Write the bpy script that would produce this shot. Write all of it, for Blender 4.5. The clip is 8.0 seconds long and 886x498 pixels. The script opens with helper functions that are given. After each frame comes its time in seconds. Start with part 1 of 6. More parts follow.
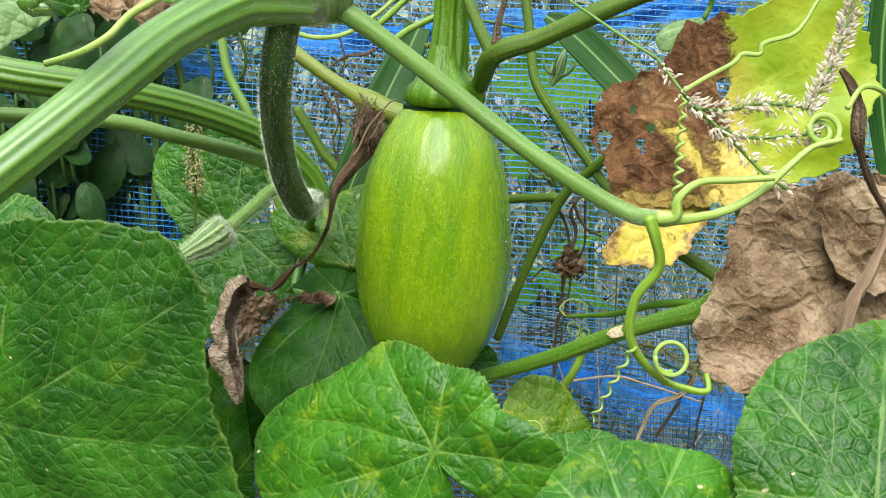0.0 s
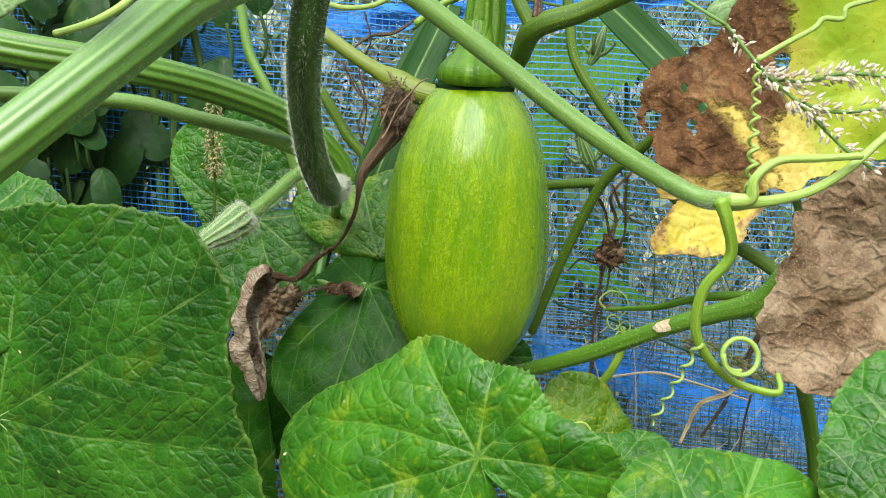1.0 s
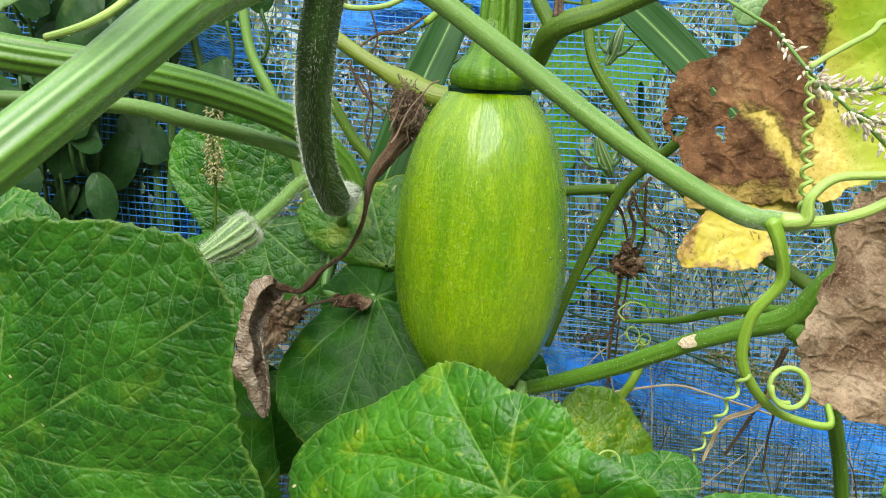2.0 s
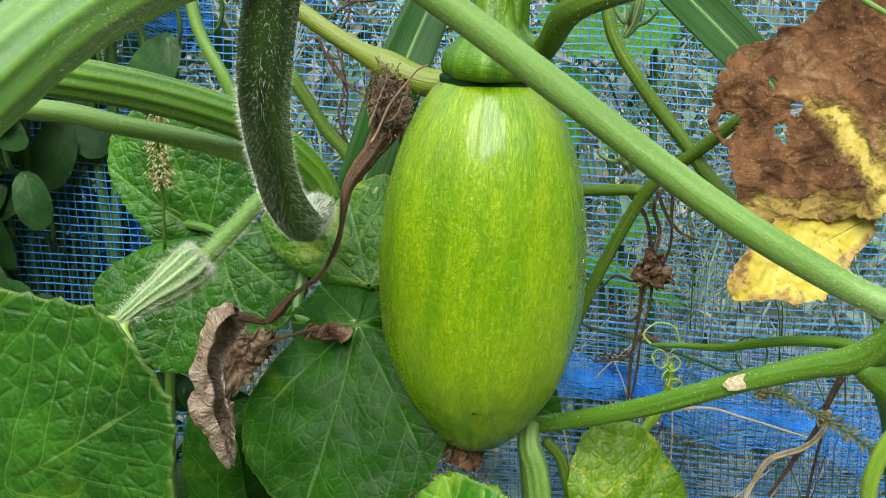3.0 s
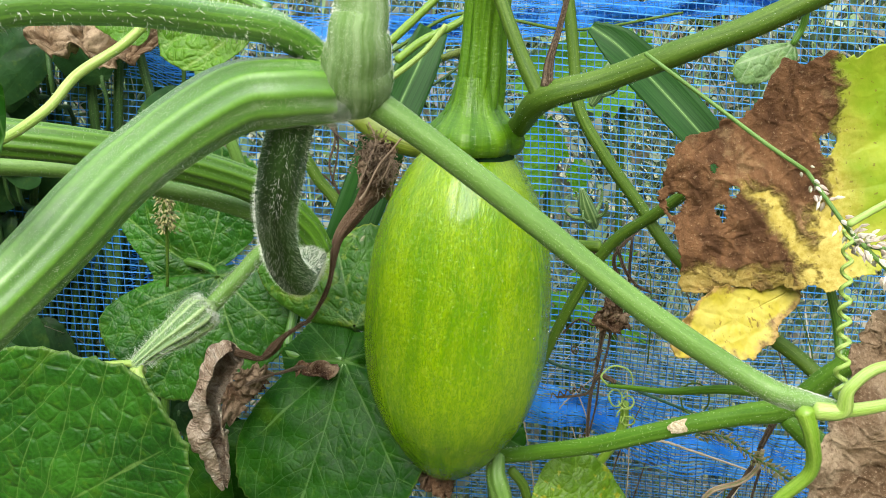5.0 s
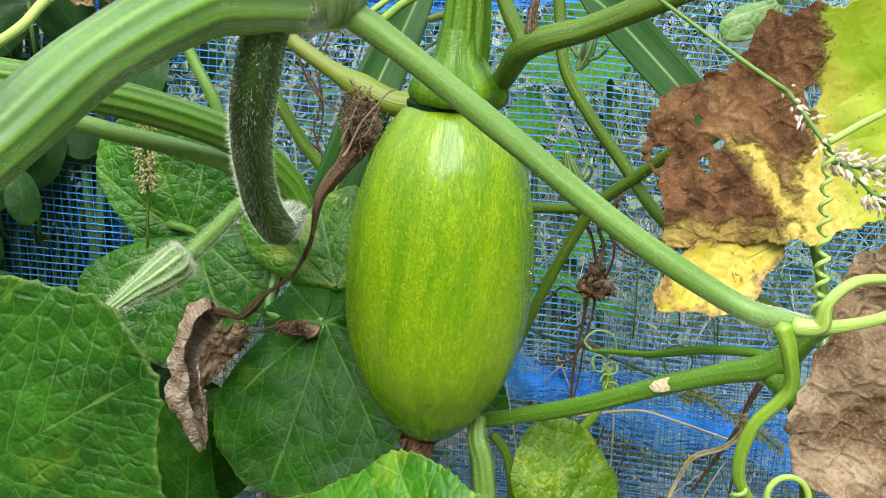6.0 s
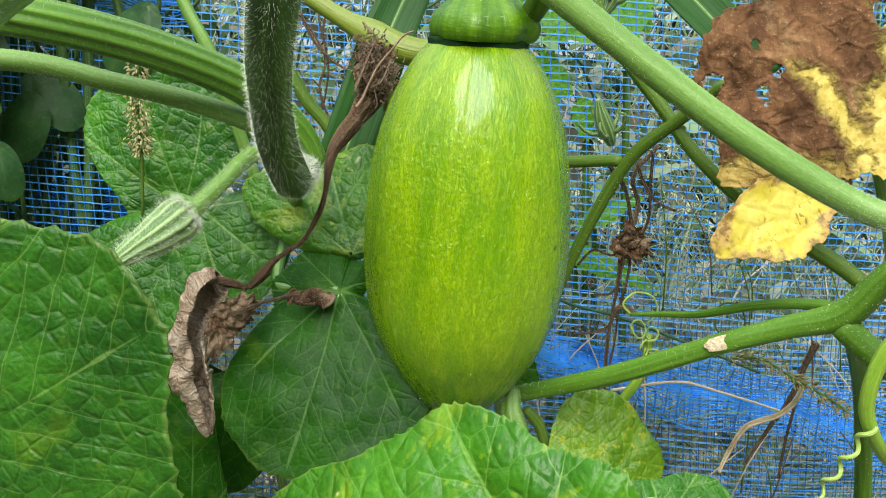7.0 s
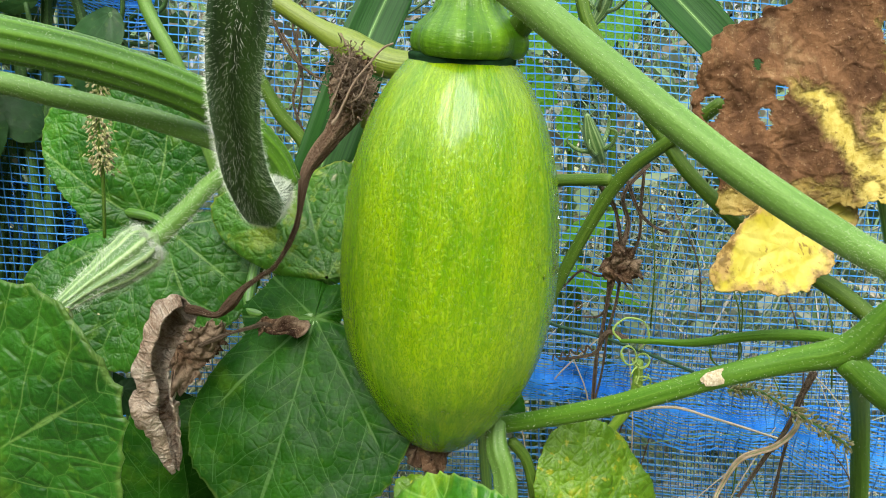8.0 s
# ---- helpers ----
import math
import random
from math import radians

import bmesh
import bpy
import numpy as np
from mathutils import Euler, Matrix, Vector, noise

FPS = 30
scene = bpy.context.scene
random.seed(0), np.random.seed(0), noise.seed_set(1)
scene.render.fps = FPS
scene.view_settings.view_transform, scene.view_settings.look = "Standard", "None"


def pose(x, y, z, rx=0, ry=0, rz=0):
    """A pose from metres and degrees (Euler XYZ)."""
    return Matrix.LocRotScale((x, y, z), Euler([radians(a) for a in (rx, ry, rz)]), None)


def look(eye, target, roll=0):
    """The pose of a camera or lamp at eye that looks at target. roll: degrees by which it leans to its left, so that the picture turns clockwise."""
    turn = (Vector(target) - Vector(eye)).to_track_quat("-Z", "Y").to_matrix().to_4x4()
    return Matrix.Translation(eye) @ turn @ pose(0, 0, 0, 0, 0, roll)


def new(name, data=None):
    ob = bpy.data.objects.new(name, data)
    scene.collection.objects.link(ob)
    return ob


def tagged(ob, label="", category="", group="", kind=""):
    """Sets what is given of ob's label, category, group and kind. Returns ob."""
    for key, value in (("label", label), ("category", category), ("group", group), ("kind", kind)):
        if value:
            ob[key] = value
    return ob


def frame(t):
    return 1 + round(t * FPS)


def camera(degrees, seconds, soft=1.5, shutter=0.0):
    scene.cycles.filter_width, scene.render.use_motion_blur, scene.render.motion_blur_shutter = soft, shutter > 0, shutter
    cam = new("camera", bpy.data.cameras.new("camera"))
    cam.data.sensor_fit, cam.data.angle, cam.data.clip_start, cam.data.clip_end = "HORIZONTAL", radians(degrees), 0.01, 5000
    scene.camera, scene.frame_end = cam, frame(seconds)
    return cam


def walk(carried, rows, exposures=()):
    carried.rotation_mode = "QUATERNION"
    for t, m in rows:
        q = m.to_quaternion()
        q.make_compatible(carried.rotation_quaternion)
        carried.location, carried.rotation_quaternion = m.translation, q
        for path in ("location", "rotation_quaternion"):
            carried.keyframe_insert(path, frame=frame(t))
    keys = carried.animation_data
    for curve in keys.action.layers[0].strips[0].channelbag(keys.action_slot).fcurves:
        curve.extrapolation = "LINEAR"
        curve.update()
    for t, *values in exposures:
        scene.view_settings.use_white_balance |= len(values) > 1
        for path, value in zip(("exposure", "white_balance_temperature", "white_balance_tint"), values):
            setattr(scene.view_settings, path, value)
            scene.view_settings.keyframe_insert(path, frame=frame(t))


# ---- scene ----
cam = camera(53.1, 8.0, soft=1.0)
METRES, EYE, TILT, LEAN, TURN = 0.5, 0.9, -4.0, 0.0, 0.0
ROWS = [
    (0.0, 0.0, 0.0, 0.0, 0.0, -0.0, 0.0),
    (0.5, -0.0233, 0.0565, -0.0163, 0.62, -0.41, -0.05),
    (1.0, -0.0267, 0.0768, -0.0049, 0.99, -0.53, -0.09),
    (1.5, -0.0385, 0.0797, 0.0045, 1.12, -0.2, -0.29),
    (3.0, -0.0669, 0.3487, 0.1081, -0.56, -4.79, 1.26),
    (3.5, -0.0724, 0.3872, 0.181, -0.89, -6.02, 1.4),
    (4.0, -0.0646, 0.3437, 0.1982, -1.37, -6.0, 1.0),
    (5.5, -0.0713, 0.2211, 0.1584, -2.06, -4.28, -0.8),
    (6.0, -0.0566, 0.2434, 0.1161, -2.29, -4.24, -1.02),
    (6.5, -0.0807, 0.2798, 0.0543, -2.58, -3.67, -0.6),
    (7.0, -0.0989, 0.3412, 0.0471, -3.23, -3.68, 0.5),
    (7.5, -0.1213, 0.3777, 0.0766, -3.91, -3.93, 0.53),
    (8.0, -0.0995, 0.4028, 0.0817, -4.69, -4.24, 0.43),
]
walk(cam, [(t, pose(0, 0, EYE, TILT, LEAN, TURN) @ pose(METRES * x, METRES * y, METRES * z, 90 + pitch, roll, yaw)) for t, x, y, z, yaw, pitch, roll in ROWS],
     exposures=[(0.0, 0.97), (4.0, 0.95), (8.0, 1.1)])

# ---- light: bright overcast sky with a soft high sun from behind the camera's left ----
SUN_ELEV, SUN_AZ = radians(42), radians(189)      # azimuth clockwise from +y
world = bpy.data.worlds.new("sky")
scene.world = world
world.use_nodes = True
wn, wl = world.node_tree.nodes, world.node_tree.links
sky = wn.new("ShaderNodeTexSky")
sky.sky_type, sky.sun_disc = "NISHITA", False
sky.sun_elevation, sky.sun_rotation = SUN_ELEV, SUN_AZ
sky.air_density, sky.dust_density, sky.ozone_density = 1.0, 4.0, 1.0
pale = wn.new("ShaderNodeMix")
pale.data_type = "RGBA"
pale.inputs["Factor"].default_value = 0.65
cloud = wn.new("ShaderNodeVectorMath")            # overcast: three times as bright overhead as at the horizon
cloud.operation = "SCALE"
cloud.inputs[0].default_value = (8.7, 9.3, 10.2)
height_up = wn.new("ShaderNodeSeparateXYZ")
wl.new(wn.new("ShaderNodeTexCoord").outputs["Generated"], height_up.inputs[0])
rise = wn.new("ShaderNodeMapRange")
rise.inputs["From Min"].default_value, rise.inputs["From Max"].default_value = 0.0, 1.0
rise.inputs["To Min"].default_value, rise.inputs["To Max"].default_value = 0.4, 2.1
wl.new(height_up.outputs["Z"], rise.inputs["Value"])
wl.new(rise.outputs["Result"], cloud.inputs["Scale"])
wl.new(cloud.outputs["Vector"], pale.inputs["B"])
wl.new(sky.outputs[0], pale.inputs["A"])
wl.new(pale.outputs["Result"], wn["Background"].inputs["Color"])
wn["Background"].inputs["Strength"].default_value = 0.075
sun = new("sun", bpy.data.lights.new("sun", "SUN"))
sun.data.energy, sun.data.angle, sun.data.color = 3.4, radians(44), (1.0, 0.96, 0.9)
sun.matrix_world = look((0, 0, 0), (-math.sin(SUN_AZ) * math.cos(SUN_ELEV), -math.cos(SUN_AZ) * math.cos(SUN_ELEV), -math.sin(SUN_ELEV)))

# ---- materials ----


class Nodes:
    """A short way to write node trees."""

    def __init__(self, name):
        self.mat = bpy.data.materials.new(name)
        self.mat.use_nodes = True
        self.tree = self.mat.node_tree
        self.bsdf = self.tree.nodes["Principled BSDF"]
        self.out = self.tree.nodes["Material Output"]

    def put(self, socket, value):
        if isinstance(value, bpy.types.NodeSocket):
            self.tree.links.new(value, socket)
        elif value is not None:
            if isinstance(value, tuple) and len(value) == 3 and socket.type == "RGBA":
                value = (*value, 1)
            socket.default_value = value

    def node(self, kind, operation="", use_clamp=False, interpolation_type="", data_type="", blend_type="", feature="", voronoi_dimensions="", uv_map=""):
        n = self.tree.nodes.new(kind)
        if operation:
            n.operation = operation
        if use_clamp:
            n.use_clamp = True
        if interpolation_type:
            n.interpolation_type = interpolation_type
        if data_type:
            n.data_type = data_type
        if blend_type:
            n.blend_type = blend_type
        if feature:
            n.feature = feature
        if voronoi_dimensions:
            n.voronoi_dimensions = voronoi_dimensions
        if uv_map:
            n.uv_map = uv_map
        return n

    def math(self, op, a, b=None, c=None, clamp=False):
        n = self.node("ShaderNodeMath", operation=op, use_clamp=clamp)
        for i, v in enumerate((a, b, c)):
            if v is not None:
                self.put(n.inputs[i], v)
        return n.outputs[0]

    def ramp(self, value, lo, hi, a=0.0, b=1.0, smooth=True):
        n = self.node("ShaderNodeMapRange", interpolation_type="SMOOTHSTEP" if smooth else "LINEAR")
        for i, v in enumerate((value, lo, hi, a, b)):
            self.put(n.inputs[i], v)
        return n.outputs[0]

    def mix(self, fac, a, b, blend="MIX"):
        n = self.node("ShaderNodeMix", data_type="RGBA", blend_type=blend)
        self.put(n.inputs["Factor"], fac)
        self.put(n.inputs["A"], a)
        self.put(n.inputs["B"], b)
        return n.outputs["Result"]

    def noise(self, vector, scale, detail=3.0, rough=0.55, distort=0.0):
        n = self.node("ShaderNodeTexNoise")
        self.put(n.inputs["Vector"], vector)
        self.put(n.inputs["Scale"], scale)
        self.put(n.inputs["Detail"], detail)
        self.put(n.inputs["Roughness"], rough)
        self.put(n.inputs["Distortion"], distort)
        return n.outputs["Fac"]

    def cells(self, vector, scale, feature="DISTANCE_TO_EDGE", dims="3D"):
        n = self.node("ShaderNodeTexVoronoi", feature=feature, voronoi_dimensions=dims)
        self.put(n.inputs["Vector"], vector)
        self.put(n.inputs["Scale"], scale)
        return n.outputs["Distance"]

    def scaled(self, vector, s):
        n = self.node("ShaderNodeVectorMath", operation="MULTIPLY")
        self.put(n.inputs[0], vector)
        n.inputs[1].default_value = s
        return n.outputs[0]

    def uv(self, name):
        return self.node("ShaderNodeUVMap", uv_map=name).outputs[0]

    def object_space(self):
        return self.node("ShaderNodeTexCoord").outputs["Object"]

    def random(self):
        return self.node("ShaderNodeObjectInfo").outputs["Random"]

    def island(self):
        return self.node("ShaderNodeNewGeometry").outputs["Random Per Island"]

    def bump(self, height, distance, strength=1.0, normal=None):
        n = self.node("ShaderNodeBump")
        self.put(n.inputs["Height"], height)
        n.inputs["Distance"].default_value = distance
        n.inputs["Strength"].default_value = strength
        if normal is not None:
            self.put(n.inputs["Normal"], normal)
        return n.outputs[0]

    def finish(self, colour, rough=0.5, normal=None, specular=0.5, translucent=0.0, through_colour=None, coat=0.0, coat_rough=0.12, coat_ior=1.5):
        b = self.bsdf
        self.put(b.inputs["Base Color"], colour)
        self.put(b.inputs["Roughness"], rough)
        b.inputs["Specular IOR Level"].default_value = specular
        b.inputs["Coat Weight"].default_value = coat
        b.inputs["Coat Roughness"].default_value = coat_rough
        b.inputs["Coat IOR"].default_value = coat_ior
        if normal is not None:
            self.put(b.inputs["Normal"], normal)
        if translucent:
            t = self.node("ShaderNodeBsdfTranslucent")
            self.put(t.inputs["Color"], through_colour if through_colour is not None else colour)
            if normal is not None:
                self.put(t.inputs["Normal"], normal)
            m = self.node("ShaderNodeMixShader")
            m.inputs[0].default_value = translucent
            self.tree.links.new(b.outputs[0], m.inputs[1])
            self.tree.links.new(t.outputs[0], m.inputs[2])
            self.tree.links.new(m.outputs[0], self.out.inputs["Surface"])
        return self.mat


def leaf_material(name, base, light, vein, mottle=0.25, mottle_colour=(0.22, 0.3, 0.03), cell=0.0085,
                  rough=0.4, relief=0.00095, vein_strength=0.5, translucent=0.13, scars=0.0, specular=0.28, rim=(0.3, 0.42, 0.1)):
    """A gourd leaf: palmate veins, quilted fields with a finer net inside them, yellowish mottling and a pale toothed rim."""
    n = Nodes(name)
    flat = n.uv("leaf")
    sep = n.node("ShaderNodeSeparateXYZ")
    n.put(sep.inputs[0], n.uv("vein"))
    wob = n.math("SUBTRACT", n.noise(flat, 38.0, 2.0), 0.5)
    away = n.math("ABSOLUTE", n.math("ADD", sep.outputs[1], n.math("MULTIPLY", wob, 0.003)))
    main = n.ramp(away, 0.0001, 0.0009, 1.0, 0.0)
    warped = n.node("ShaderNodeVectorMath", operation="ADD")
    n.put(warped.inputs[0], flat)
    nv = n.node("ShaderNodeTexNoise")
    n.put(nv.inputs["Vector"], flat)
    nv.inputs["Scale"].default_value = 70.0
    nv2 = n.node("ShaderNodeTexNoise")
    n.put(nv2.inputs["Vector"], flat)
    nv2.inputs["Scale"].default_value = 24.0
    both = n.node("ShaderNodeVectorMath", operation="ADD")
    n.put(both.inputs[0], n.scaled(nv.outputs["Color"], (0.0035, 0.0035, 0.0)))
    n.put(both.inputs[1], n.scaled(nv2.outputs["Color"], (0.009, 0.009, 0.0)))
    n.put(warped.inputs[1], both.outputs[0])
    edge = n.cells(warped.outputs[0], 1.0 / cell, dims="2D")
    edge2 = n.cells(warped.outputs[0], 2.7 / cell, dims="2D")
    edge3 = n.cells(warped.outputs[0], 8.0 / cell, dims="2D")
    branch = n.math("SUBTRACT", n.math("ADD", sep.outputs[0], n.math("MULTIPLY", wob, 0.012)), n.math("MULTIPLY", away, 1.15))
    off = n.math("MULTIPLY", n.math("ABSOLUTE", n.math("SUBTRACT", n.math("FRACT", n.math("DIVIDE", branch, 2.2 * cell)), 0.5)), 2.2 * cell)
    side_vein = n.ramp(off, 0.0001, 0.0006, 1.0, 0.0)
    fine = n.ramp(edge, 0.0, 0.03, 1.0, 0.0)
    finer = n.ramp(edge2, 0.0, 0.05, 1.0, 0.0)
    veins = n.math("MAXIMUM", n.math("MULTIPLY", main, 0.7 * vein_strength), n.math("MAXIMUM", n.math("MULTIPLY", side_vein, 0.5 * vein_strength), n.math("MAXIMUM", n.math("MULTIPLY", fine, 0.32 * vein_strength), n.math("MULTIPLY", finer, 0.1 * vein_strength))))
    big = n.noise(flat, 20.0, 4.0, 0.6)
    small = n.noise(flat, 330.0, 3.0, 0.65)
    col = n.mix(n.ramp(big, 0.34, 0.68), base, light)
    field_tone = n.node("ShaderNodeTexVoronoi", feature="F1", voronoi_dimensions="2D")
    n.put(field_tone.inputs["Vector"], warped.outputs[0])
    field_tone.inputs["Scale"].default_value = 1.0 / cell
    tone = n.node("ShaderNodeSeparateColor")
    n.put(tone.inputs[0], field_tone.outputs["Color"])
    col = n.mix(n.math("MULTIPLY", tone.outputs[0], 0.14), col, light)
    col = n.mix(n.math("MULTIPLY", n.ramp(n.noise(flat, 31.0, 5.0, 0.65, 0.6), 0.54, 0.7), mottle), col, mottle_colour)
    flecks = n.ramp(n.noise(flat, 190.0, 2.0, 0.5), 0.61, 0.68)
    col = n.mix(n.math("MULTIPLY", flecks, 0.7 * mottle), col, mottle_colour)
    col = n.mix(n.math("MULTIPLY", n.ramp(small, 0.35, 0.7, 1.0, 0.0), 0.45), col, n.mix(1.0, col, (0.45, 0.5, 0.4), "MULTIPLY"))
    col = n.mix(veins, col, vein)
    esep = n.node("ShaderNodeSeparateXYZ")
    n.put(esep.inputs[0], n.uv("edge"))
    at_rim = n.ramp(n.math("ADD", esep.outputs[0], n.math("MULTIPLY", wob, 0.03)), 0.984, 0.999)
    col = n.mix(n.math("MULTIPLY", at_rim, 0.2), col, rim)
    if scars:
        gaps = n.node("ShaderNodeVectorMath", operation="ADD")
        n.put(gaps.inputs[0], n.scaled(flat, (1.0, 1.8, 1.0)))
        n.put(gaps.inputs[1], n.scaled(nv.outputs["Color"], (0.01, 0.01, 0.0)))
        spots = n.ramp(n.cells(gaps.outputs[0], 30.0, "F1", "2D"), scars, scars * 0.6)
        col = n.mix(n.math("MULTIPLY", spots, n.ramp(n.noise(flat, 17.0), 0.58, 0.62)), col, (0.5, 0.46, 0.26))
    quilt = n.math("MULTIPLY", n.math("MULTIPLY", n.ramp(field_tone.outputs["Distance"], 0.1, 0.85, 1.0, 0.1), n.ramp(edge, 0.0, 0.16, 0.55, 1.0)), n.math("MULTIPLY", n.ramp(off, 0.0, 0.003, 0.55, 1.0), n.ramp(away, 0.0, 0.004, 0.4, 1.0)))
    height = n.math("ADD", quilt, n.math("ADD", n.math("MULTIPLY", n.ramp(edge2, 0.0, 0.4), 0.16), n.math("MULTIPLY", n.ramp(edge3, 0.0, 0.4), 0.035)))
    height = n.math("ADD", n.math("ADD", height, n.math("MULTIPLY", small, 0.06)), n.math("MULTIPLY", n.noise(flat, 45.0, 1.0), 0.5))
    return n.finish(col, n.ramp(small, 0.2, 0.8, rough - 0.06, rough + 0.12), n.bump(height, relief), specular, translucent, n.mix(0.5, col, (0.25, 0.45, 0.02)))


def stem_material(name, base, light, streak=40.0, rough=0.5, speck=0.25, speck_colour=(0.45, 0.55, 0.3), ribs=0, specular=0.45, foot=None, down=0.0, relief=0.0005, grit=0.4):
    """A plant stem: streaks along it, pale flecks and slow changes of colour; ribs: paler lines along its ridges."""
    n = Nodes(name)
    uv = n.uv("tube")
    lines = n.noise(n.scaled(uv, (streak, 14.0, 1.0)), 1.0, 3.0, 0.6)
    slow = n.noise(n.scaled(uv, (2.0, 22.0, 1.0)), 1.0, 3.0)
    col = n.mix(n.ramp(lines, 0.34, 0.68), base, light)
    if ribs:
        sep = n.node("ShaderNodeSeparateXYZ")
        n.put(sep.inputs[0], uv)
        crest = n.math("COSINE", n.math("ADD", n.math("MULTIPLY", sep.outputs[0], 2 * math.pi * ribs), n.math("MULTIPLY", n.math("SUBTRACT", slow, 0.5), 1.6)))
        col = n.mix(n.ramp(crest, 0.1, 0.98), n.mix(0.35, base, col), light)
    col = n.mix(n.math("MULTIPLY", n.ramp(slow, 0.4, 0.75), 0.5), col, n.mix(0.6, base, light))
    if foot:
        fsep = n.node("ShaderNodeSeparateXYZ")
        n.put(fsep.inputs[0], uv)
        low = n.ramp(n.math("ADD", fsep.outputs[1], n.math("MULTIPLY", n.math("SUBTRACT", lines, 0.5), 0.03)), 0.001, 0.014, 1.0, 0.0)
        col = n.mix(low, col, foot)
    flecks = n.noise(n.scaled(uv, (46.0, 900.0, 1.0)), 1.0, 2.0)
    col = n.mix(n.math("MULTIPLY", n.ramp(flecks, 0.62, 0.72), speck), col, speck_colour)
    grain = n.noise(n.scaled(uv, (30.0, 500.0, 1.0)), 1.0, 3.0)
    col = n.mix(n.math("MULTIPLY", n.ramp(grain, 0.35, 0.6, 1.0, 0.0), 0.3), col, n.mix(1.0, col, (0.5, 0.55, 0.45), "MULTIPLY"))
    height = n.math("ADD", lines, n.math("MULTIPLY", grain, grit))
    return n.finish(col, rough, n.bump(height, relief), specular, 0.0, None, down, 0.46, 2.0)


def dry_material(name, dark, mid, pale_colour, scale=40.0, relief=0.003, translucent=0.08):
    """Dead, papery leaf: browns and greys in blotches, with raised remains of veins and fine wrinkles."""
    n = Nodes(name)
    flat = n.uv("leaf")
    a = n.noise(flat, scale, 8.0, 0.62, 0.25)
    b = n.noise(flat, scale * 6, 6.0, 0.7)
    c = n.noise(flat, scale * 16, 4.0, 0.75)
    col = n.mix(n.ramp(a, 0.36, 0.58), dark, mid)
    col = n.mix(n.math("MULTIPLY", n.ramp(n.noise(flat, scale * 0.7, 6.0, 0.65, 0.3), 0.44, 0.62), 0.85), col, pale_colour)
    col = n.mix(n.math("MULTIPLY", n.ramp(b, 0.5, 0.3), 0.7), col, dark)
    col = n.mix(n.math("MULTIPLY", n.ramp(c, 0.52, 0.66), 0.6), col, pale_colour)
    col = n.mix(n.math("MULTIPLY", n.ramp(c, 0.46, 0.34), 0.6), col, dark)
    warped = n.node("ShaderNodeVectorMath", operation="ADD")
    n.put(warped.inputs[0], flat)
    nv = n.node("ShaderNodeTexNoise")
    n.put(nv.inputs["Vector"], flat)
    nv.inputs["Scale"].default_value = 90.0
    n.put(warped.inputs[1], n.scaled(nv.outputs["Color"], (0.009, 0.009, 0.0)))
    creases = n.cells(warped.outputs[0], 120.0, dims="2D")
    col = n.mix(n.math("MULTIPLY", n.ramp(creases, 0.0, 0.06, 1.0, 0.0), 0.1), col, pale_colour)
    height = n.math("ADD", n.math("ADD", a, n.math("MULTIPLY", b, 0.55)), n.math("ADD", n.math("MULTIPLY", n.ramp(creases, 0.0, 0.25, 0.3, 0.0), 1.0), n.math("MULTIPLY", c, 0.3)))
    return n.finish(col, 0.85, n.bump(height, relief), 0.15, translucent)


def plain_material(name, colour, second, scale=60.0, rough=0.6, relief=0.0005, translucent=0.0, specular=0.4):
    n = Nodes(name)
    o = n.object_space()
    a = n.noise(o, scale, 4.0, 0.6)
    b = n.noise(o, scale * 7, 3.0, 0.6)
    col = n.mix(n.ramp(a, 0.35, 0.68), colour, second)
    col = n.mix(n.math("MULTIPLY", n.ramp(b, 0.4, 0.7), 0.3), col, n.mix(0.5, col, colour, "MULTIPLY"))
    return n.finish(col, rough, n.bump(n.math("ADD", a, n.math("MULTIPLY", b, 0.5)), relief), specular, translucent)


def varied_material(name, colours, rough=0.7, translucent=0.2):
    """One colour for each island, picked at random from a few, for uncountable growth."""
    n = Nodes(name)
    r = n.node("ShaderNodeValToRGB")
    r.color_ramp.interpolation = "CONSTANT"
    while len(r.color_ramp.elements) < len(colours):
        r.color_ramp.elements.new(0.5)
    for i, c in enumerate(colours):
        r.color_ramp.elements[i].position = i / len(colours)
        r.color_ramp.elements[i].color = (*c, 1)
    n.put(r.inputs[0], n.island())
    col = n.mix(n.math("MULTIPLY", n.noise(n.object_space(), 30.0, 3.0), 0.5), r.outputs[0], n.mix(1.0, r.outputs[0], (0.5, 0.55, 0.45), "MULTIPLY"))
    return n.finish(col, rough, None, 0.3, translucent)


LEAF = leaf_material("leaf_green", (0.008, 0.067, 0.004), (0.036, 0.158, 0.009), (0.25, 0.4, 0.1), mottle=0.35, mottle_colour=(0.12, 0.24, 0.012), scars=0.04)
LEAF_FRONT = leaf_material("leaf_bright", (0.016, 0.1, 0.003), (0.052, 0.2, 0.007), (0.25, 0.42, 0.1), mottle=0.6, mottle_colour=(0.2, 0.31, 0.008), vein_strength=0.5, scars=0.05, cell=0.0105, relief=0.0009)
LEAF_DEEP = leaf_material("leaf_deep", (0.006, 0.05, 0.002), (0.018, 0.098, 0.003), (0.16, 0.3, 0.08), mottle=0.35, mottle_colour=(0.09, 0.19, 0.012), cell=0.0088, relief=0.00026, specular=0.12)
LEAF_LIME = leaf_material("leaf_lime", (0.055, 0.15, 0.006), (0.12, 0.24, 0.01), (0.24, 0.38, 0.04), mottle=0.8, mottle_colour=(0.38, 0.36, 0.02), vein_strength=0.4, scars=0.05)
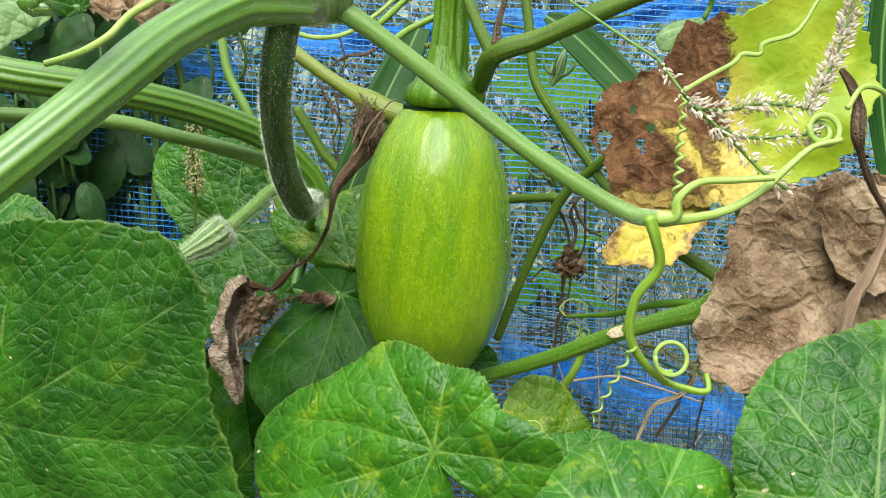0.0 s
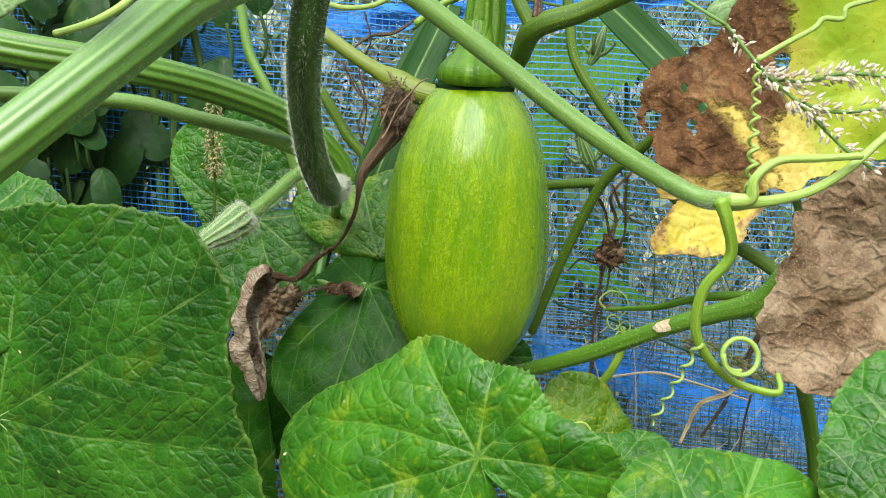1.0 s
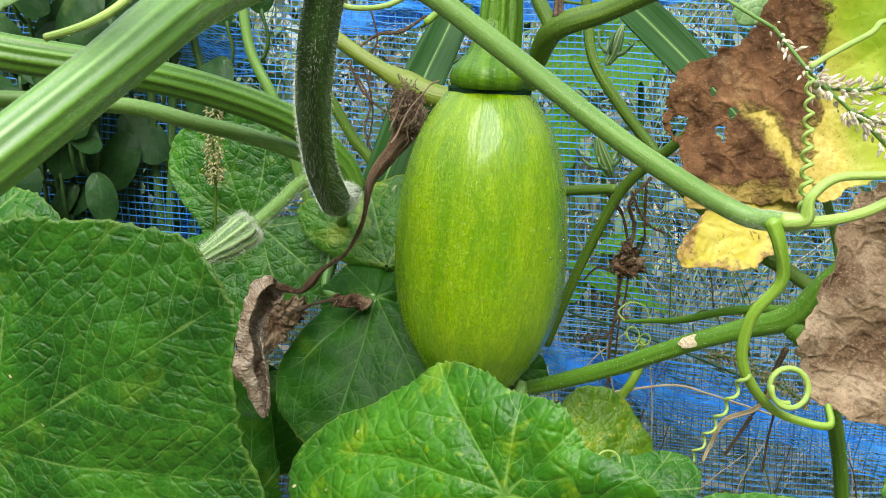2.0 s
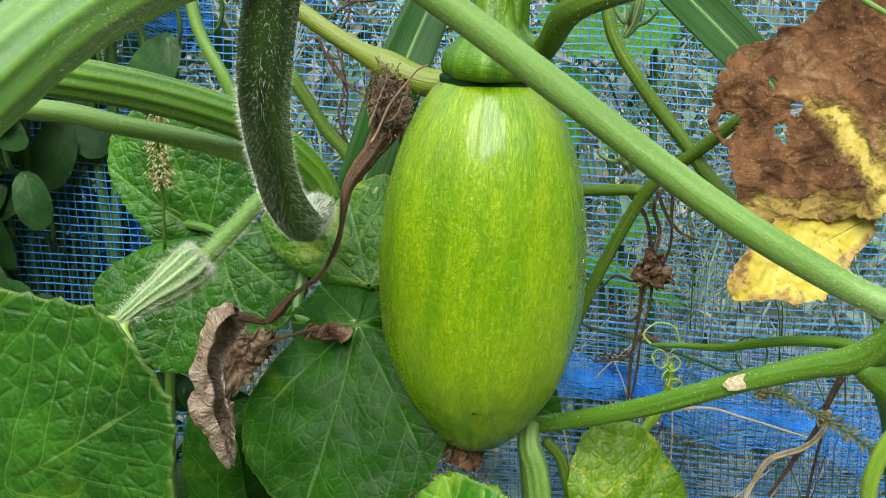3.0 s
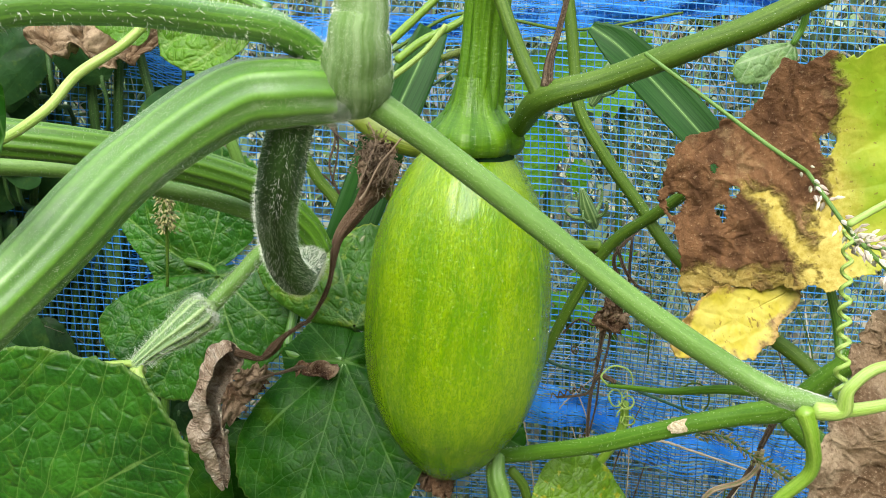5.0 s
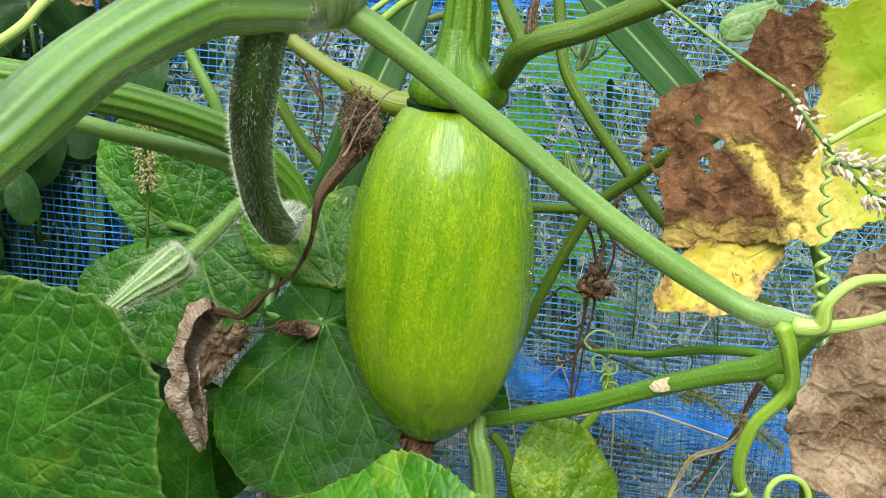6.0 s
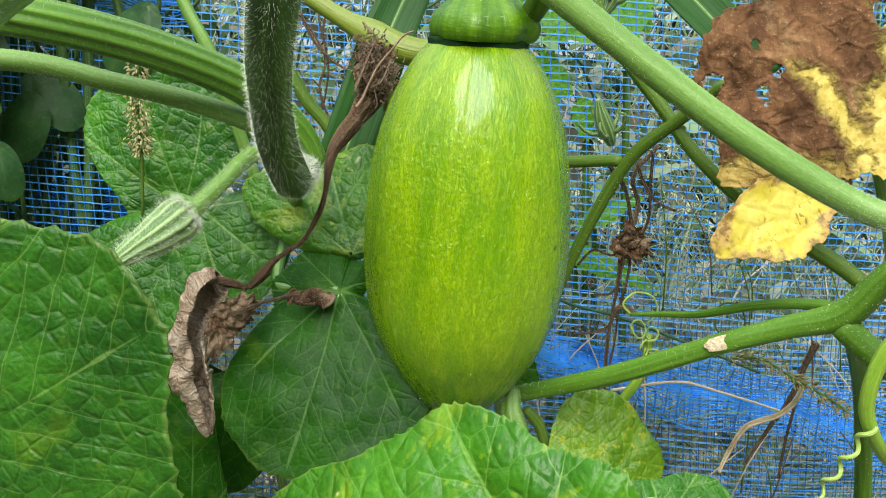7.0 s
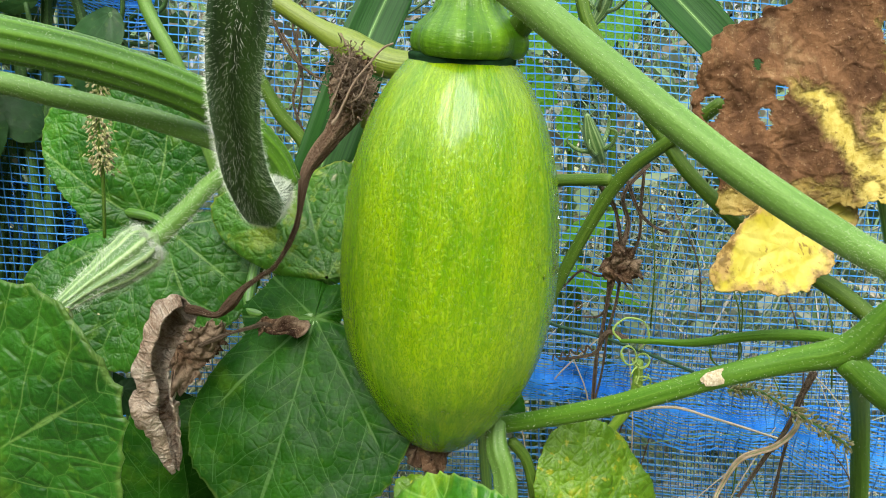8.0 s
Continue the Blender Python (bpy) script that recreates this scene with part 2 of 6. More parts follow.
LEAF_YOUNG = leaf_material("leaf_young", (0.06, 0.16, 0.03), (0.16, 0.28, 0.1), (0.4, 0.5, 0.3), mottle=0.2, rough=0.5, cell=0.008)
LEAF_FRESH = leaf_material("leaf_fresh", (0.06, 0.18, 0.008), (0.12, 0.27, 0.02), (0.3, 0.42, 0.14), mottle=0.4, mottle_colour=(0.24, 0.34, 0.03), rough=0.5, cell=0.006)
LEAF_SCORCHED = leaf_material("leaf_scorched", (0.022, 0.1, 0.008), (0.06, 0.19, 0.012), (0.22, 0.36, 0.1), mottle=0.7, mottle_colour=(0.24, 0.33, 0.02), scars=0.1, rim=(0.5, 0.42, 0.06))
# sunlight is put into this colour: greens raised for leaves behind the net
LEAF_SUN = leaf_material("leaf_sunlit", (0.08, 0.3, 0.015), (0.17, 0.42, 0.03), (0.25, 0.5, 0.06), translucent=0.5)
DRY = dry_material("dry_leaf_grey", (0.11, 0.066, 0.034), (0.28, 0.195, 0.115), (0.44, 0.34, 0.22), relief=0.0036)
DRY_PALE = dry_material("dry_leaf_pale", (0.2, 0.125, 0.075), (0.5, 0.39, 0.28), (0.64, 0.56, 0.44), relief=0.003)
DRY_DARK = dry_material("dry_leaf_brown", (0.04, 0.02, 0.011), (0.16, 0.095, 0.052), (0.31, 0.23, 0.15), scale=60.0)
STEM = stem_material("stem_green", (0.05, 0.14, 0.005), (0.09, 0.2, 0.014), streak=16.0, rough=0.58, specular=0.3, speck=0.15)
STEM_RIDGED = stem_material("stem_ridged", (0.04, 0.125, 0.003), (0.1, 0.23, 0.014), streak=16.0, ribs=10, down=0.1)
STEM_PALE = stem_material("stem_pale", (0.048, 0.16, 0.003), (0.105, 0.26, 0.014), streak=16.0, rough=0.55, speck=0.15, ribs=11, specular=0.4, down=0.55, relief=0.0003)
STEM_DOWNY = stem_material("stem_downy", (0.1, 0.2, 0.04), (0.25, 0.36, 0.17), streak=14.0, rough=0.85, specular=0.15, speck=0.25, foot=(0.03, 0.1, 0.006))
STEM_SOFT = stem_material("stem_soft", (0.085, 0.185, 0.026), (0.14, 0.265, 0.052), streak=5.0, rough=0.55, speck=0.2, specular=0.3, down=0.1)
STEM_DARK = stem_material("stem_dark", (0.012, 0.045, 0.006), (0.045, 0.12, 0.018), streak=16.0, rough=0.6, speck=0.5)
STEM_OLIVE = stem_material("stem_olive", (0.042, 0.098, 0.004), (0.085, 0.155, 0.012), streak=14.0, rough=0.6, specular=0.3)
STEM_YELLOW = stem_material("stem_yellow", (0.1, 0.15, 0.01), (0.175, 0.225, 0.024), speck=0.3, speck_colour=(0.08, 0.09, 0.02))
VINE_LIME = stem_material("vine_lime", (0.12, 0.25, 0.012), (0.23, 0.36, 0.045), streak=10.0, rough=0.42)
TENDRIL = stem_material("tendril", (0.22, 0.36, 0.05), (0.36, 0.48, 0.13), streak=10.0, rough=0.4)
STEM_DRY = stem_material("stem_dry", (0.1, 0.066, 0.043), (0.3, 0.22, 0.145), streak=9.0, rough=0.95, specular=0.15, grit=1.6, relief=0.003, speck=0.6, speck_colour=(0.42, 0.33, 0.24))
STEM_RUST = stem_material("stem_rust", (0.11, 0.06, 0.034), (0.3, 0.2, 0.125), streak=7.0, rough=0.95, specular=0.1, grit=2.4, relief=0.004, speck=0.6, speck_colour=(0.42, 0.32, 0.22))
STEM_TAN = stem_material("stem_tan", (0.17, 0.105, 0.065), (0.36, 0.27, 0.18), streak=6.0, rough=0.9, relief=0.002, speck=0.4, speck_colour=(0.5, 0.42, 0.3))
HAIR = plain_material("hair", (0.75, 0.8, 0.68), (0.85, 0.87, 0.8), rough=0.5, translucent=0.4)


def squash_material():
    n = Nodes("squash_skin")
    uv = n.uv("tube")
    sep = n.node("ShaderNodeSeparateXYZ")
    n.put(sep.inputs[0], uv)
    bands = n.noise(n.scaled(uv, (17.0, 11.0, 1.0)), 1.0, 4.0, 0.6, 0.5)
    col = n.mix(n.ramp(bands, 0.36, 0.64), (0.13, 0.278, 0.0003), (0.228, 0.375, 0.0006))
    worms = n.noise(n.scaled(uv, (190.0, 210.0, 1.0)), 1.0, 3.0, 0.6, 1.0)
    lines = n.math("ABSOLUTE", n.math("SUBTRACT", worms, 0.5))
    col = n.mix(n.math("MULTIPLY", n.ramp(lines, 0.0, 0.06, 1.0, 0.0), 0.7), col, (0.075, 0.21, 0.001))
    streaks = n.noise(n.scaled(uv, (150.0, 60.0, 1.0)), 1.0, 4.0, 0.65, 0.4)
    upper = n.ramp(sep.outputs[1], 0.1, 0.2)
    col = n.mix(n.math("MULTIPLY", n.ramp(streaks, 0.53, 0.62), n.ramp(upper, 0.0, 1.0, 0.2, 0.28)), col, (0.36, 0.5, 0.01))
    blots = n.ramp(n.noise(n.scaled(uv, (60.0, 110.0, 1.0)), 1.0, 3.0, 0.5), 0.6, 0.68)
    col = n.mix(n.math("MULTIPLY", blots, 0.25), col, (0.34, 0.48, 0.02))
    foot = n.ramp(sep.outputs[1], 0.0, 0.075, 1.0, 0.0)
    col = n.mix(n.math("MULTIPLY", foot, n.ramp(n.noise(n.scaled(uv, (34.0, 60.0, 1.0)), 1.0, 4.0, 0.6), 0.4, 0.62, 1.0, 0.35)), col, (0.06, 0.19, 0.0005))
    dots = n.ramp(n.cells(n.scaled(uv, (75.0, 205.0, 1.0)), 1.0, "F1"), 0.12, 0.2, 1.0, 0.0)
    col = n.mix(n.math("MULTIPLY", dots, 0.15), col, (0.4, 0.52, 0.06))
    height = n.math("ADD", n.math("MULTIPLY", n.ramp(lines, 0.0, 0.12), 0.5), n.math("MULTIPLY", streaks, 0.9))
    dimples = n.cells(n.scaled(uv, (150.0, 330.0, 1.0)), 1.0, "F1")
    lumps = n.noise(n.scaled(uv, (48.0, 90.0, 1.0)), 1.0, 2.0)
    height = n.math("ADD", height, n.math("ADD", n.math("MULTIPLY", dimples, 0.7), n.math("MULTIPLY", lumps, 1.6)))
    return n.finish(col, n.ramp(streaks, 0.3, 0.7, 0.17, 0.27), n.bump(height, 0.0005, 1.0), 0.35, 0.0, None, 0.36, 0.12)


SKIN = squash_material()
STALK = stem_material("stalk_skin", (0.04, 0.12, 0.002), (0.095, 0.21, 0.005), streak=26.0, rough=0.42, speck=0.2, specular=0.35, relief=0.0012)
GROOVE = plain_material("groove_dark", (0.006, 0.022, 0.008), (0.014, 0.045, 0.014), rough=0.85, specular=0.05)


def withered_material():
    """Yellowing leaf whose outer half has died and gone brown, with a ragged yellow border between."""
    n = Nodes("withered_leaf")
    flat = n.uv("leaf")
    sep = n.node("ShaderNodeSeparateXYZ")
    n.put(sep.inputs[0], flat)
    rag = n.noise(flat, 40.0, 8.0, 0.66, 0.2)
    fine = n.noise(flat, 260.0, 6.0, 0.7)
    rough_edge = n.math("MULTIPLY", n.math("SUBTRACT", rag, 0.5), 0.05)
    edge = n.math("ADD", sep.outputs[0], rough_edge)
    wedge = n.math("ADD", n.math("MULTIPLY", n.math("ADD", sep.outputs[0], 0.028), 0.804), n.math("MULTIPLY", n.math("SUBTRACT", sep.outputs[1], 0.0073), 0.594))
    wedge = n.math("ABSOLUTE", n.math("ADD", n.math("SUBTRACT", wedge, 0.003), n.math("MULTIPLY", rough_edge, 0.5)))
    wedge = n.math("MULTIPLY", n.ramp(wedge, 0.002, 0.0105, 1.0, 0.0), n.ramp(n.math("ADD", sep.outputs[1], rough_edge), 0.002, 0.012, 1.0, 0.0))
    foot = n.ramp(n.math("ADD", sep.outputs[1], rough_edge), -0.047, -0.041, 1.0, 0.0)
    dead = n.math("MULTIPLY", n.ramp(edge, 0.007, 0.015, 1.0, 0.0), n.math("SUBTRACT", 1.0, n.math("MULTIPLY", n.math("MAXIMUM", wedge, n.math("MULTIPLY", foot, 0.5)), n.ramp(rag, 0.36, 0.46, 0.35, 1.0))))
    yellow = n.ramp(n.math("ADD", edge, n.math("MULTIPLY", sep.outputs[1], 0.35)), 0.008, 0.046, 1.0, 0.0)
    green = n.mix(n.ramp(n.noise(flat, 28.0, 5.0), 0.36, 0.66), (0.19, 0.3, 0.012), (0.32, 0.4, 0.03))
    col = n.mix(yellow, green, n.mix(n.ramp(fine, 0.35, 0.65), (0.4, 0.31, 0.05), (0.56, 0.46, 0.12)))
    dots = n.ramp(n.noise(flat, 330.0, 2.0), 0.66, 0.7)
    col = n.mix(n.math("MULTIPLY", dots, 0.6), col, (0.14, 0.075, 0.02))
    grain = n.noise(n.scaled(flat, (1.0, 0.6, 1.0)), 60.0, 8.0, 0.62, 0.3)
    brown = n.mix(n.ramp(grain, 0.36, 0.64), (0.075, 0.034, 0.013), (0.2, 0.1, 0.042))
    tan = n.ramp(n.noise(flat, 26.0, 7.0, 0.65), 0.56, 0.64)
    brown = n.mix(n.math("MULTIPLY", tan, 0.35), brown, (0.42, 0.29, 0.14))
    brown = n.mix(n.math("MULTIPLY", n.ramp(fine, 0.42, 0.28), 0.3), brown, (0.05, 0.022, 0.01))
    brown = n.mix(n.math("MULTIPLY", n.ramp(n.noise(flat, 520.0, 3.0), 0.6, 0.68), 0.4), brown, (0.4, 0.28, 0.16))
    col = n.mix(dead, col, brown)
    warped = n.node("ShaderNodeVectorMath", operation="ADD")
    n.put(warped.inputs[0], flat)
    nv = n.node("ShaderNodeTexNoise")
    n.put(nv.inputs["Vector"], flat)
    nv.inputs["Scale"].default_value = 90.0
    n.put(warped.inputs[1], n.scaled(nv.outputs["Color"], (0.009, 0.009, 0.0)))
    creases = n.cells(warped.outputs[0], 95.0, dims="2D")
    rough_height = n.math("ADD", n.math("ADD", fine, rag), n.math("MULTIPLY", n.ramp(creases, 0.0, 0.25, 0.45, 0.0), 1.0))
    rough_height = n.math("ADD", rough_height, n.math("MULTIPLY", grain, 1.5))
    height = n.math("MULTIPLY", rough_height, n.ramp(dead, 0.0, 1.0, 0.15, 1.0))
    return n.finish(col, n.ramp(dead, 0.0, 1.0, 0.45, 0.8), n.bump(height, 0.0019), 0.25, 0.14)


WITHERED = withered_material()


def yellow_material():
    """A dying leaf end: clear yellow, specked with brown and scorched along its torn rim."""
    n = Nodes("leaf_yellow")
    flat = n.uv("leaf")
    esep = n.node("ShaderNodeSeparateXYZ")
    n.put(esep.inputs[0], n.uv("edge"))
    big = n.noise(flat, 40.0, 4.0, 0.6)
    col = n.mix(n.ramp(big, 0.35, 0.65), (0.46, 0.39, 0.03), (0.56, 0.49, 0.1))
    scorch = n.noise(flat, 55.0, 6.0, 0.65)
    burnt = n.ramp(n.math("ADD", esep.outputs[0], n.math("MULTIPLY", n.math("SUBTRACT", scorch, 0.5), 1.5)), 0.72, 1.0)
    col = n.mix(n.math("MULTIPLY", burnt, 0.85), col, n.mix(n.ramp(n.noise(flat, 200.0, 4.0), 0.4, 0.6), (0.12, 0.055, 0.02), (0.42, 0.27, 0.1)))
    specks = n.ramp(n.noise(n.scaled(flat, (1.0, 1.7, 1.0)), 260.0, 3.0), 0.57, 0.63)
    col = n.mix(n.math("MULTIPLY", specks, n.ramp(scorch, 0.48, 0.58, 0.0, 0.7)), col, (0.15, 0.075, 0.02))
    edge = n.cells(flat, 110.0, dims="2D")
    height = n.math("ADD", n.math("MULTIPLY", n.ramp(edge, 0.0, 0.3), 0.4), n.math("ADD", n.math("MULTIPLY", big, 2.0), n.math("MULTIPLY", scorch, 0.8)))
    return n.finish(col, 0.5, n.bump(height, 0.0009), 0.25, 0.22)


YELLOW_LEAF = yellow_material()


def blade_material():
    n = Nodes("strap_leaf")
    uv = n.uv("leaf")
    sep = n.node("ShaderNodeSeparateXYZ")
    n.put(sep.inputs[0], uv)
    mid = n.ramp(n.math("ABSOLUTE", sep.outputs[0]), 0.0004, 0.0015, 1.0, 0.0)
    lines = n.noise(n.scaled(uv, (900.0, 12.0, 1.0)), 1.0, 3.0)
    col = n.mix(n.ramp(lines, 0.3, 0.7), (0.008, 0.042, 0.006), (0.02, 0.078, 0.012))
    col = n.mix(n.math("MULTIPLY", mid, 0.6), col, (0.14, 0.27, 0.08))
    return n.finish(col, 0.5, n.bump(lines, 0.0003), 0.15, 0.05)


def water_material():
    n = Nodes("water")
    n.bsdf.inputs["Transmission Weight"].default_value = 1.0
    n.bsdf.inputs["IOR"].default_value = 1.33
    n.bsdf.inputs["Roughness"].default_value = 0.0
    return n.mat


BLADE = blade_material()
STRAW = plain_material("straw", (0.36, 0.26, 0.15), (0.55, 0.45, 0.32), scale=90.0, rough=0.7)
STEM_STRAW = stem_material("stem_straw", (0.36, 0.29, 0.18), (0.55, 0.48, 0.34), streak=10.0, rough=0.7, speck=0.1)
CORK = plain_material("cork", (0.42, 0.33, 0.2), (0.66, 0.58, 0.42), scale=500.0, rough=0.85, relief=0.001)
WATER = water_material()
BUD = stem_material("bud_skin", (0.07, 0.165, 0.04), (0.28, 0.4, 0.16), streak=18.0, rough=0.5, speck=0.1, ribs=10)
SPIKELET = varied_material("grass_flower", [(0.78, 0.68, 0.58), (0.86, 0.8, 0.7), (0.7, 0.58, 0.5), (0.76, 0.76, 0.58)], translucent=0.3)
SEED = varied_material("seed_head", [(0.36, 0.33, 0.14), (0.46, 0.43, 0.2), (0.2, 0.22, 0.07), (0.42, 0.36, 0.2)])
WEEDS = varied_material("weeds", [(0.3, 0.37, 0.22), (0.18, 0.31, 0.11), (0.42, 0.46, 0.36), (0.1, 0.18, 0.08), (0.26, 0.38, 0.18), (0.36, 0.42, 0.31), (0.32, 0.28, 0.2), (0.17, 0.29, 0.12), (0.36, 0.43, 0.31), (0.09, 0.14, 0.08), (0.3, 0.44, 0.22)])
PALE_GRASS = varied_material("pale_grass", [(0.36, 0.4, 0.3), (0.3, 0.39, 0.22), (0.4, 0.42, 0.34), (0.3, 0.4, 0.2), (0.6, 0.53, 0.42), (0.16, 0.26, 0.1)])
HEDGE = varied_material("hedge", [(0.11, 0.15, 0.08), (0.06, 0.1, 0.04), (0.18, 0.21, 0.13), (0.03, 0.05, 0.02), (0.22, 0.21, 0.15)])
# bush leaf greens taken very dark: deep shade is put into the colour
SHADED_FOLIAGE = leaf_material("shade_leaf", (0.008, 0.032, 0.009), (0.02, 0.064, 0.016), (0.05, 0.12, 0.04), mottle=0.1, vein_strength=0.25, translucent=0.08, specular=0.12, relief=0.00012, rough=0.45, rim=(0.02, 0.06, 0.01))
DEAD = varied_material("shrivelled", [(0.2, 0.12, 0.07), (0.34, 0.23, 0.14), (0.12, 0.07, 0.045), (0.44, 0.33, 0.22)], translucent=0.0)
VEIN = stem_material("leaf_vein", (0.2, 0.36, 0.1), (0.38, 0.52, 0.24), streak=6.0, speck=0.1)
VEIN_DIM = stem_material("leaf_vein_dim", (0.12, 0.27, 0.06), (0.24, 0.4, 0.13), streak=6.0, speck=0.1)
VEIN_DRY = stem_material("leaf_vein_dry", (0.22, 0.13, 0.07), (0.42, 0.32, 0.2), streak=6.0, speck=0.1)
VEIN_YELLOW = stem_material("leaf_vein_yellow", (0.45, 0.4, 0.1), (0.6, 0.55, 0.2), streak=6.0, speck=0.1)
NET = plain_material("blue_net", (0.035, 0.25, 0.64), (0.1, 0.38, 0.8), scale=25.0, rough=0.45, relief=0.0002, specular=0.25, translucent=0.15)
NET_BAND = plain_material("blue_net_bunched", (0.015, 0.2, 0.72), (0.06, 0.34, 0.85), scale=40.0, rough=0.45, relief=0.0002, specular=0.25, translucent=0.15)
# light glinting on the lower net, painted as paler blue threads
NET_GLARE = plain_material("blue_net_glare", (0.16, 0.42, 0.74), (0.4, 0.62, 0.85), scale=18.0, rough=0.35, relief=0.0002, translucent=0.2)
NET_DARK = plain_material("blue_net_warp", (0.025, 0.13, 0.33), (0.05, 0.2, 0.46), scale=120.0, rough=0.5, specular=0.2, relief=0.0002, translucent=0.1)
TWINE = plain_material("green_twine", (0.015, 0.06, 0.03), (0.03, 0.1, 0.05), scale=300.0, rough=0.6)


def soil_material():
    n = Nodes("soil_and_grass")
    o = n.object_space()
    a = n.noise(o, 3.0, 6.0, 0.65)
    b = n.noise(o, 40.0, 6.0, 0.7)
    col = n.mix(n.ramp(b, 0.35, 0.65), (0.2, 0.16, 0.11), (0.42, 0.36, 0.26))
    col = n.mix(n.ramp(a, 0.42, 0.6), col, n.mix(n.ramp(b, 0.3, 0.7), (0.12, 0.18, 0.06), (0.3, 0.36, 0.16)))
    return n.finish(col, 0.9, n.bump(n.math("ADD", a, b), 0.02), 0.2)


SOIL = soil_material()

# ---- builders ----


def thing(name, at_point, label, category, group="", kind=""):
    ob = new(name)
    ob.location = at_point[:3]
    ob.empty_display_size = 0.01
    return tagged(ob, label, category, group, kind)


def part(name, verts, faces, material, parent=None, label="", uvs=None, smooth=True):
    """Links a mesh, given in world coordinates, as one object under a thing. uvs: name -> one (u, v) a vertex, or one a face corner."""
    me = bpy.data.meshes.new(name)
    base = Vector((0, 0, 0))
    up = parent
    while up is not None:
        base = base + up.location
        up = up.parent
    verts = np.asarray(verts, dtype=float) - np.array(base)
    me.from_pydata(verts.tolist(), [], faces)
    corner = np.zeros(len(me.loops), dtype=np.int32)
    me.loops.foreach_get("vertex_index", corner)
    for key, data in (uvs or {}).items():
        layer = me.uv_layers.new(name=key)
        data = np.asarray(data, dtype=np.float32)
        if len(data) != len(corner):
            data = data[corner]
        layer.data.foreach_set("uv", data.ravel())
    me.polygons.foreach_set("use_smooth", [smooth] * len(me.polygons))
    me.materials.append(material)
    me.update()
    ob = new(name, me)
    if parent is not None:
        ob.parent = parent
    return tagged(ob, label) if label else ob


def spline(points, per=8):
    """Catmull-Rom through the control points; all columns are carried along."""
    p = np.array([list(q) for q in points], dtype=float)
    if len(p) == 2:
        f = np.linspace(0, 1, per + 1)[:, None]
        return p[0] * (1 - f) + p[1] * f
    ext = np.vstack([2 * p[0] - p[1], p, 2 * p[-1] - p[-2]])
    out = []
    for i in range(1, len(ext) - 2):
        a, b, c, d = ext[i - 1], ext[i], ext[i + 1], ext[i + 2]
        for k in range(per):
            u = k / per
            out.append(0.5 * (2 * b + (c - a) * u + (2 * a - 5 * b + 4 * c - d) * u * u + (3 * b - a - 3 * c + d) * u ** 3))
    out.append(p[-1])
    return np.array(out)


def frames_along(pts):
    """Tangents and two sideways axes, carried along without twist."""
    tan = np.gradient(pts, axis=0)
    tan /= np.linalg.norm(tan, axis=1)[:, None] + 1e-12
    side = np.cross(tan[0], (0.13, 0.31, 0.94))
    side /= np.linalg.norm(side)
    sides, ups = [], []
    for t in tan:
        side = side - t * np.dot(side, t)
        side /= np.linalg.norm(side) + 1e-12
        sides.append(side)
        ups.append(np.cross(t, side))
    return tan, np.array(sides), np.array(ups)


def tube(points, around=14, per=8, ridges=0, depth=0.07, bumpy=0.04, seed=0):
    """A round or ridged stem along (x, y, z, radius) points, with closed, rounded ends. Gives verts, faces, uvs."""
    s = spline(points, per)
    pts, rad = s[:, :3], np.maximum(s[:, 3], 0.0002)
    tan, sides, ups = frames_along(pts)
    length = np.concatenate([[0], np.cumsum(np.linalg.norm(np.diff(pts, axis=0), axis=1))])
    ang = np.arange(around) * 2 * math.pi / around
    rng = np.random.RandomState(seed + 11)
    wob = 1 + bumpy * (np.interp(length, np.linspace(0, length[-1], 12), rng.randn(12)) * 0.5)
    prof = 1 + (depth * np.cos(ridges * ang) if ridges else 0 * ang)
    ring = rad[:, None] * wob[:, None] * prof[None, :]
    v = pts[:, None, :] + sides[:, None, :] * (ring * np.cos(ang))[:, :, None] + ups[:, None, :] * (ring * np.sin(ang))[:, :, None]
    n = len(pts)
    verts = v.reshape(-1, 3).tolist()
    faces, uv = [], []
    for i in range(n - 1):
        for j in range(around):
            k = (j + 1) % around
            faces.append((i * around + j, i * around + k, (i + 1) * around + k, (i + 1) * around + j))
            u0, u1 = j / around, (j + 1) / around
            uv += [(u0, length[i]), (u1, length[i]), (u1, length[i + 1]), (u0, length[i + 1])]
    for i, sign in ((0, -1), (n - 1, 1)):
        verts.append((pts[i] + sign * tan[i] * rad[i] * 0.6).tolist())
        for j in range(around):
            k = (j + 1) % around
            f = (i * around + j, i * around + k, len(verts) - 1)
            faces.append(f if sign > 0 else f[::-1])
            uv += [(0.5, length[i])] * 3
    return verts, faces, {"tube": uv}


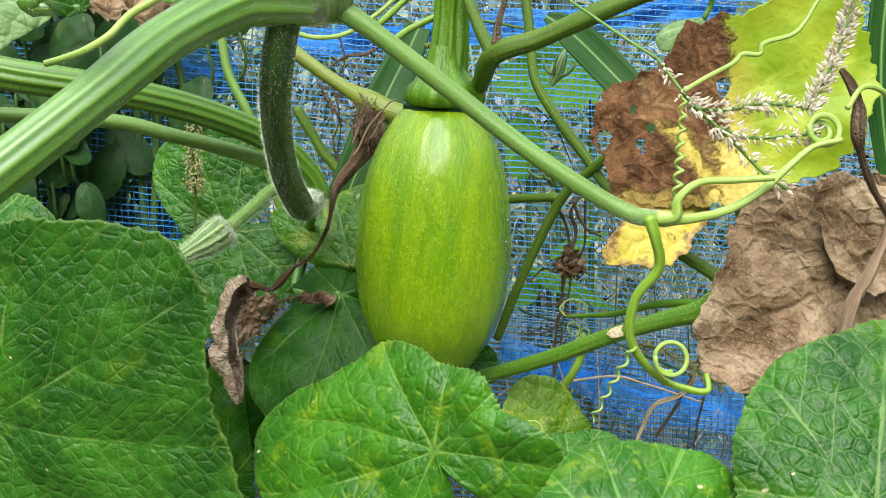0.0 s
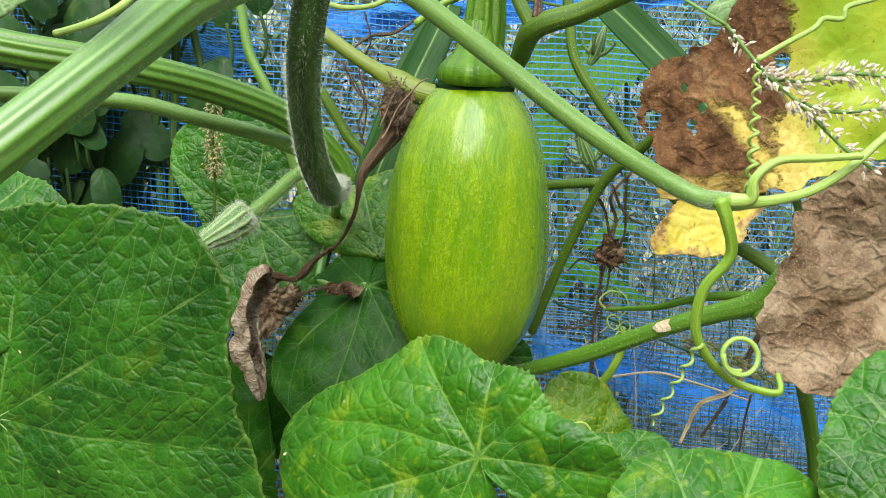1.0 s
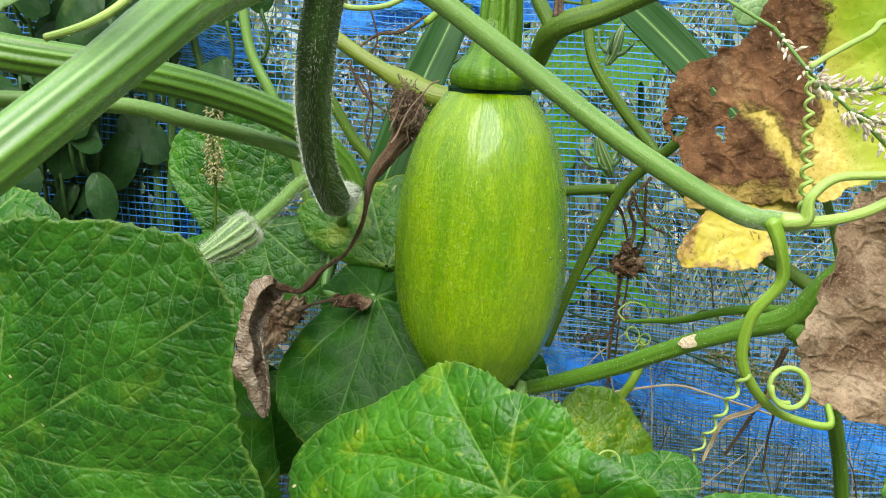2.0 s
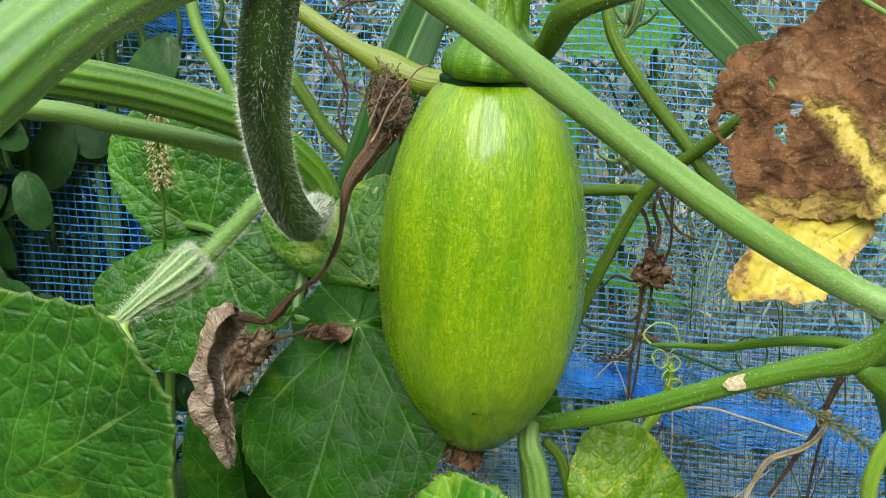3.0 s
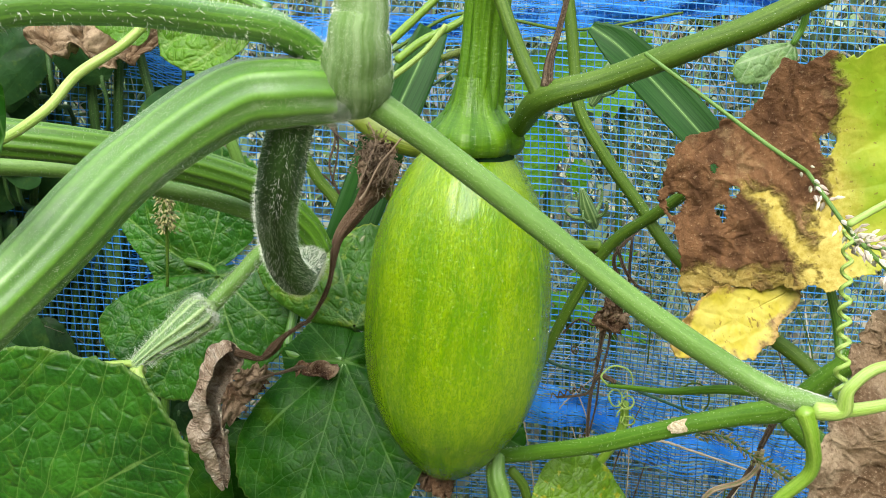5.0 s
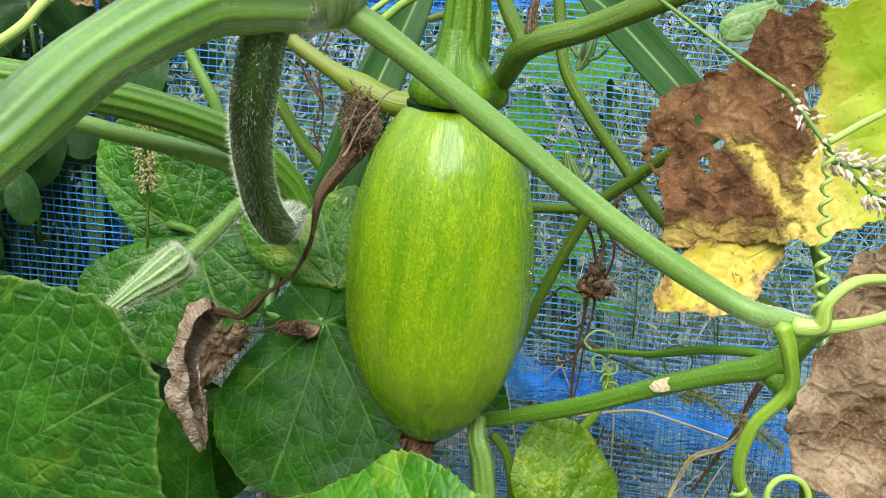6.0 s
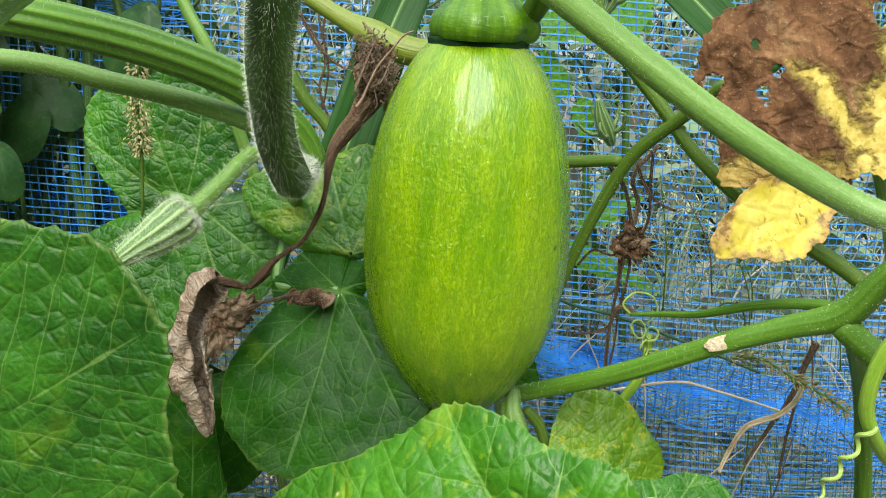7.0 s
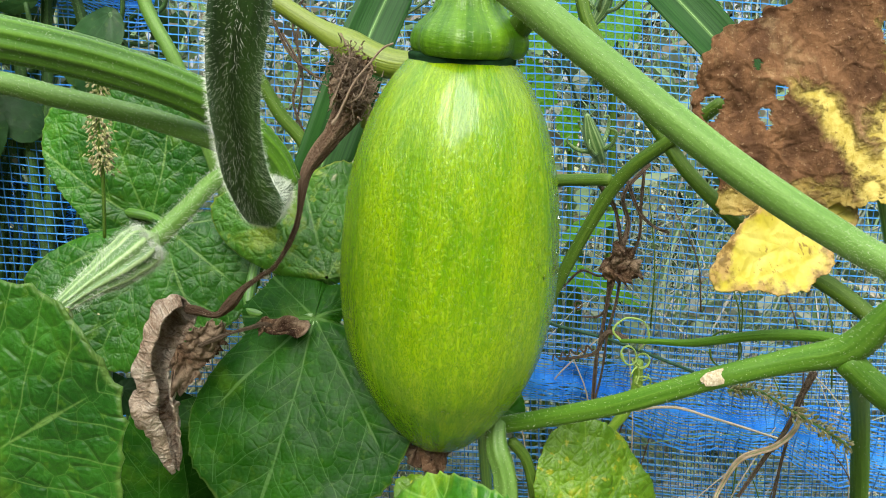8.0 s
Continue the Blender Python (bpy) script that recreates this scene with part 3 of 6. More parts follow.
def spikes(points, count, length, width=0.00007, seed=0, lean=0.5, per=8):
    """Fine bristles standing off a stem."""
    s = spline(points, per)
    pts, rad = s[:, :3], s[:, 3]
    tan, sides, ups = frames_along(pts)
    rng = np.random.RandomState(seed + 5)
    verts, faces = [], []
    for _ in range(count):
        f = rng.rand() * (len(pts) - 1.001)
        i, u = int(f), f - int(f)
        c = pts[i] * (1 - u) + pts[i + 1] * u
        r = (rad[i] * (1 - u) + rad[i + 1] * u) * 0.97
        a = rng.rand() * 2 * math.pi
        out = sides[i] * math.cos(a) + ups[i] * math.sin(a)
        across = np.cross(tan[i], out)
        tip = out + lean * rng.randn() * tan[i] + lean * rng.randn() * across
        tip /= np.linalg.norm(tip)
        ll = length * rng.uniform(0.4, 1.2)
        b = len(verts)
        root = c + out * r
        verts += [root + tan[i] * width, root - tan[i] * width * 0.5 + across * width, root - tan[i] * width * 0.5 - across * width, root + tip * ll]
        faces += [(b, b + 1, b + 3), (b + 1, b + 2, b + 3), (b + 2, b, b + 3)]
    return verts, faces


def stem(name, points, material, label, category="stem", ridges=0, depth=0.07, around=14, hairs=0, hair=0.0018, seed=0, group="", bumpy=0.05, per=8, lean=0.5, hair_width=0.00007):
    th = thing(name, points[0], label, category, group)
    v, f, uv = tube(points, around, per, ridges, depth, bumpy, seed)
    stalk = part("stalk", v, f, material, th, uvs=uv)
    if hairs:
        hv, hf = spikes(points, hairs, hair, hair_width, seed=seed, lean=lean)
        tagged(part("hairs", hv, hf, HAIR, stalk, "fine white hairs", smooth=False), kind="stuff")
    return th


VEINS = (0, 40, -40, 80, -80, 124, -124)


def leaf_mesh(joint, tip, normal, size, shape=None, rim=0.0, offset=0.42, notch=0.7, notch_width=0.3, lobes=0.05, teeth=0.012, puff=0.018, cup=0.0, fold=0.0,
              bend=0.0, roll=0.0, waves=((3, 0.03, 0.4), (7, 0.012, 1.3)), crumple=0.0, crumple_scale=5.0, width=1.0, rings=40, holes=(), seed=0, step=2,
              curl=0.0, skew=0.0, ragged=0.0, rib=0.05, half_dead=False):
    """The blade of a gourd leaf. joint: where its stalk joins; tip, normal: directions; size: radius of the blade.
    cup lifts the rim, fold creases it along the midrib, bend and roll arch it along and across, curl turns the rim under."""
    tip, normal = Vector(tip).normalized(), Vector(normal)
    normal = (normal - tip * normal.dot(tip)).normalized()
    right = tip.cross(normal)
    rng = random.Random(seed + 3)
    deg = np.arange(-180, 181, step)
    th = np.radians(deg)
    c = offset
    outline = c * np.cos(th) + np.sqrt(1 - (c * np.sin(th)) ** 2)
    outline = outline * (1 + lobes * np.cos(5 * th * 0.9))
    if shape:
        outline = sum(p * np.cos(k * th) + q * np.sin(k * th) for k, (p, q) in enumerate(shape))
    outline = outline * (1 - notch * np.exp(-((math.pi - np.abs(th)) / notch_width) ** 2))
    ph = [rng.uniform(0, 6.28) for _ in range(4)]
    if not shape:
        outline = outline * (1 + 0.03 * np.sin(2 * th + ph[0]) + 0.02 * np.sin(3 * th + ph[1])) / (1 + c)
    outline = np.maximum(outline * (1 + 0.012 * np.sin(9 * th + ph[2]) + 0.006 * np.sin(23 * th + ph[1])), 0.03)
    if ragged:
        outline = outline * (1 + np.array([ragged * noise.fractal(Vector((math.cos(g) * 6, math.sin(g) * 6, seed)), 0.8, 2.0, 4) for g in th]))
    saw = np.array([(i % 4 == 0) * 1.0 + (i % 4 == 1) * 0.25 for i in range(len(th))])
    outline = outline + teeth * saw * (0.7 + 0.4 * np.sin(17 * th + ph[3]))
    rr = np.linspace(0.0, 1.0, rings + 1)[1:] ** 0.9
    rad = rr[:, None] * outline[None, :] * size
    x0 = rad * np.sin(th)[None, :] * width + skew * rad * np.cos(th)[None, :]
    y0 = rad * np.cos(th)[None, :]
    flat = np.stack([x0, y0], -1).reshape(-1, 2)
    x, y = flat[:, 0] / size, flat[:, 1] / size
    r = np.sqrt(x * x + y * y)
    a = np.arctan2(x, y)
    z = cup * r * r + rim / size * np.repeat(rr ** 2, len(th)) - fold * np.abs(x) - curl * np.repeat(np.maximum(rr - 0.6, 0) ** 2, len(th))
    for k, amp, phase in waves:
        z = z + amp * np.sin(k * a + phase) * r ** 2.2
    bow_rng = random.Random(seed + 40)
    bows = {g: bow_rng.uniform(-0.1, 0.1) if g == 0 else bow_rng.uniform(-0.3, 0.3) for g in VEINS}
    around = np.array(sorted(VEINS))
    lines = np.radians(around)[None, :] + np.array([bows[g] for g in around])[None, :] * r[:, None]
    gap = np.abs(a[:, None] - lines).min(axis=1)
    z = z + puff * np.sin(np.minimum(gap / 0.38, 1.0) * math.pi / 2) * np.minimum(r * 1.6, 0.8)
    z = z + np.array([0.018 * noise.noise(Vector((px * 5.5 + seed, py * 5.5, 0.3))) for px, py in zip(x, y)])
    if crumple:
        dx, dy, dz = [], [], []
        for px, py in zip(x, y):
            q = Vector((px * crumple_scale + seed * 3.1, py * crumple_scale, seed))
            e = 0.0
            g = 1.0
            for o in range(3):
                e += g * (abs(noise.noise(q * (2 ** o))) - 0.25)
                g *= 0.5
            dz.append(e)
            dx.append(noise.noise(q * 0.8 + Vector((9, 0, 0))))
            dy.append(noise.noise(q * 0.8 + Vector((0, 9, 0))))
        share = np.clip(0.25 - 2.0 * x, 0.15, 1.0) if half_dead else 1.0
        z = z + crumple * share * np.array(dz)
        x, y = x + 0.6 * crumple * share * np.array(dx), y + 0.6 * crumple * share * np.array(dy)
    if bend:
        ang = bend * y
        y2 = np.where(np.abs(ang) > 1e-5, np.sin(ang) / bend, y)
        z2 = (1 - np.cos(ang)) / bend
        y, z = y2 - z * np.sin(ang), -z2 + z * np.cos(ang)
    if roll:
        ang = roll * x
        x, z = np.sin(ang) / roll - z * np.sin(ang), z * np.cos(ang) - (1 - np.cos(ang)) / roll
    m = np.array([right, tip, normal])
    verts = (np.stack([x, y, z], -1) * size) @ m + np.array(joint)
    verts = np.vstack([verts, [joint]])
    flat = np.vstack([flat, [(0, 0)]])
    nth, hub = len(th), len(verts) - 1
    mids = [math.radians(g) for g in VEINS]
    faces, vein, leafuv, rimuv = [], [], [], []
    for j in range(nth - 1):
        mid = 0.5 * (th[j] + th[j + 1])
        d = min(mids, key=lambda g: abs(g - mid))
        bow = bows[VEINS[mids.index(d)]]
        for i in range(-1, rings - 1):
            f = (hub, (i + 1) * nth + j, (i + 1) * nth + j + 1) if i < 0 else (i * nth + j, (i + 1) * nth + j, (i + 1) * nth + j + 1, i * nth + j + 1)
            cx, cy = flat[list(f)].mean(axis=0) / size
            if any((cx - hx) ** 2 + ((cy - hy) * 0.7) ** 2 < hr * hr * (1 + 0.25 * math.sin(3 * math.atan2(cy - hy, cx - hx))) for hx, hy, hr in holes):
                continue
            faces.append(f)
            for q in f:
                fx, fy = flat[q]
                rho = math.hypot(fx, fy)
                turn = math.atan2(fx, fy) - d - bow * rho / size
                vein.append((rho * math.cos(turn), abs(rho * math.sin(turn))))
                leafuv.append((fx + seed * 0.37, fy + seed * 0.11))
                rimuv.append((0.0 if q == hub else rr[q // nth], 0.0))
    grid = verts[:hub].reshape(rings, nth, 3)

    def on_blade(px, py):
        """The point of the blade over a flat place (in radii), or None past its rim."""
        g, rho = math.degrees(math.atan2(px, py)), math.hypot(px, py)
        cj = (g + 180) / step
        j0 = min(max(int(cj), 0), nth - 2)
        reach = rho / (outline[j0] * (1 - cj + j0) + outline[j0 + 1] * (cj - j0))
        if reach > 0.9 or reach < rr[0]:
            return None
        i0 = min(int(np.searchsorted(rr, reach)), rings - 1)
        u = (reach - rr[i0 - 1]) / (rr[i0] - rr[i0 - 1])
        w = cj - j0
        return (grid[i0 - 1, j0] * (1 - w) + grid[i0 - 1, j0 + 1] * w) * (1 - u) + (grid[i0, j0] * (1 - w) + grid[i0, j0 + 1] * w) * u

    ribs = []
    for g in VEINS:
        j = int(np.argmin(np.abs(deg - g)))
        n = max(4, int(rings * 0.93))
        swung = [min(max(int(round((g + math.degrees(bows[g]) * rr[i] * outline[j] + 180) / step)), 0), nth - 1) for i in range(rings)]
        line = [verts[hub]] + [verts[i * nth + swung[i]] for i in range(2, n, 3)]
        group = [[(*p, max(0.0002, rib * (0.0085 if g == 0 else 0.0065) * (1 - k / len(line)))) for k, p in enumerate(line)]]
        reach = outline[j] * 0.93
        count = 4 if g == 0 else 3
        for k in range(2 * count):
            sgn = 1 if k % 2 else -1
            start = reach * (0.3 + 0.62 * (k + rng.uniform(0, 0.6)) / (2 * count))
            d = math.radians(g) + bows[g] * start
            px, py = start * math.sin(d), start * math.cos(d)
            d += sgn * math.radians(rng.uniform(34, 50))
            twig = []
            for _ in range(26):
                q = on_blade(px, py)
                if q is None or len(twig) * 0.03 > 0.42 * reach:
                    break
                twig.append(q)
                px, py = px + 0.03 * math.sin(d), py + 0.03 * math.cos(d)
                d -= sgn * math.radians(rng.uniform(-1, 4))
            if len(twig) > 3:
                group.append([(*p, max(0.00012, rib * 0.0055 * (1 - 0.7 * m / len(twig)))) for m, p in enumerate(twig)])
        ribs.append(group)
    return verts, faces, {"leaf": leafuv, "vein": vein, "edge": rimuv}, ribs


def leaf(name, joint, tip, normal, size, material, label, category="leaf", group="", stalk=None, stalk_material=None, thick=0.0006, hairs=0,
         rib_material=None, ground=False, **form):
    th = thing(name, joint, label, category, group)
    v, f, uv, ribs = leaf_mesh(joint, tip, normal, size, **form)
    if ground:
        j = Vector(joint)
        stalk = [(*j, 0.003), (j.x, j.y + 0.02, j.z - 0.03, 0.0035), (j.x + 0.01, j.y + 0.04, j.z - 0.15, 0.004), (j.x + 0.02, j.y + 0.05, j.z - 0.4, 0.0045), (j.x + 0.02, j.y + 0.05, 0.0, 0.005)]
    b = part("blade", v, f, material, th, uvs=uv)
    for group_of in ribs if rib_material else ():
        rv, rf, ruv = [], [], []
        for line in group_of:
            lv, lf, luv = tube(line, 5, 1)
            rf += [tuple(q + len(rv) for q in face) for face in lf]
            rv += lv
            ruv += luv["tube"]
        part("vein", rv, rf, rib_material, b, uvs={"tube": ruv})
    if thick:
        m = b.modifiers.new("thickness", "SOLIDIFY")
        m.thickness, m.offset = thick, -1.0
    if stalk:
        sv, sf, suv = tube(stalk, 12, 6, 6, 0.06)
        ls = part("leaf_stalk", sv, sf, stalk_material or STEM_PALE, th, "hairy green leaf stalk", uvs=suv)
        if hairs:
            hv, hf = spikes(stalk, hairs, 0.0016)
            tagged(part("hairs", hv, hf, HAIR, ls, "fine white hairs", smooth=False), kind="stuff")
    return th


def strap(name, points, widths, face, label, category="leaf", material=None, group="", channel=0.12):
    """A long strap-shaped leaf, slightly channelled, along a line of points; face: the way its broad side looks."""
    th = thing(name, points[0], label, category, group)
    s = spline([(*p[:3], w) for p, w in zip(points, widths)], 10)
    pts, wid = s[:, :3], s[:, 3]
    tan = np.gradient(pts, axis=0)
    tan /= np.linalg.norm(tan, axis=1)[:, None]
    across = np.cross(tan, np.array(face, dtype=float))
    across /= np.linalg.norm(across, axis=1)[:, None]
    out = np.cross(across, tan)
    k = np.linspace(-1, 1, 9)
    length = np.concatenate([[0], np.cumsum(np.linalg.norm(np.diff(pts, axis=0), axis=1))])
    v = pts[:, None, :] + across[:, None, :] * (wid[:, None] * 0.5 * k)[:, :, None] + out[:, None, :] * (wid[:, None] * channel * (k * k))[:, :, None]
    uv = np.stack(np.broadcast_arrays(wid[:, None] * 0.5 * k, length[:, None]), -1).reshape(-1, 2)
    faces = [(i * 9 + j, i * 9 + j + 1, (i + 1) * 9 + j + 1, (i + 1) * 9 + j) for i in range(len(pts) - 1) for j in range(8)]
    b = part("blade", v.reshape(-1, 3), faces, material or BLADE, th, uvs={"leaf": uv})
    m = b.modifiers.new("thickness", "SOLIDIFY")
    m.thickness, m.offset = 0.0009, 0.0
    rv, rf, ruv = tube([(*(p + o * 0.0004), w * 0.014) for p, o, w in zip(pts[::4], out[::4], wid[::4])], 6, 2)
    part("midrib", rv, rf, VEIN_DIM, th, "pale green midrib", uvs=ruv)
    return th


def coil(a, b, turns, radius, thick, end_radius=None, per_turn=12, phase=0.0):
    """Points of a tendril that winds from a to b."""
    a, b = np.array(a[:3]), np.array(b[:3])
    ax = (b - a) / np.linalg.norm(b - a)
    s = np.cross(ax, (0.2, 0.9, 0.3))
    s /= np.linalg.norm(s)
    u = np.cross(ax, s)
    n = int(turns * per_turn)
    out = []
    for i in range(n + 1):
        f = i / n
        r = radius + ((end_radius if end_radius is not None else radius) - radius) * f
        g = f * turns * 2 * math.pi + phase
        out.append((*(a + (b - a) * f + s * r * math.cos(g) + u * r * math.sin(g)), thick * (1 - 0.3 * f)))
    return out


def ring_points(centre, normal, radius, turns, thick, end_radius=None, phase=0.0):
    """Points of a flat curl like a watch spring."""
    nrm = np.array(normal, dtype=float)
    nrm /= np.linalg.norm(nrm)
    s = np.cross(nrm, (0.1, 0.2, 1.0))
    s /= np.linalg.norm(s)
    u = np.cross(nrm, s)
    n = int(turns * 14)
    out = []
    for i in range(n + 1):
        f = i / n
        r = radius + ((end_radius or radius) - radius) * f
        g = phase + f * turns * 2 * math.pi
        out.append((*(np.array(centre) + s * r * math.cos(g) + u * r * math.sin(g) - nrm * 0.004 * f * turns), thick))
    return out


def grains(points, count, size, spread, seed=0, fat=0.36, forward=0.6):
    """Small pointed grains set round a line of points."""
    s = spline(points, 6)
    pts = s[:, :3]
    tan, sides, ups = frames_along(pts)
    rng = np.random.RandomState(seed + 21)
    verts, faces = [], []
    for _ in range(count):
        i = rng.randint(0, len(pts))
        a = rng.rand() * 6.283
        out = sides[i] * math.cos(a) + ups[i] * math.sin(a)
        ax = out * rng.uniform(0.3, 1.0) + tan[i] * forward * rng.uniform(0.4, 1.3)
        ax /= np.linalg.norm(ax)
        c = pts[i] + out * spread * rng.uniform(0.2, 1.0) + rng.randn(3) * spread * 0.25
        p1 = np.cross(ax, (0.3, 0.5, 0.8))
        p1 /= np.linalg.norm(p1)
        p2 = np.cross(ax, p1)
        ll = size * rng.uniform(0.6, 1.2)
        b = len(verts)
        verts.append(c)
        for f, w in ((0.3, 1.0), (0.65, 0.8)):
            for k in range(5):
                g = k * 1.2566
                verts.append(c + ax * ll * f + (p1 * math.cos(g) + p2 * math.sin(g)) * ll * fat * 0.5 * w)
        verts.append(c + ax * ll)
        for k in range(5):
            q = (k + 1) % 5
            faces += [(b, b + 1 + q, b + 1 + k), (b + 1 + k, b + 1 + q, b + 6 + q, b + 6 + k), (b + 6 + k, b + 6 + q, b + 11)]
    return verts, faces


# ---- setting: ground, net, weeds beyond ----
gx = np.concatenate([[-400, -60, -12], np.linspace(-4, 4, 41), [12, 60, 400]])
gv = [(x, y, 0.04 * noise.noise(Vector((x * 1.3, y * 1.3, 0))) if abs(x) < 5 and abs(y) < 5 else 0.0) for y in gx for x in gx]
gn = len(gx)
gf = [(j * gn + i, j * gn + i + 1, (j + 1) * gn + i + 1, (j + 1) * gn + i) for j in range(gn - 1) for i in range(gn - 1)]
tagged(part("ground", gv, gf, SOIL), "bare brown garden soil with short grass", "ground", kind="structure")

NET_Y, PITCH_X, PITCH_Z = 0.9, 0.0068, 0.0062


def net_point(x, z):
    """The hanging net: shallow folds, and a sag along which it runs down to the right."""
    y = NET_Y + 0.03 * noise.noise(Vector((x * 3.2, z * 2.1, 0.7))) + 0.012 * math.sin(9 * x + 2.5 * z)
    zz = z - 0.07 * x + 0.0011 * noise.noise(Vector((x * 90, z * 160, 2.0))) + 0.006 * noise.noise(Vector((x * 5, z * 5, 4.0)))
    xx = x + 0.006 * noise.noise(Vector((x * 5, z * 5, 9.0)))
    return xx, y, zz


def thread(line, half_wide, half_deep, flat_axis, verts, faces):
    """A flat thread along a line of points, appended to verts and faces."""
    b = len(verts)
    for p in line:
        for s, d in ((1, 1), (-1, 1), (-1, -1), (1, -1)):
            q = [p[0], p[1] + d * half_deep, p[2]]
            q[flat_axis] += s * half_wide
            verts.append(q)
    for i in range(len(line) - 1):
        for k in range(4):
            m = (k + 1) % 4
            faces.append((b + i * 4 + k, b + i * 4 + m, b + i * 4 + 4 + m, b + i * 4 + 4 + k))


def net_sheet(x0, x1, z0, z1, away, label, cross, shift=0.0):
    """One hanging sheet of net: flat cross threads and thin upright ones."""
    th = thing("netting", ((x0 + x1) / 2, NET_Y + away, z0), label, "net")
    xs, zs = np.arange(x0, x1, PITCH_X), np.arange(z0, z1, PITCH_Z)
    v, f = [], []

    def place(x, z):
        px, py, pz = net_point(x + shift, z + shift)
        return px - shift, py + away, pz - shift

    for z in zs:
        thread([place(x, z) for x in xs[::2]], 0.00042, 0.0003, 2, v, f)
    tagged(part("cross_threads", v, f, cross, th, "bright blue flat threads", smooth=False), kind="stuff")
    v, f = [], []
    for x in xs:
        thread([place(x, z) for z in zs[::2]], 0.00027, 0.00027, 0, v, f)
    tagged(part("upright_threads", v, f, NET_DARK, th, "thin dark blue threads", smooth=False), kind="stuff")
    return th


net_sheet(-0.62, 0.6, 0.42, 1.34, 0.0, "blue plastic garden netting hung behind the vine", NET)
# this layer's threads carry the glare in their pale colour
net_sheet(0.02, 0.6, 0.38, 0.775, 0.045, "second layer of blue netting hung lower down, paled for glare", NET_GLARE, 0.0027)


def gathered_net(name, a, b, height, rows, label, seed=0):
    """A strip where the net is bunched, its threads lying close together in soft folds."""
    th = thing(name, a, label, "net")
    a, b = Vector(a), Vector(b)

    def at_place(u, g):
        p = a.lerp(b, u)
        h = height * (0.75 + 0.6 * noise.noise(Vector((u * 3 + seed, 0.2, 0))))
        sag = 0.012 * noise.noise(Vector((u * 4, 3.1, seed)))
        return (p.x, p.y + 0.006 * math.sin(u * 38 + g * 3 + seed) + 0.012 * noise.noise(Vector((u * 5, g * 2, seed))), p.z + sag + (g - 0.5) * h + 0.0012 * noise.noise(Vector((u * 60, g * 40, seed))))

    v, f = [], []
    for k in range(rows):
        u = 2 * k / (rows - 1) - 1
        g = 0.5 + 0.5 * u * math.sqrt(abs(u))
        thread([at_place(i / 119, g) for i in range(120)], 0.00052, 0.0003, 2, v, f)
    tagged(part("cross_threads", v, f, NET_BAND, th, "bright blue threads lying close", smooth=False), kind="stuff")
    v, f = [], []
    n = int((b - a).length / 0.0085)
    for i in range(n):
        thread([at_place(i / n + 0.012 * g, g) for g in (0, 0.25, 0.5, 0.75, 1)], 0.00025, 0.0006, 0, v, f)
    tagged(part("upright_threads", v, f, NET_DARK, th, "thin dark blue threads", smooth=False), kind="stuff")
    return th


gathered_net("gathered_netting", (0.058, 0.88, 0.735), (0.4, 0.86, 0.642), 0.07, 24, "bunched bright blue netting in a sloping band", 1)
gathered_net("gathered_netting", (-0.154, 0.93, 1.049), (0.291, 0.9, 1.075), 0.035, 26, "bunched bright blue netting in a sloping band", 2)
gathered_net("gathered_netting", (-0.432, 0.95, 1.056), (-0.218, 0.95, 1.02), 0.045, 20, "bunched bright blue netting in a sloping band", 3)
gathered_net("gathered_netting", (-0.435, 0.95, 0.961), (-0.273, 0.95, 0.943), 0.03, 14, "bunched bright blue netting in a sloping band", 4)
gathered_net("gathered_netting", (-0.402, 0.95, 0.864), (-0.185, 0.95, 0.822), 0.07, 30, "bunched bright blue netting in a sloping band", 5)


def weeds(count, seed, near, far, half, top, blade, broad, long):
    """Grass, straw and small leaves in a thicket: thin blades and little broad leaves."""
    rng = np.random.RandomState(seed)
    v, f = [], []
    for _ in range(count):
        y = rng.uniform(near, far)
        x = rng.uniform(-half, half) * (0.5 + 0.5 * y)
        z = rng.uniform(0.0, top)
        lean = rng.randn(2) * 0.4
        if rng.rand() < 0.5:
            w, ll = rng.uniform(*blade), rng.uniform(*long)
        else:
            w = rng.uniform(*broad)
            ll = w * rng.uniform(1.8, 3.5)
            lean *= 2
        a = rng.rand() * 3.14
        sx, sy = math.cos(a) * w, math.sin(a) * w
        b = len(v)
        for g, ww in ((0, 0.35), (0.4, 1.0), (0.75, 0.75), (1.0, 0.05)):
            cx, cy, cz = x + lean[0] * ll * g * (0.5 + g), y + lean[1] * ll * g, z + ll * (g - 0.3 * g * g)
            v += [(cx - sx * ww, cy - sy * ww, cz), (cx + sx * ww, cy + sy * ww, cz)]
        for k in range(3):
            f.append((b + 2 * k, b + 2 * k + 1, b + 2 * k + 3, b + 2 * k + 2))
    return v, f


wv, wf = weeds(18000, 4, 1.0, 1.8, 0.7, 1.25, (0.0006, 0.0018), (0.004, 0.014), (0.05, 0.25))
tagged(part("weeds", wv, wf, WEEDS, smooth=False), "pale dry grass and weeds beyond the net", "weeds", kind="stuff")
wv, wf = weeds(13000, 8, 0.95, 1.12, 0.6, 0.75, (0.0005, 0.0012), (0.003, 0.01), (0.06, 0.2))
tagged(part("pale_grass", wv, wf, PALE_GRASS, smooth=False), "bleached grass and small leaves close behind the net", "grass", kind="stuff")
wv, wf = weeds(14000, 5, 3.2, 4.6, 1.4, 2.6, (0.006, 0.014), (0.02, 0.05), (0.2, 0.5))
tagged(part("far_hedge", wv, wf, HEDGE, smooth=False), "grey-green hedge in the distance", "hedge", kind="stuff")
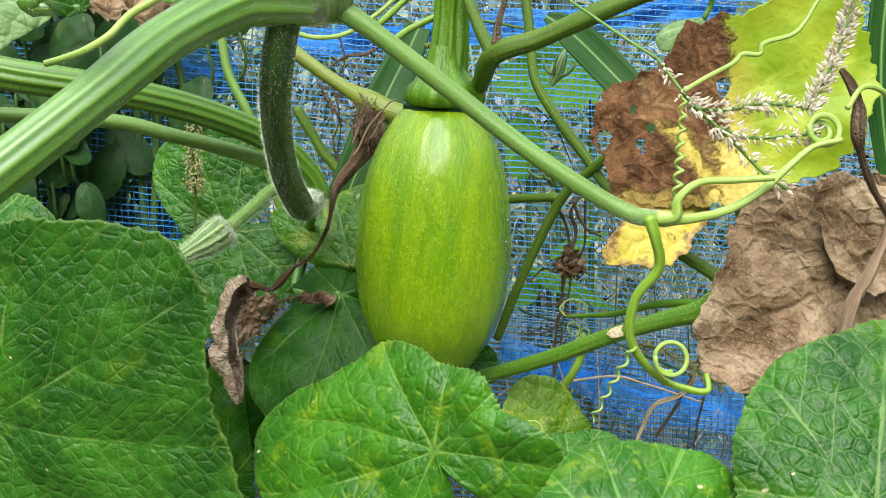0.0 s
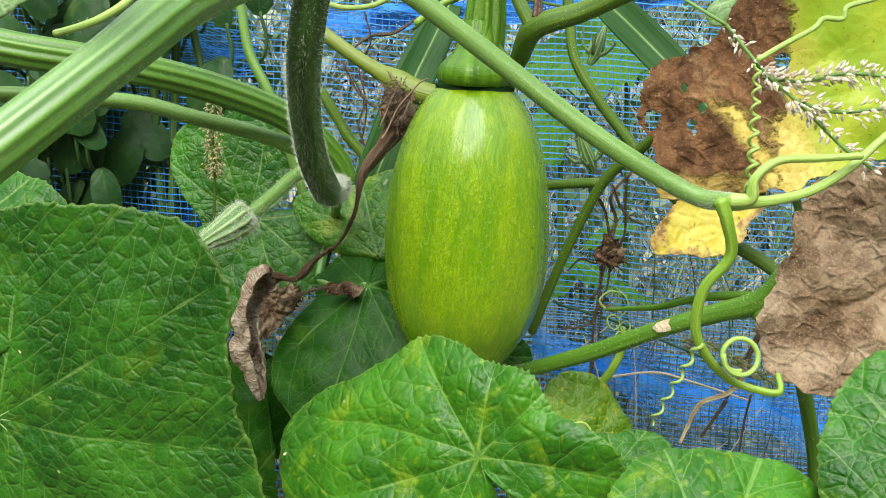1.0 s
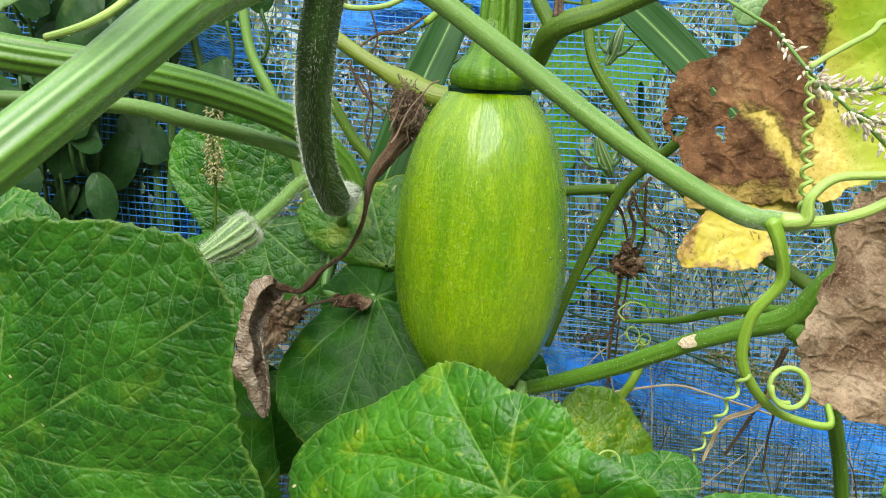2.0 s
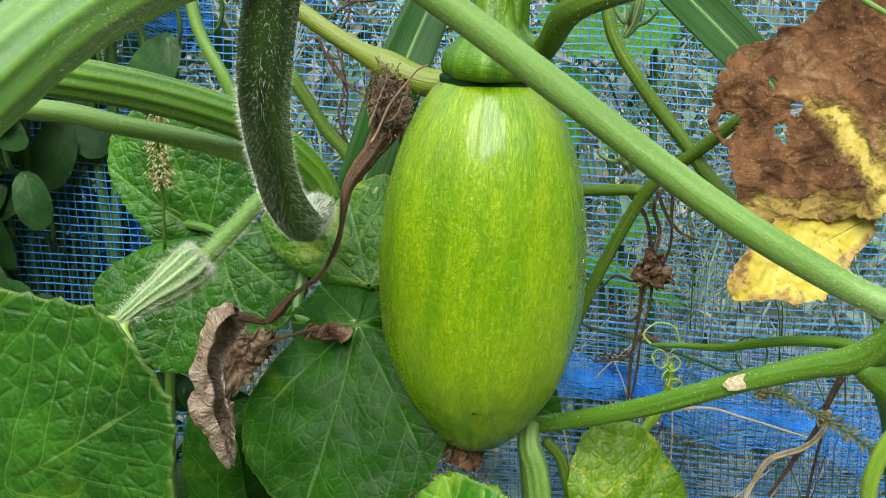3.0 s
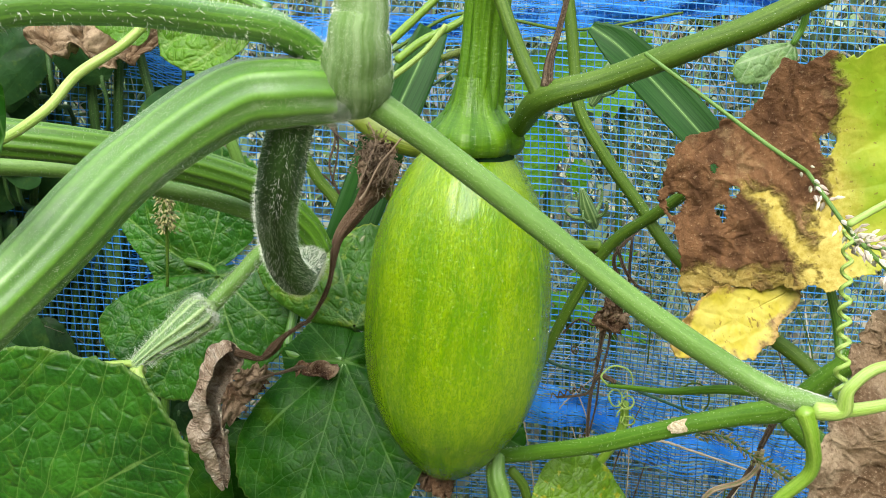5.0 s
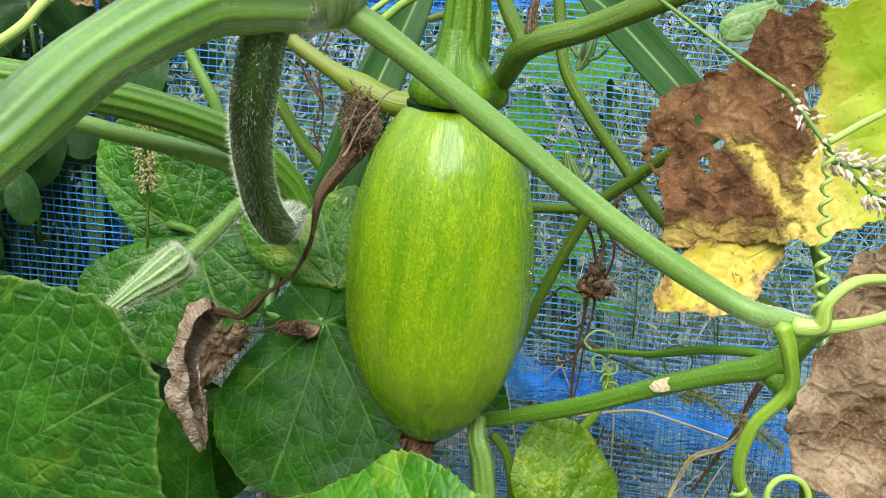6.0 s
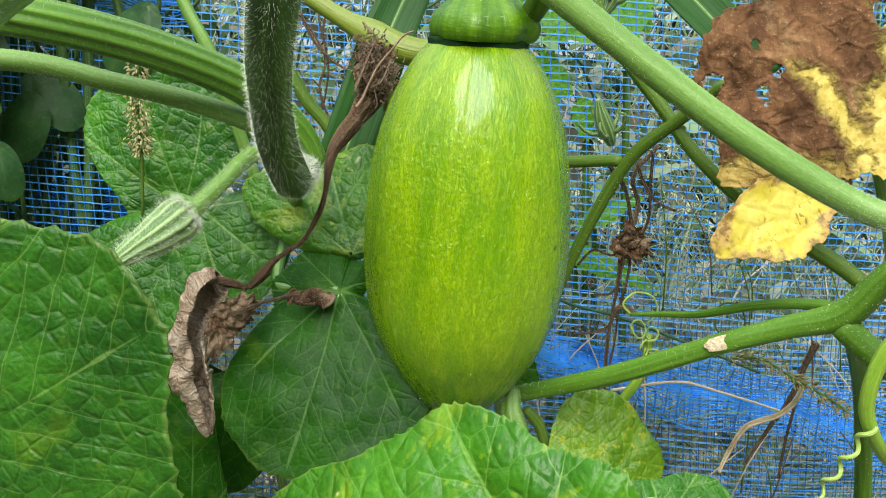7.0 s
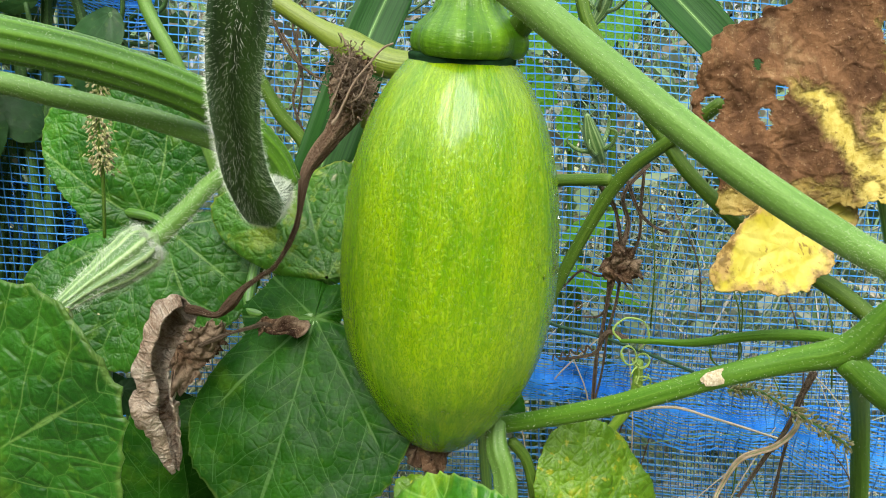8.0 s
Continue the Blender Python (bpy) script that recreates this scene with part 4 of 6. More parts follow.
# hedge ring out of view, added to keep low sky light off the plants
sky_block_rng = np.random.RandomState(15)
hv, hf = [], []
for _ in range(26000):
    bearing = sky_block_rng.uniform(math.radians(40), math.radians(320))
    reach, z = sky_block_rng.uniform(3.0, 4.0), sky_block_rng.uniform(0.0, 1.0) ** 0.8 * (2.3 + 0.3 * math.sin(5 * bearing))
    p = np.array((reach * math.sin(bearing), reach * math.cos(bearing), z))
    along, up = sky_block_rng.randn(3), sky_block_rng.randn(3)
    along, up = along / np.linalg.norm(along) * sky_block_rng.uniform(0.05, 0.11), up / np.linalg.norm(up) * 0.045
    b = len(hv)
    hv += [p - along, p - up, p + along, p + up]
    hf.append((b, b + 1, b + 2, b + 3))
tagged(part("hedge", hv, hf, HEDGE, smooth=False), "unseen dark green hedge ring, added to block low sky light", "hedge", kind="stuff")

# ---- the squash ----
FOOT, NECK = Vector((-0.0125, 0.69, 0.746)), Vector((-0.002, 0.664, 0.957))
AXIS = (NECK - FOOT).normalized()
RADIUS = 0.0585
squash = thing("squash", FOOT, "large glossy yellow-green oval squash hanging from its ridged stalk", "squash")
PROFILE = [(-0.004, 0.12), (0.0, 0.27), (0.045, 0.45), (0.12, 0.655), (0.2, 0.82), (0.3, 0.94), (0.43, 1.0), (0.57, 0.99), (0.72, 0.93), (0.84, 0.81), (0.92, 0.68), (0.975, 0.55), (1.0, 0.47)]
side = AXIS.cross(Vector((0, 1, 0))).normalized()
fwd = AXIS.cross(side)


def turned(profile, foot, axis, length, radius, around, per, lobes=0, depth=0.0, wob=0.0):
    """A turned body round an axis, with faint lobes. Gives verts, faces, uvs (around, height)."""
    s = spline(profile, per)
    v, uvv, f = [], [], []
    for h, r in s:
        for k in range(around):
            a = k / around * 2 * math.pi
            rr = max(r, 0.01) * radius * (1 + depth * math.cos(lobes * a) * min(1, r * 1.2) + wob * noise.noise(Vector((math.cos(a) * 1.4, math.sin(a) * 1.4, h * 2.2))))
            v.append(foot + axis * (h * length) + side * rr * math.cos(a) + fwd * rr * math.sin(a))
    n = len(s)
    for i in range(n - 1):
        for k in range(around):
            q = (k + 1) % around
            f.append((i * around + k, i * around + q, (i + 1) * around + q, (i + 1) * around + k))
            u0, u1, h0, h1 = k / around, (k + 1) / around, s[i][0] * length, s[i + 1][0] * length
            uvv += [(u0, h0), (u1, h0), (u1, h1), (u0, h1)]
    return [tuple(p) for p in v], f, {"tube": uvv}


LENGTH = (NECK - FOOT).length
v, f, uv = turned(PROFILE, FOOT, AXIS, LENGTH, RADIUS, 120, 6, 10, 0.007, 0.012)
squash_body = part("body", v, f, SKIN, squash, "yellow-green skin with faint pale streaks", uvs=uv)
v, f, uv = turned([(0.0, 0.4), (0.0, 0.475), (0.012, 0.47), (0.027, 0.46), (0.029, 0.3)], FOOT + AXIS * LENGTH * 0.99, AXIS, LENGTH, RADIUS, 60, 3)
part("neck_ring", v, f, GROOVE, squash, "dark green ring under the stalk", uvs=uv)
v, f, uv = turned([(-0.004, 0.40), (-0.006, 0.455), (0.008, 0.5), (0.03, 0.515), (0.055, 0.485), (0.08, 0.4), (0.105, 0.315), (0.14, 0.255), (0.2, 0.2)], FOOT + AXIS * LENGTH * 1.018, AXIS, LENGTH, RADIUS, 100, 5, 9, 0.045, 0.24)
part("collar", v, f, STALK, squash, "swollen lobed green stalk collar", uvs=uv)
top = NECK + AXIS * LENGTH * 0.09
stalk_line = [(*top, 0.0165), (*(0.004, 0.66, 0.994), 0.0142), (*(0.007, 0.658, 1.036), 0.0128), (*(0.011, 0.65, 1.082), 0.0125), (*(0.012, 0.65, 1.153), 0.012)]
v, f, uv = tube(stalk_line, 80, 8, 10, 0.09)
part("fruit_stalk", v, f, STALK, squash, "five-ridged green stalk", uvs=uv)
for k, (away, tip) in enumerate(((0.012, (0.5, -0.2, -0.8)), (-0.004, (-0.6, -0.3, -0.7)), (0.004, (0.0, -0.5, -0.9)))):
    v, f, uv, _ = leaf_mesh(FOOT - AXIS * 0.002 + side * away, tip, (0.1 - 0.2 * k, -0.9, 0.2), 0.017, crumple=0.7, crumple_scale=3.2, rings=20, step=4, width=0.7, ragged=0.2, seed=k + 90)
    part("withered_petal", v, f, DRY_DARK, squash, "shrivelled dark brown flower remains", uvs=uv)

# ---- front vine: node, thick stalk, hairy main stem ----
stem("thick_leaf_stalk", [(-0.047, 0.441, 0.989, 0.0072), (-0.057, 0.437, 0.9885, 0.0096), (-0.068, 0.43, 0.988, 0.011), (-0.0795, 0.424, 0.9876, 0.0117), (-0.096, 0.416, 0.984, 0.0115), (-0.12, 0.39, 0.964, 0.0103), (-0.139, 0.362, 0.938, 0.0096), (-0.168, 0.335, 0.905, 0.0094), (-0.205, 0.31, 0.868, 0.0094), (-0.26, 0.29, 0.82, 0.0094)],
     STEM_PALE, "thick pale green ridged leaf stalk with fine hairs", "leaf stalk", ridges=11, depth=0.03, around=88, hairs=90000, hair=0.0008, hair_width=0.000022, seed=1, per=12)
stem("side_shoot", [(-0.057, 0.437, 0.989, 0.0045), (-0.049, 0.433, 0.985, 0.0051), (-0.03, 0.432, 0.972, 0.0046), (0.0084, 0.433, 0.943, 0.0044), (0.0483, 0.427, 0.912, 0.0043), (0.085, 0.42, 0.889, 0.0042), (0.098, 0.41, 0.8855, 0.0039), (0.105, 0.402, 0.8855, 0.003)],
     STEM_SOFT, "long smooth pale green shoot with a forked tip", "vine shoot", around=20, hairs=26000, hair=0.0006, hair_width=0.000025, seed=2)
stem("upright_vine", [(*(-0.057, 0.442, 0.987), 0.005), (*(-0.055, 0.434, 0.989), 0.0104), (*(-0.054, 0.43, 0.993), 0.012), (*(-0.054, 0.426, 0.998), 0.0116), (*(-0.053, 0.422, 1.003), 0.0106), (*(-0.053, 0.42, 1.008), 0.0096), (*(-0.052, 0.42, 1.013), 0.009), (*(-0.052, 0.419, 1.021), 0.0086), (*(-0.052, 0.417, 1.037), 0.0086), (*(-0.052, 0.415, 1.066), 0.0085), (-0.05, 0.41, 1.25, 0.0085), (-0.05, 0.41, 1.5, 0.0085)],
     STEM_DOWNY, "pale hairy upright vine stem above a swollen node", "vine stem", ridges=7, depth=0.012, around=56, hairs=26000, hair=0.0013, hair_width=0.000022, seed=3, bumpy=0.02)
NODE = [(-0.068, 0.433, 0.984, 0.0064), (-0.061, 0.431, 0.986, 0.0078), (-0.056, 0.43, 0.99, 0.0086)]
node = thing("vine_node", NODE[0], "swollen vine joint in white down, coloured dark for its shadowed crevice", "vine node")
v, f, uv = tube(NODE, 40, 8, 5, 0.03, 0.05, 31)
# dark stem colour stands for the shadow in the crevice at this joint
part("joint", v, f, STEM_DARK, node, uvs=uv)
hv, hf = spikes(NODE, 7000, 0.0036, 0.000016, seed=32, lean=0.7)
tagged(part("hairs", hv, hf, HAIR, node, "fine white hairs", smooth=False), kind="stuff")
HAIRY = [(-0.07, 0.437, 0.99, 0.007), (-0.0766, 0.433, 0.978, 0.0076)] + [(-0.0734, 0.4054, 0.9775, 0.0078), (-0.0854, 0.4558, 0.9529, 0.0083), (-0.0953, 0.5111, 0.9332, 0.0086), (-0.1002, 0.5644, 0.9083, 0.0090), (-0.0999, 0.6129, 0.8898, 0.0095), (-0.1020, 0.6501, 0.8857, 0.0098), (-0.0997, 0.6842, 0.8896, 0.0085)][1:]
hairy = stem("hairy_stem", HAIRY,
     STEM_DARK, "dark green vine stem thickly covered in white bristles", "vine stem", ridges=5, depth=0.05, around=36, hairs=9000, hair=0.0024, hair_width=0.00005, seed=4, lean=0.35)
hv, hf = spikes(HAIRY[-2:], 1600, 0.0042, seed=44, lean=0.6)
tagged(part("hair_tuft", hv, hf, HAIR, hairy, "dense tuft of white hairs", smooth=False), kind="stuff")
stem("bristly_leaf_stalk", [(-0.064, 0.428, 0.985, 0.006), (-0.068, 0.43, 1.0, 0.0056), (-0.08, 0.418, 1.0075, 0.0052), (-0.0982, 0.4037, 1.0095, 0.0052), (-0.118, 0.3792, 1.0095, 0.005), (-0.1427, 0.3558, 1.005, 0.0048), (-0.1502, 0.3442, 0.9876, 0.0048), (-0.1536, 0.336, 0.9665, 0.005)],
     STEM_PALE, "bright green bristly stalk arching from the node", "leaf stalk", ridges=5, depth=0.05, around=24, hairs=1800, hair=0.0022, seed=5)
stem("ridged_leaf_stalk", [(-0.45, 0.57, 1.0, 0.0098), (-0.3358, 0.5722, 0.985, 0.0098), (-0.2784, 0.5756, 0.972, 0.0098), (-0.2158, 0.5969, 0.9636, 0.0096), (-0.1703, 0.63, 0.953, 0.0096), (-0.13, 0.662, 0.936, 0.0096), (-0.105, 0.682, 0.912, 0.009), (-0.095, 0.69, 0.893, 0.008)],
     STEM_RIDGED, "green ridged leaf stalk with bristly ribs", "leaf stalk", ridges=10, depth=0.06, around=60, hairs=7000, hair=0.0012, hair_width=0.00005, seed=6)
stem("slim_leaf_stalk", [(-0.45, 0.59, 0.945, 0.0054), (-0.33, 0.618, 0.95, 0.0054), (-0.2436, 0.6499, 0.9479, 0.0055), (-0.2, 0.662, 0.938, 0.0055), (-0.1562, 0.674, 0.9265, 0.0056), (-0.12, 0.683, 0.912, 0.0056), (-0.097, 0.688, 0.897, 0.0056)],
     STEM_SOFT, "slim pale green leaf stalk with short hairs", "leaf stalk", around=18, hairs=6000, hair=0.0011, hair_width=0.00005, seed=7)
stem("pale_upright_stem", [(-0.199, 0.77, 1.078, 0.004), (-0.191, 0.77, 1.036, 0.004), (-0.184, 0.77, 0.997, 0.0042), (-0.167, 0.77, 0.961, 0.0043), (-0.155, 0.78, 0.92, 0.0044), (-0.143, 0.79, 0.876, 0.004)],
     STEM_SOFT, "thin whitish green stem", "stem", around=12, seed=8)

# ---- flower bud ----
stem("bud_stalk", [(-0.105, 0.69, 0.894, 0.005), (-0.124, 0.665, 0.899, 0.0046), (-0.14, 0.64, 0.883, 0.0044), (-0.152, 0.625, 0.87, 0.0046)], STEM_SOFT, "pale green bud stalk with long white hairs", "bud stalk", ridges=5, depth=0.05, hairs=1500, hair=0.0036, hair_width=0.00005, seed=9, around=20)
bud_line = [(-0.15, 0.617, 0.873, 0.0062), (-0.1525, 0.616, 0.871, 0.0092), (-0.157, 0.613, 0.867, 0.0102), (-0.165, 0.607, 0.861, 0.0086), (-0.174, 0.598, 0.855, 0.0056), (-0.184, 0.587, 0.847, 0.0032)]
bud = thing("flower_bud", bud_line[0], "closed pale green squash flower bud with striped sepals", "flower bud")
v, f, uv = tube(bud_line, 60, 8, 10, 0.09)
calyx = part("calyx", v, f, BUD, bud, "pale green calyx with dark furrows", uvs=uv)
hv, hf = spikes(bud_line, 2200, 0.0048, 0.00006, seed=10)
part("hairs", hv, hf, HAIR, calyx, "long white hairs", smooth=False)
hv, hf = spikes(bud_line[:2], 1500, 0.0045, 0.00005, seed=110, lean=0.8)
tagged(part("hair_tuft", hv, hf, HAIR, bud, "dense tuft of white hairs", smooth=False), kind="stuff")
for k, line in enumerate(([(-0.183, 0.588, 0.848, 0.0022), (-0.19, 0.585, 0.849, 0.0018), (-0.199, 0.58, 0.85, 0.0016), (-0.207, 0.578, 0.853, 0.0008)], [(-0.182, 0.588, 0.847, 0.0022), (-0.184, 0.586, 0.844, 0.0024), (-0.185, 0.584, 0.84, 0.001)], [(-0.181, 0.588, 0.847, 0.0022), (-0.181, 0.585, 0.843, 0.0026), (-0.176, 0.582, 0.838, 0.0009)], [(-0.183, 0.59, 0.847, 0.002), (-0.181, 0.592, 0.843, 0.0022), (-0.183, 0.594, 0.838, 0.001)])):
    v, f, uv = tube(line, 8, 5)
    part("sepal", v, f, TENDRIL, bud, "narrow yellow-green sepal tip", uvs=uv)

# ---- large leaves ----
leaf("gourd_leaf", *((-0.272, 0.52, 0.761), (0.868, -0.18, 0.496), (-0.15, -1.0, -0.1), 0.1885), LEAF,
     "large dark green puckered gourd leaf with pale veins", shape=[(0.709, 0.000), (0.138, 0.112), (-0.019, 0.038), (-0.018, -0.046), (0.026, -0.029), (0.011, -0.017), (0.018, -0.008)], width=0.95, rim=0.0, rings=60, step=1, seed=1, holes=((-0.62, 0.42, 0.028), (-0.35, 0.25, 0.02)), notch=0.5, notch_width=0.2, group="gourd leaves", rib_material=VEIN, ground=True)
leaf("gourd_leaf", *((-0.307, 0.525, 0.843), (0.650, 0.103, 0.753), (-0.201, -0.932, 0.301), 0.0863), LEAF,
     "dark green gourd leaf overlapped by another", shape=[(0.801, 0.000), (0.092, -0.071), (-0.025, 0.090), (0.009, 0.034), (-0.002, 0.008), (-0.005, 0.007), (-0.005, 0.005)], rim=-0.010, step=1, seed=2, group="gourd leaves", rib_material=VEIN, ground=True)
leaf("gourd_leaf", *((-0.004, 0.43, 0.77), (-0.506, 0.310, 0.805), (-0.394, -0.913, 0.104), 0.119), LEAF_FRONT,
     "bright green gourd leaf cupped upwards with yellow flecks", shape=[(0.512, 0.000), (0.128, -0.158), (-0.087, -0.189), (-0.040, 0.048), (-0.007, 0.040), (0.027, -0.011), (0.015, 0.005), (0.002, 0.014), (0.004, -0.003)], rim=0.006, rings=60, step=1, seed=3, waves=((3, 0.05, 2.2), (7, 0.02, 0.3)), group="gourd leaves", holes=((-0.62, -0.55, 0.03),), curl=0.4, notch=0.8, notch_width=0.22, bend=1.0, puff=0.035,
     rib_material=VEIN_DIM, hairs=400, stalk=[(*(-0.004, 0.432, 0.77), 0.003), (*(-0.009, 0.455, 0.75), 0.0042), (*(-0.016, 0.5, 0.715), 0.0045), (*(-0.019, 0.53, 0.632), 0.0045), (-0.02, 0.54, 0.0, 0.005)])
leaf("gourd_leaf", *((0.077, 0.344, 0.753), (-0.175, 0.492, 0.853), (0.051, -0.861, 0.506), 0.061), LEAF_FRONT,
     "bright green gourd leaf seen from its rim", shape=[(0.608, 0.000), (0.281, 0.109), (-0.066, 0.019), (-0.041, -0.017), (0.006, -0.013), (0.009, -0.013), (0.017, 0.003)], rim=-0.012, step=1, seed=4, group="gourd leaves", rib_material=VEIN_DIM, ground=True, rings=50)
leaf("gourd_leaf", *((0.170, 0.342, 0.767), (-0.411, 0.452, 0.792), (-0.101, -0.886, 0.453), 0.0937), LEAF,
     "broad fresh green gourd leaf with pale veins", shape=[(0.521, 0.000), (0.293, 0.135), (-0.015, 0.085), (-0.040, 0.015), (-0.010, -0.012), (0.005, -0.011), (0.008, -0.006)], rim=-0.010, step=1, seed=5, group="gourd leaves", rib_material=VEIN_DIM, ground=True, rings=60)
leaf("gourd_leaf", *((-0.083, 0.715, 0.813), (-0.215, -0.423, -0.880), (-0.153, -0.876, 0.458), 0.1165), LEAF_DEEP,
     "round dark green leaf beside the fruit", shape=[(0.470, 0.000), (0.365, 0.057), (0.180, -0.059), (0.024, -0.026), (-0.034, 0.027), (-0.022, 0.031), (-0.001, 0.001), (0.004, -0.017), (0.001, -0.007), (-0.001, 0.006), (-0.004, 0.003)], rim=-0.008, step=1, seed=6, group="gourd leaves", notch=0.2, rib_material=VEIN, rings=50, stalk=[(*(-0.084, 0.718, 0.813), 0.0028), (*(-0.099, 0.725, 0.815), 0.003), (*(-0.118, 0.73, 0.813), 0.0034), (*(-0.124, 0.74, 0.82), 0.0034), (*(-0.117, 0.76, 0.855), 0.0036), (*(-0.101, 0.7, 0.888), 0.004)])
leaf("gourd_leaf", *((-0.076, 0.728, 0.834), (-0.790, 0.289, 0.541), (-0.100, -0.931, 0.350), 0.0874), LEAF_SCORCHED,
     "green leaf with a scorched yellow rim", shape=[(0.332, 0.000), (0.349, 0.295), (0.064, 0.134), (0.064, -0.020), (0.080, -0.032), (0.054, -0.021), (0.033, -0.019), (0.016, -0.007), (-0.000, -0.009)], rim=-0.006, step=1, seed=7, group="gourd leaves", notch=0.0, rib_material=VEIN, rings=40, stalk=[(-0.076, 0.732, 0.834, 0.0022), (-0.081, 0.737, 0.822, 0.0024), (-0.084, 0.734, 0.812, 0.0026)])
leaf("gourd_leaf", *((-0.196, 0.8, 0.859), (-0.334, 0.113, 0.936), (-0.051, -0.994, 0.101), 0.1042), LEAF,
     "mid-green leaf in the shade of the stalks", shape=[(0.482, 0.000), (0.364, -0.010), (0.165, 0.085), (0.010, 0.030), (-0.032, -0.036), (-0.008, -0.039), (0.007, -0.003), (0.001, 0.015), (-0.004, 0.004), (0.002, -0.006), (0.002, -0.001)], rim=0.000, step=1, seed=8, group="gourd leaves", notch=0.1, rib_material=VEIN, stalk=[(*(-0.197, 0.803, 0.859), 0.003), (*(-0.209, 0.81, 0.863), 0.0035), (*(-0.227, 0.83, 0.867), 0.004), (-0.25, 0.85, 0.6, 0.004), (-0.26, 0.86, 0.0, 0.005)])
leaf("gourd_leaf", *((-0.18, 0.775, 0.861), (-0.510, -0.237, -0.827), (-0.051, -0.951, 0.304), 0.0974), LEAF,
     "broad dull green leaf behind the bud", shape=[(0.474, 0.000), (0.427, -0.218), (0.088, 0.046), (0.054, 0.111), (-0.014, 0.031), (-0.038, -0.009), (-0.017, -0.037), (0.007, -0.029), (0.021, -0.009), (0.011, 0.009), (-0.002, 0.016)], rim=-0.008, step=1, seed=9, group="gourd leaves", notch=0.0, rib_material=VEIN, stalk=[(*(-0.181, 0.778, 0.861), 0.003), (*(-0.191, 0.79, 0.865), 0.0032), (*(-0.206, 0.8, 0.867), 0.0034), (*(-0.227, 0.83, 0.866), 0.0036)])
leaf("gourd_leaf", *((0.078, 0.692, 0.687), (0.008, 0.308, 0.951), (0.082, -0.949, 0.306), 0.0645), LEAF_LIME,
     "small lime green leaf speckled with yellow", shape=[(0.485, 0.000), (0.408, 0.076), (0.050, 0.007), (0.011, -0.030), (0.023, -0.011), (0.016, 0.003), (0.008, 0.002)], rim=-0.004, seed=10, group="gourd leaves", notch=0.2, rib_material=VEIN_DIM, ground=True)
leaf("gourd_leaf", *((0.087, 0.6, 0.708), (0.701, 0.528, 0.478), (0.050, -0.706, 0.706), 0.0436), LEAF,
     "small green leaf lying nearly flat", shape=[(0.617, 0.000), (0.181, -0.028), (0.058, 0.135), (0.026, 0.043), (0.006, 0.031), (-0.004, 0.002), (0.005, -0.003)], rim=0.000, seed=11, group="gourd leaves", rib_material=VEIN_DIM, ground=True)
leaf("gourd_leaf", *((-0.107, 0.52, 1.019), (-0.757, -0.056, -0.650), (-0.100, -0.974, 0.201), 0.0399), LEAF_FRESH,
     "small young leaf hanging from the upper shoot", shape=[(0.352, 0.000), (0.352, 0.224), (0.075, 0.147), (0.012, 0.055), (-0.010, 0.020), (-0.002, -0.005), (0.021, 0.006)], rim=0.000, seed=12, group="gourd leaves", notch=0.0, rib_material=VEIN_DIM, stalk=[(*(-0.107, 0.52, 1.019), 0.0024), (*(-0.092, 0.48, 1.019), 0.0026), (*(-0.073, 0.435, 1.007), 0.003)])
leaf("gourd_leaf", *((-0.166, 0.55, 1.027), (0.199, -0.218, -0.956), (-0.100, -0.974, 0.201), 0.0217), LEAF_FRESH,
     "small young leaf hanging from the upper shoot", shape=[(0.594, 0.000), (0.115, 0.204), (-0.014, -0.031), (0.073, -0.060), (0.010, 0.010), (0.002, 0.000), (-0.006, -0.013)], rim=0.000, seed=13, group="gourd leaves", notch=0.0, rib_material=VEIN_DIM, stalk=[(*(-0.166, 0.55, 1.027), 0.0018), (*(-0.15, 0.53, 1.029), 0.002), (*(-0.113, 0.5, 1.029), 0.0022), (*(-0.092, 0.482, 1.021), 0.0025)])

# young folded leaf at the end of the bristly stalk
leaf("young_leaf", *((-0.136, 0.337, 0.967), (-0.126, 0.054, 0.991), (0.404, -0.909, 0.101), 0.0310), LEAF_DEEP,
     "young folded leaf covered in pale down", shape=[(0.308, 0.000), (0.320, -0.134), (0.135, -0.075), (0.089, -0.022), (0.052, -0.002), (0.032, 0.008), (0.021, 0.002)], rim=0.000, seed=14, group="gourd leaves", notch=0.0, rings=24, rib_material=VEIN, stalk=[(-0.1536, 0.336, 0.9665, 0.003), (*(-0.136, 0.338, 0.967), 0.002)], hairs=200)

leaf("young_leaf", *((-0.214, 0.4, 0.99), (0.941, 0.175, -0.290), (0.251, -0.935, 0.251), 0.0407), LEAF_YOUNG,
     "young pale green leaf covered in white down", shape=[(0.545, 0.000), (0.364, 0.132), (0.001, 0.004), (0.002, -0.029), (0.035, -0.037), (0.034, -0.029), (0.003, -0.001)], rim=-0.004, seed=16, group="gourd leaves", notch=0.0, rings=40, rib_material=VEIN, stalk=[(*(-0.215, 0.402, 0.991), 0.003), (*(-0.231, 0.41, 1.015), 0.004), (*(-0.251, 0.43, 1.057), 0.0045), (-0.2, 0.44, 1.4, 0.005)])

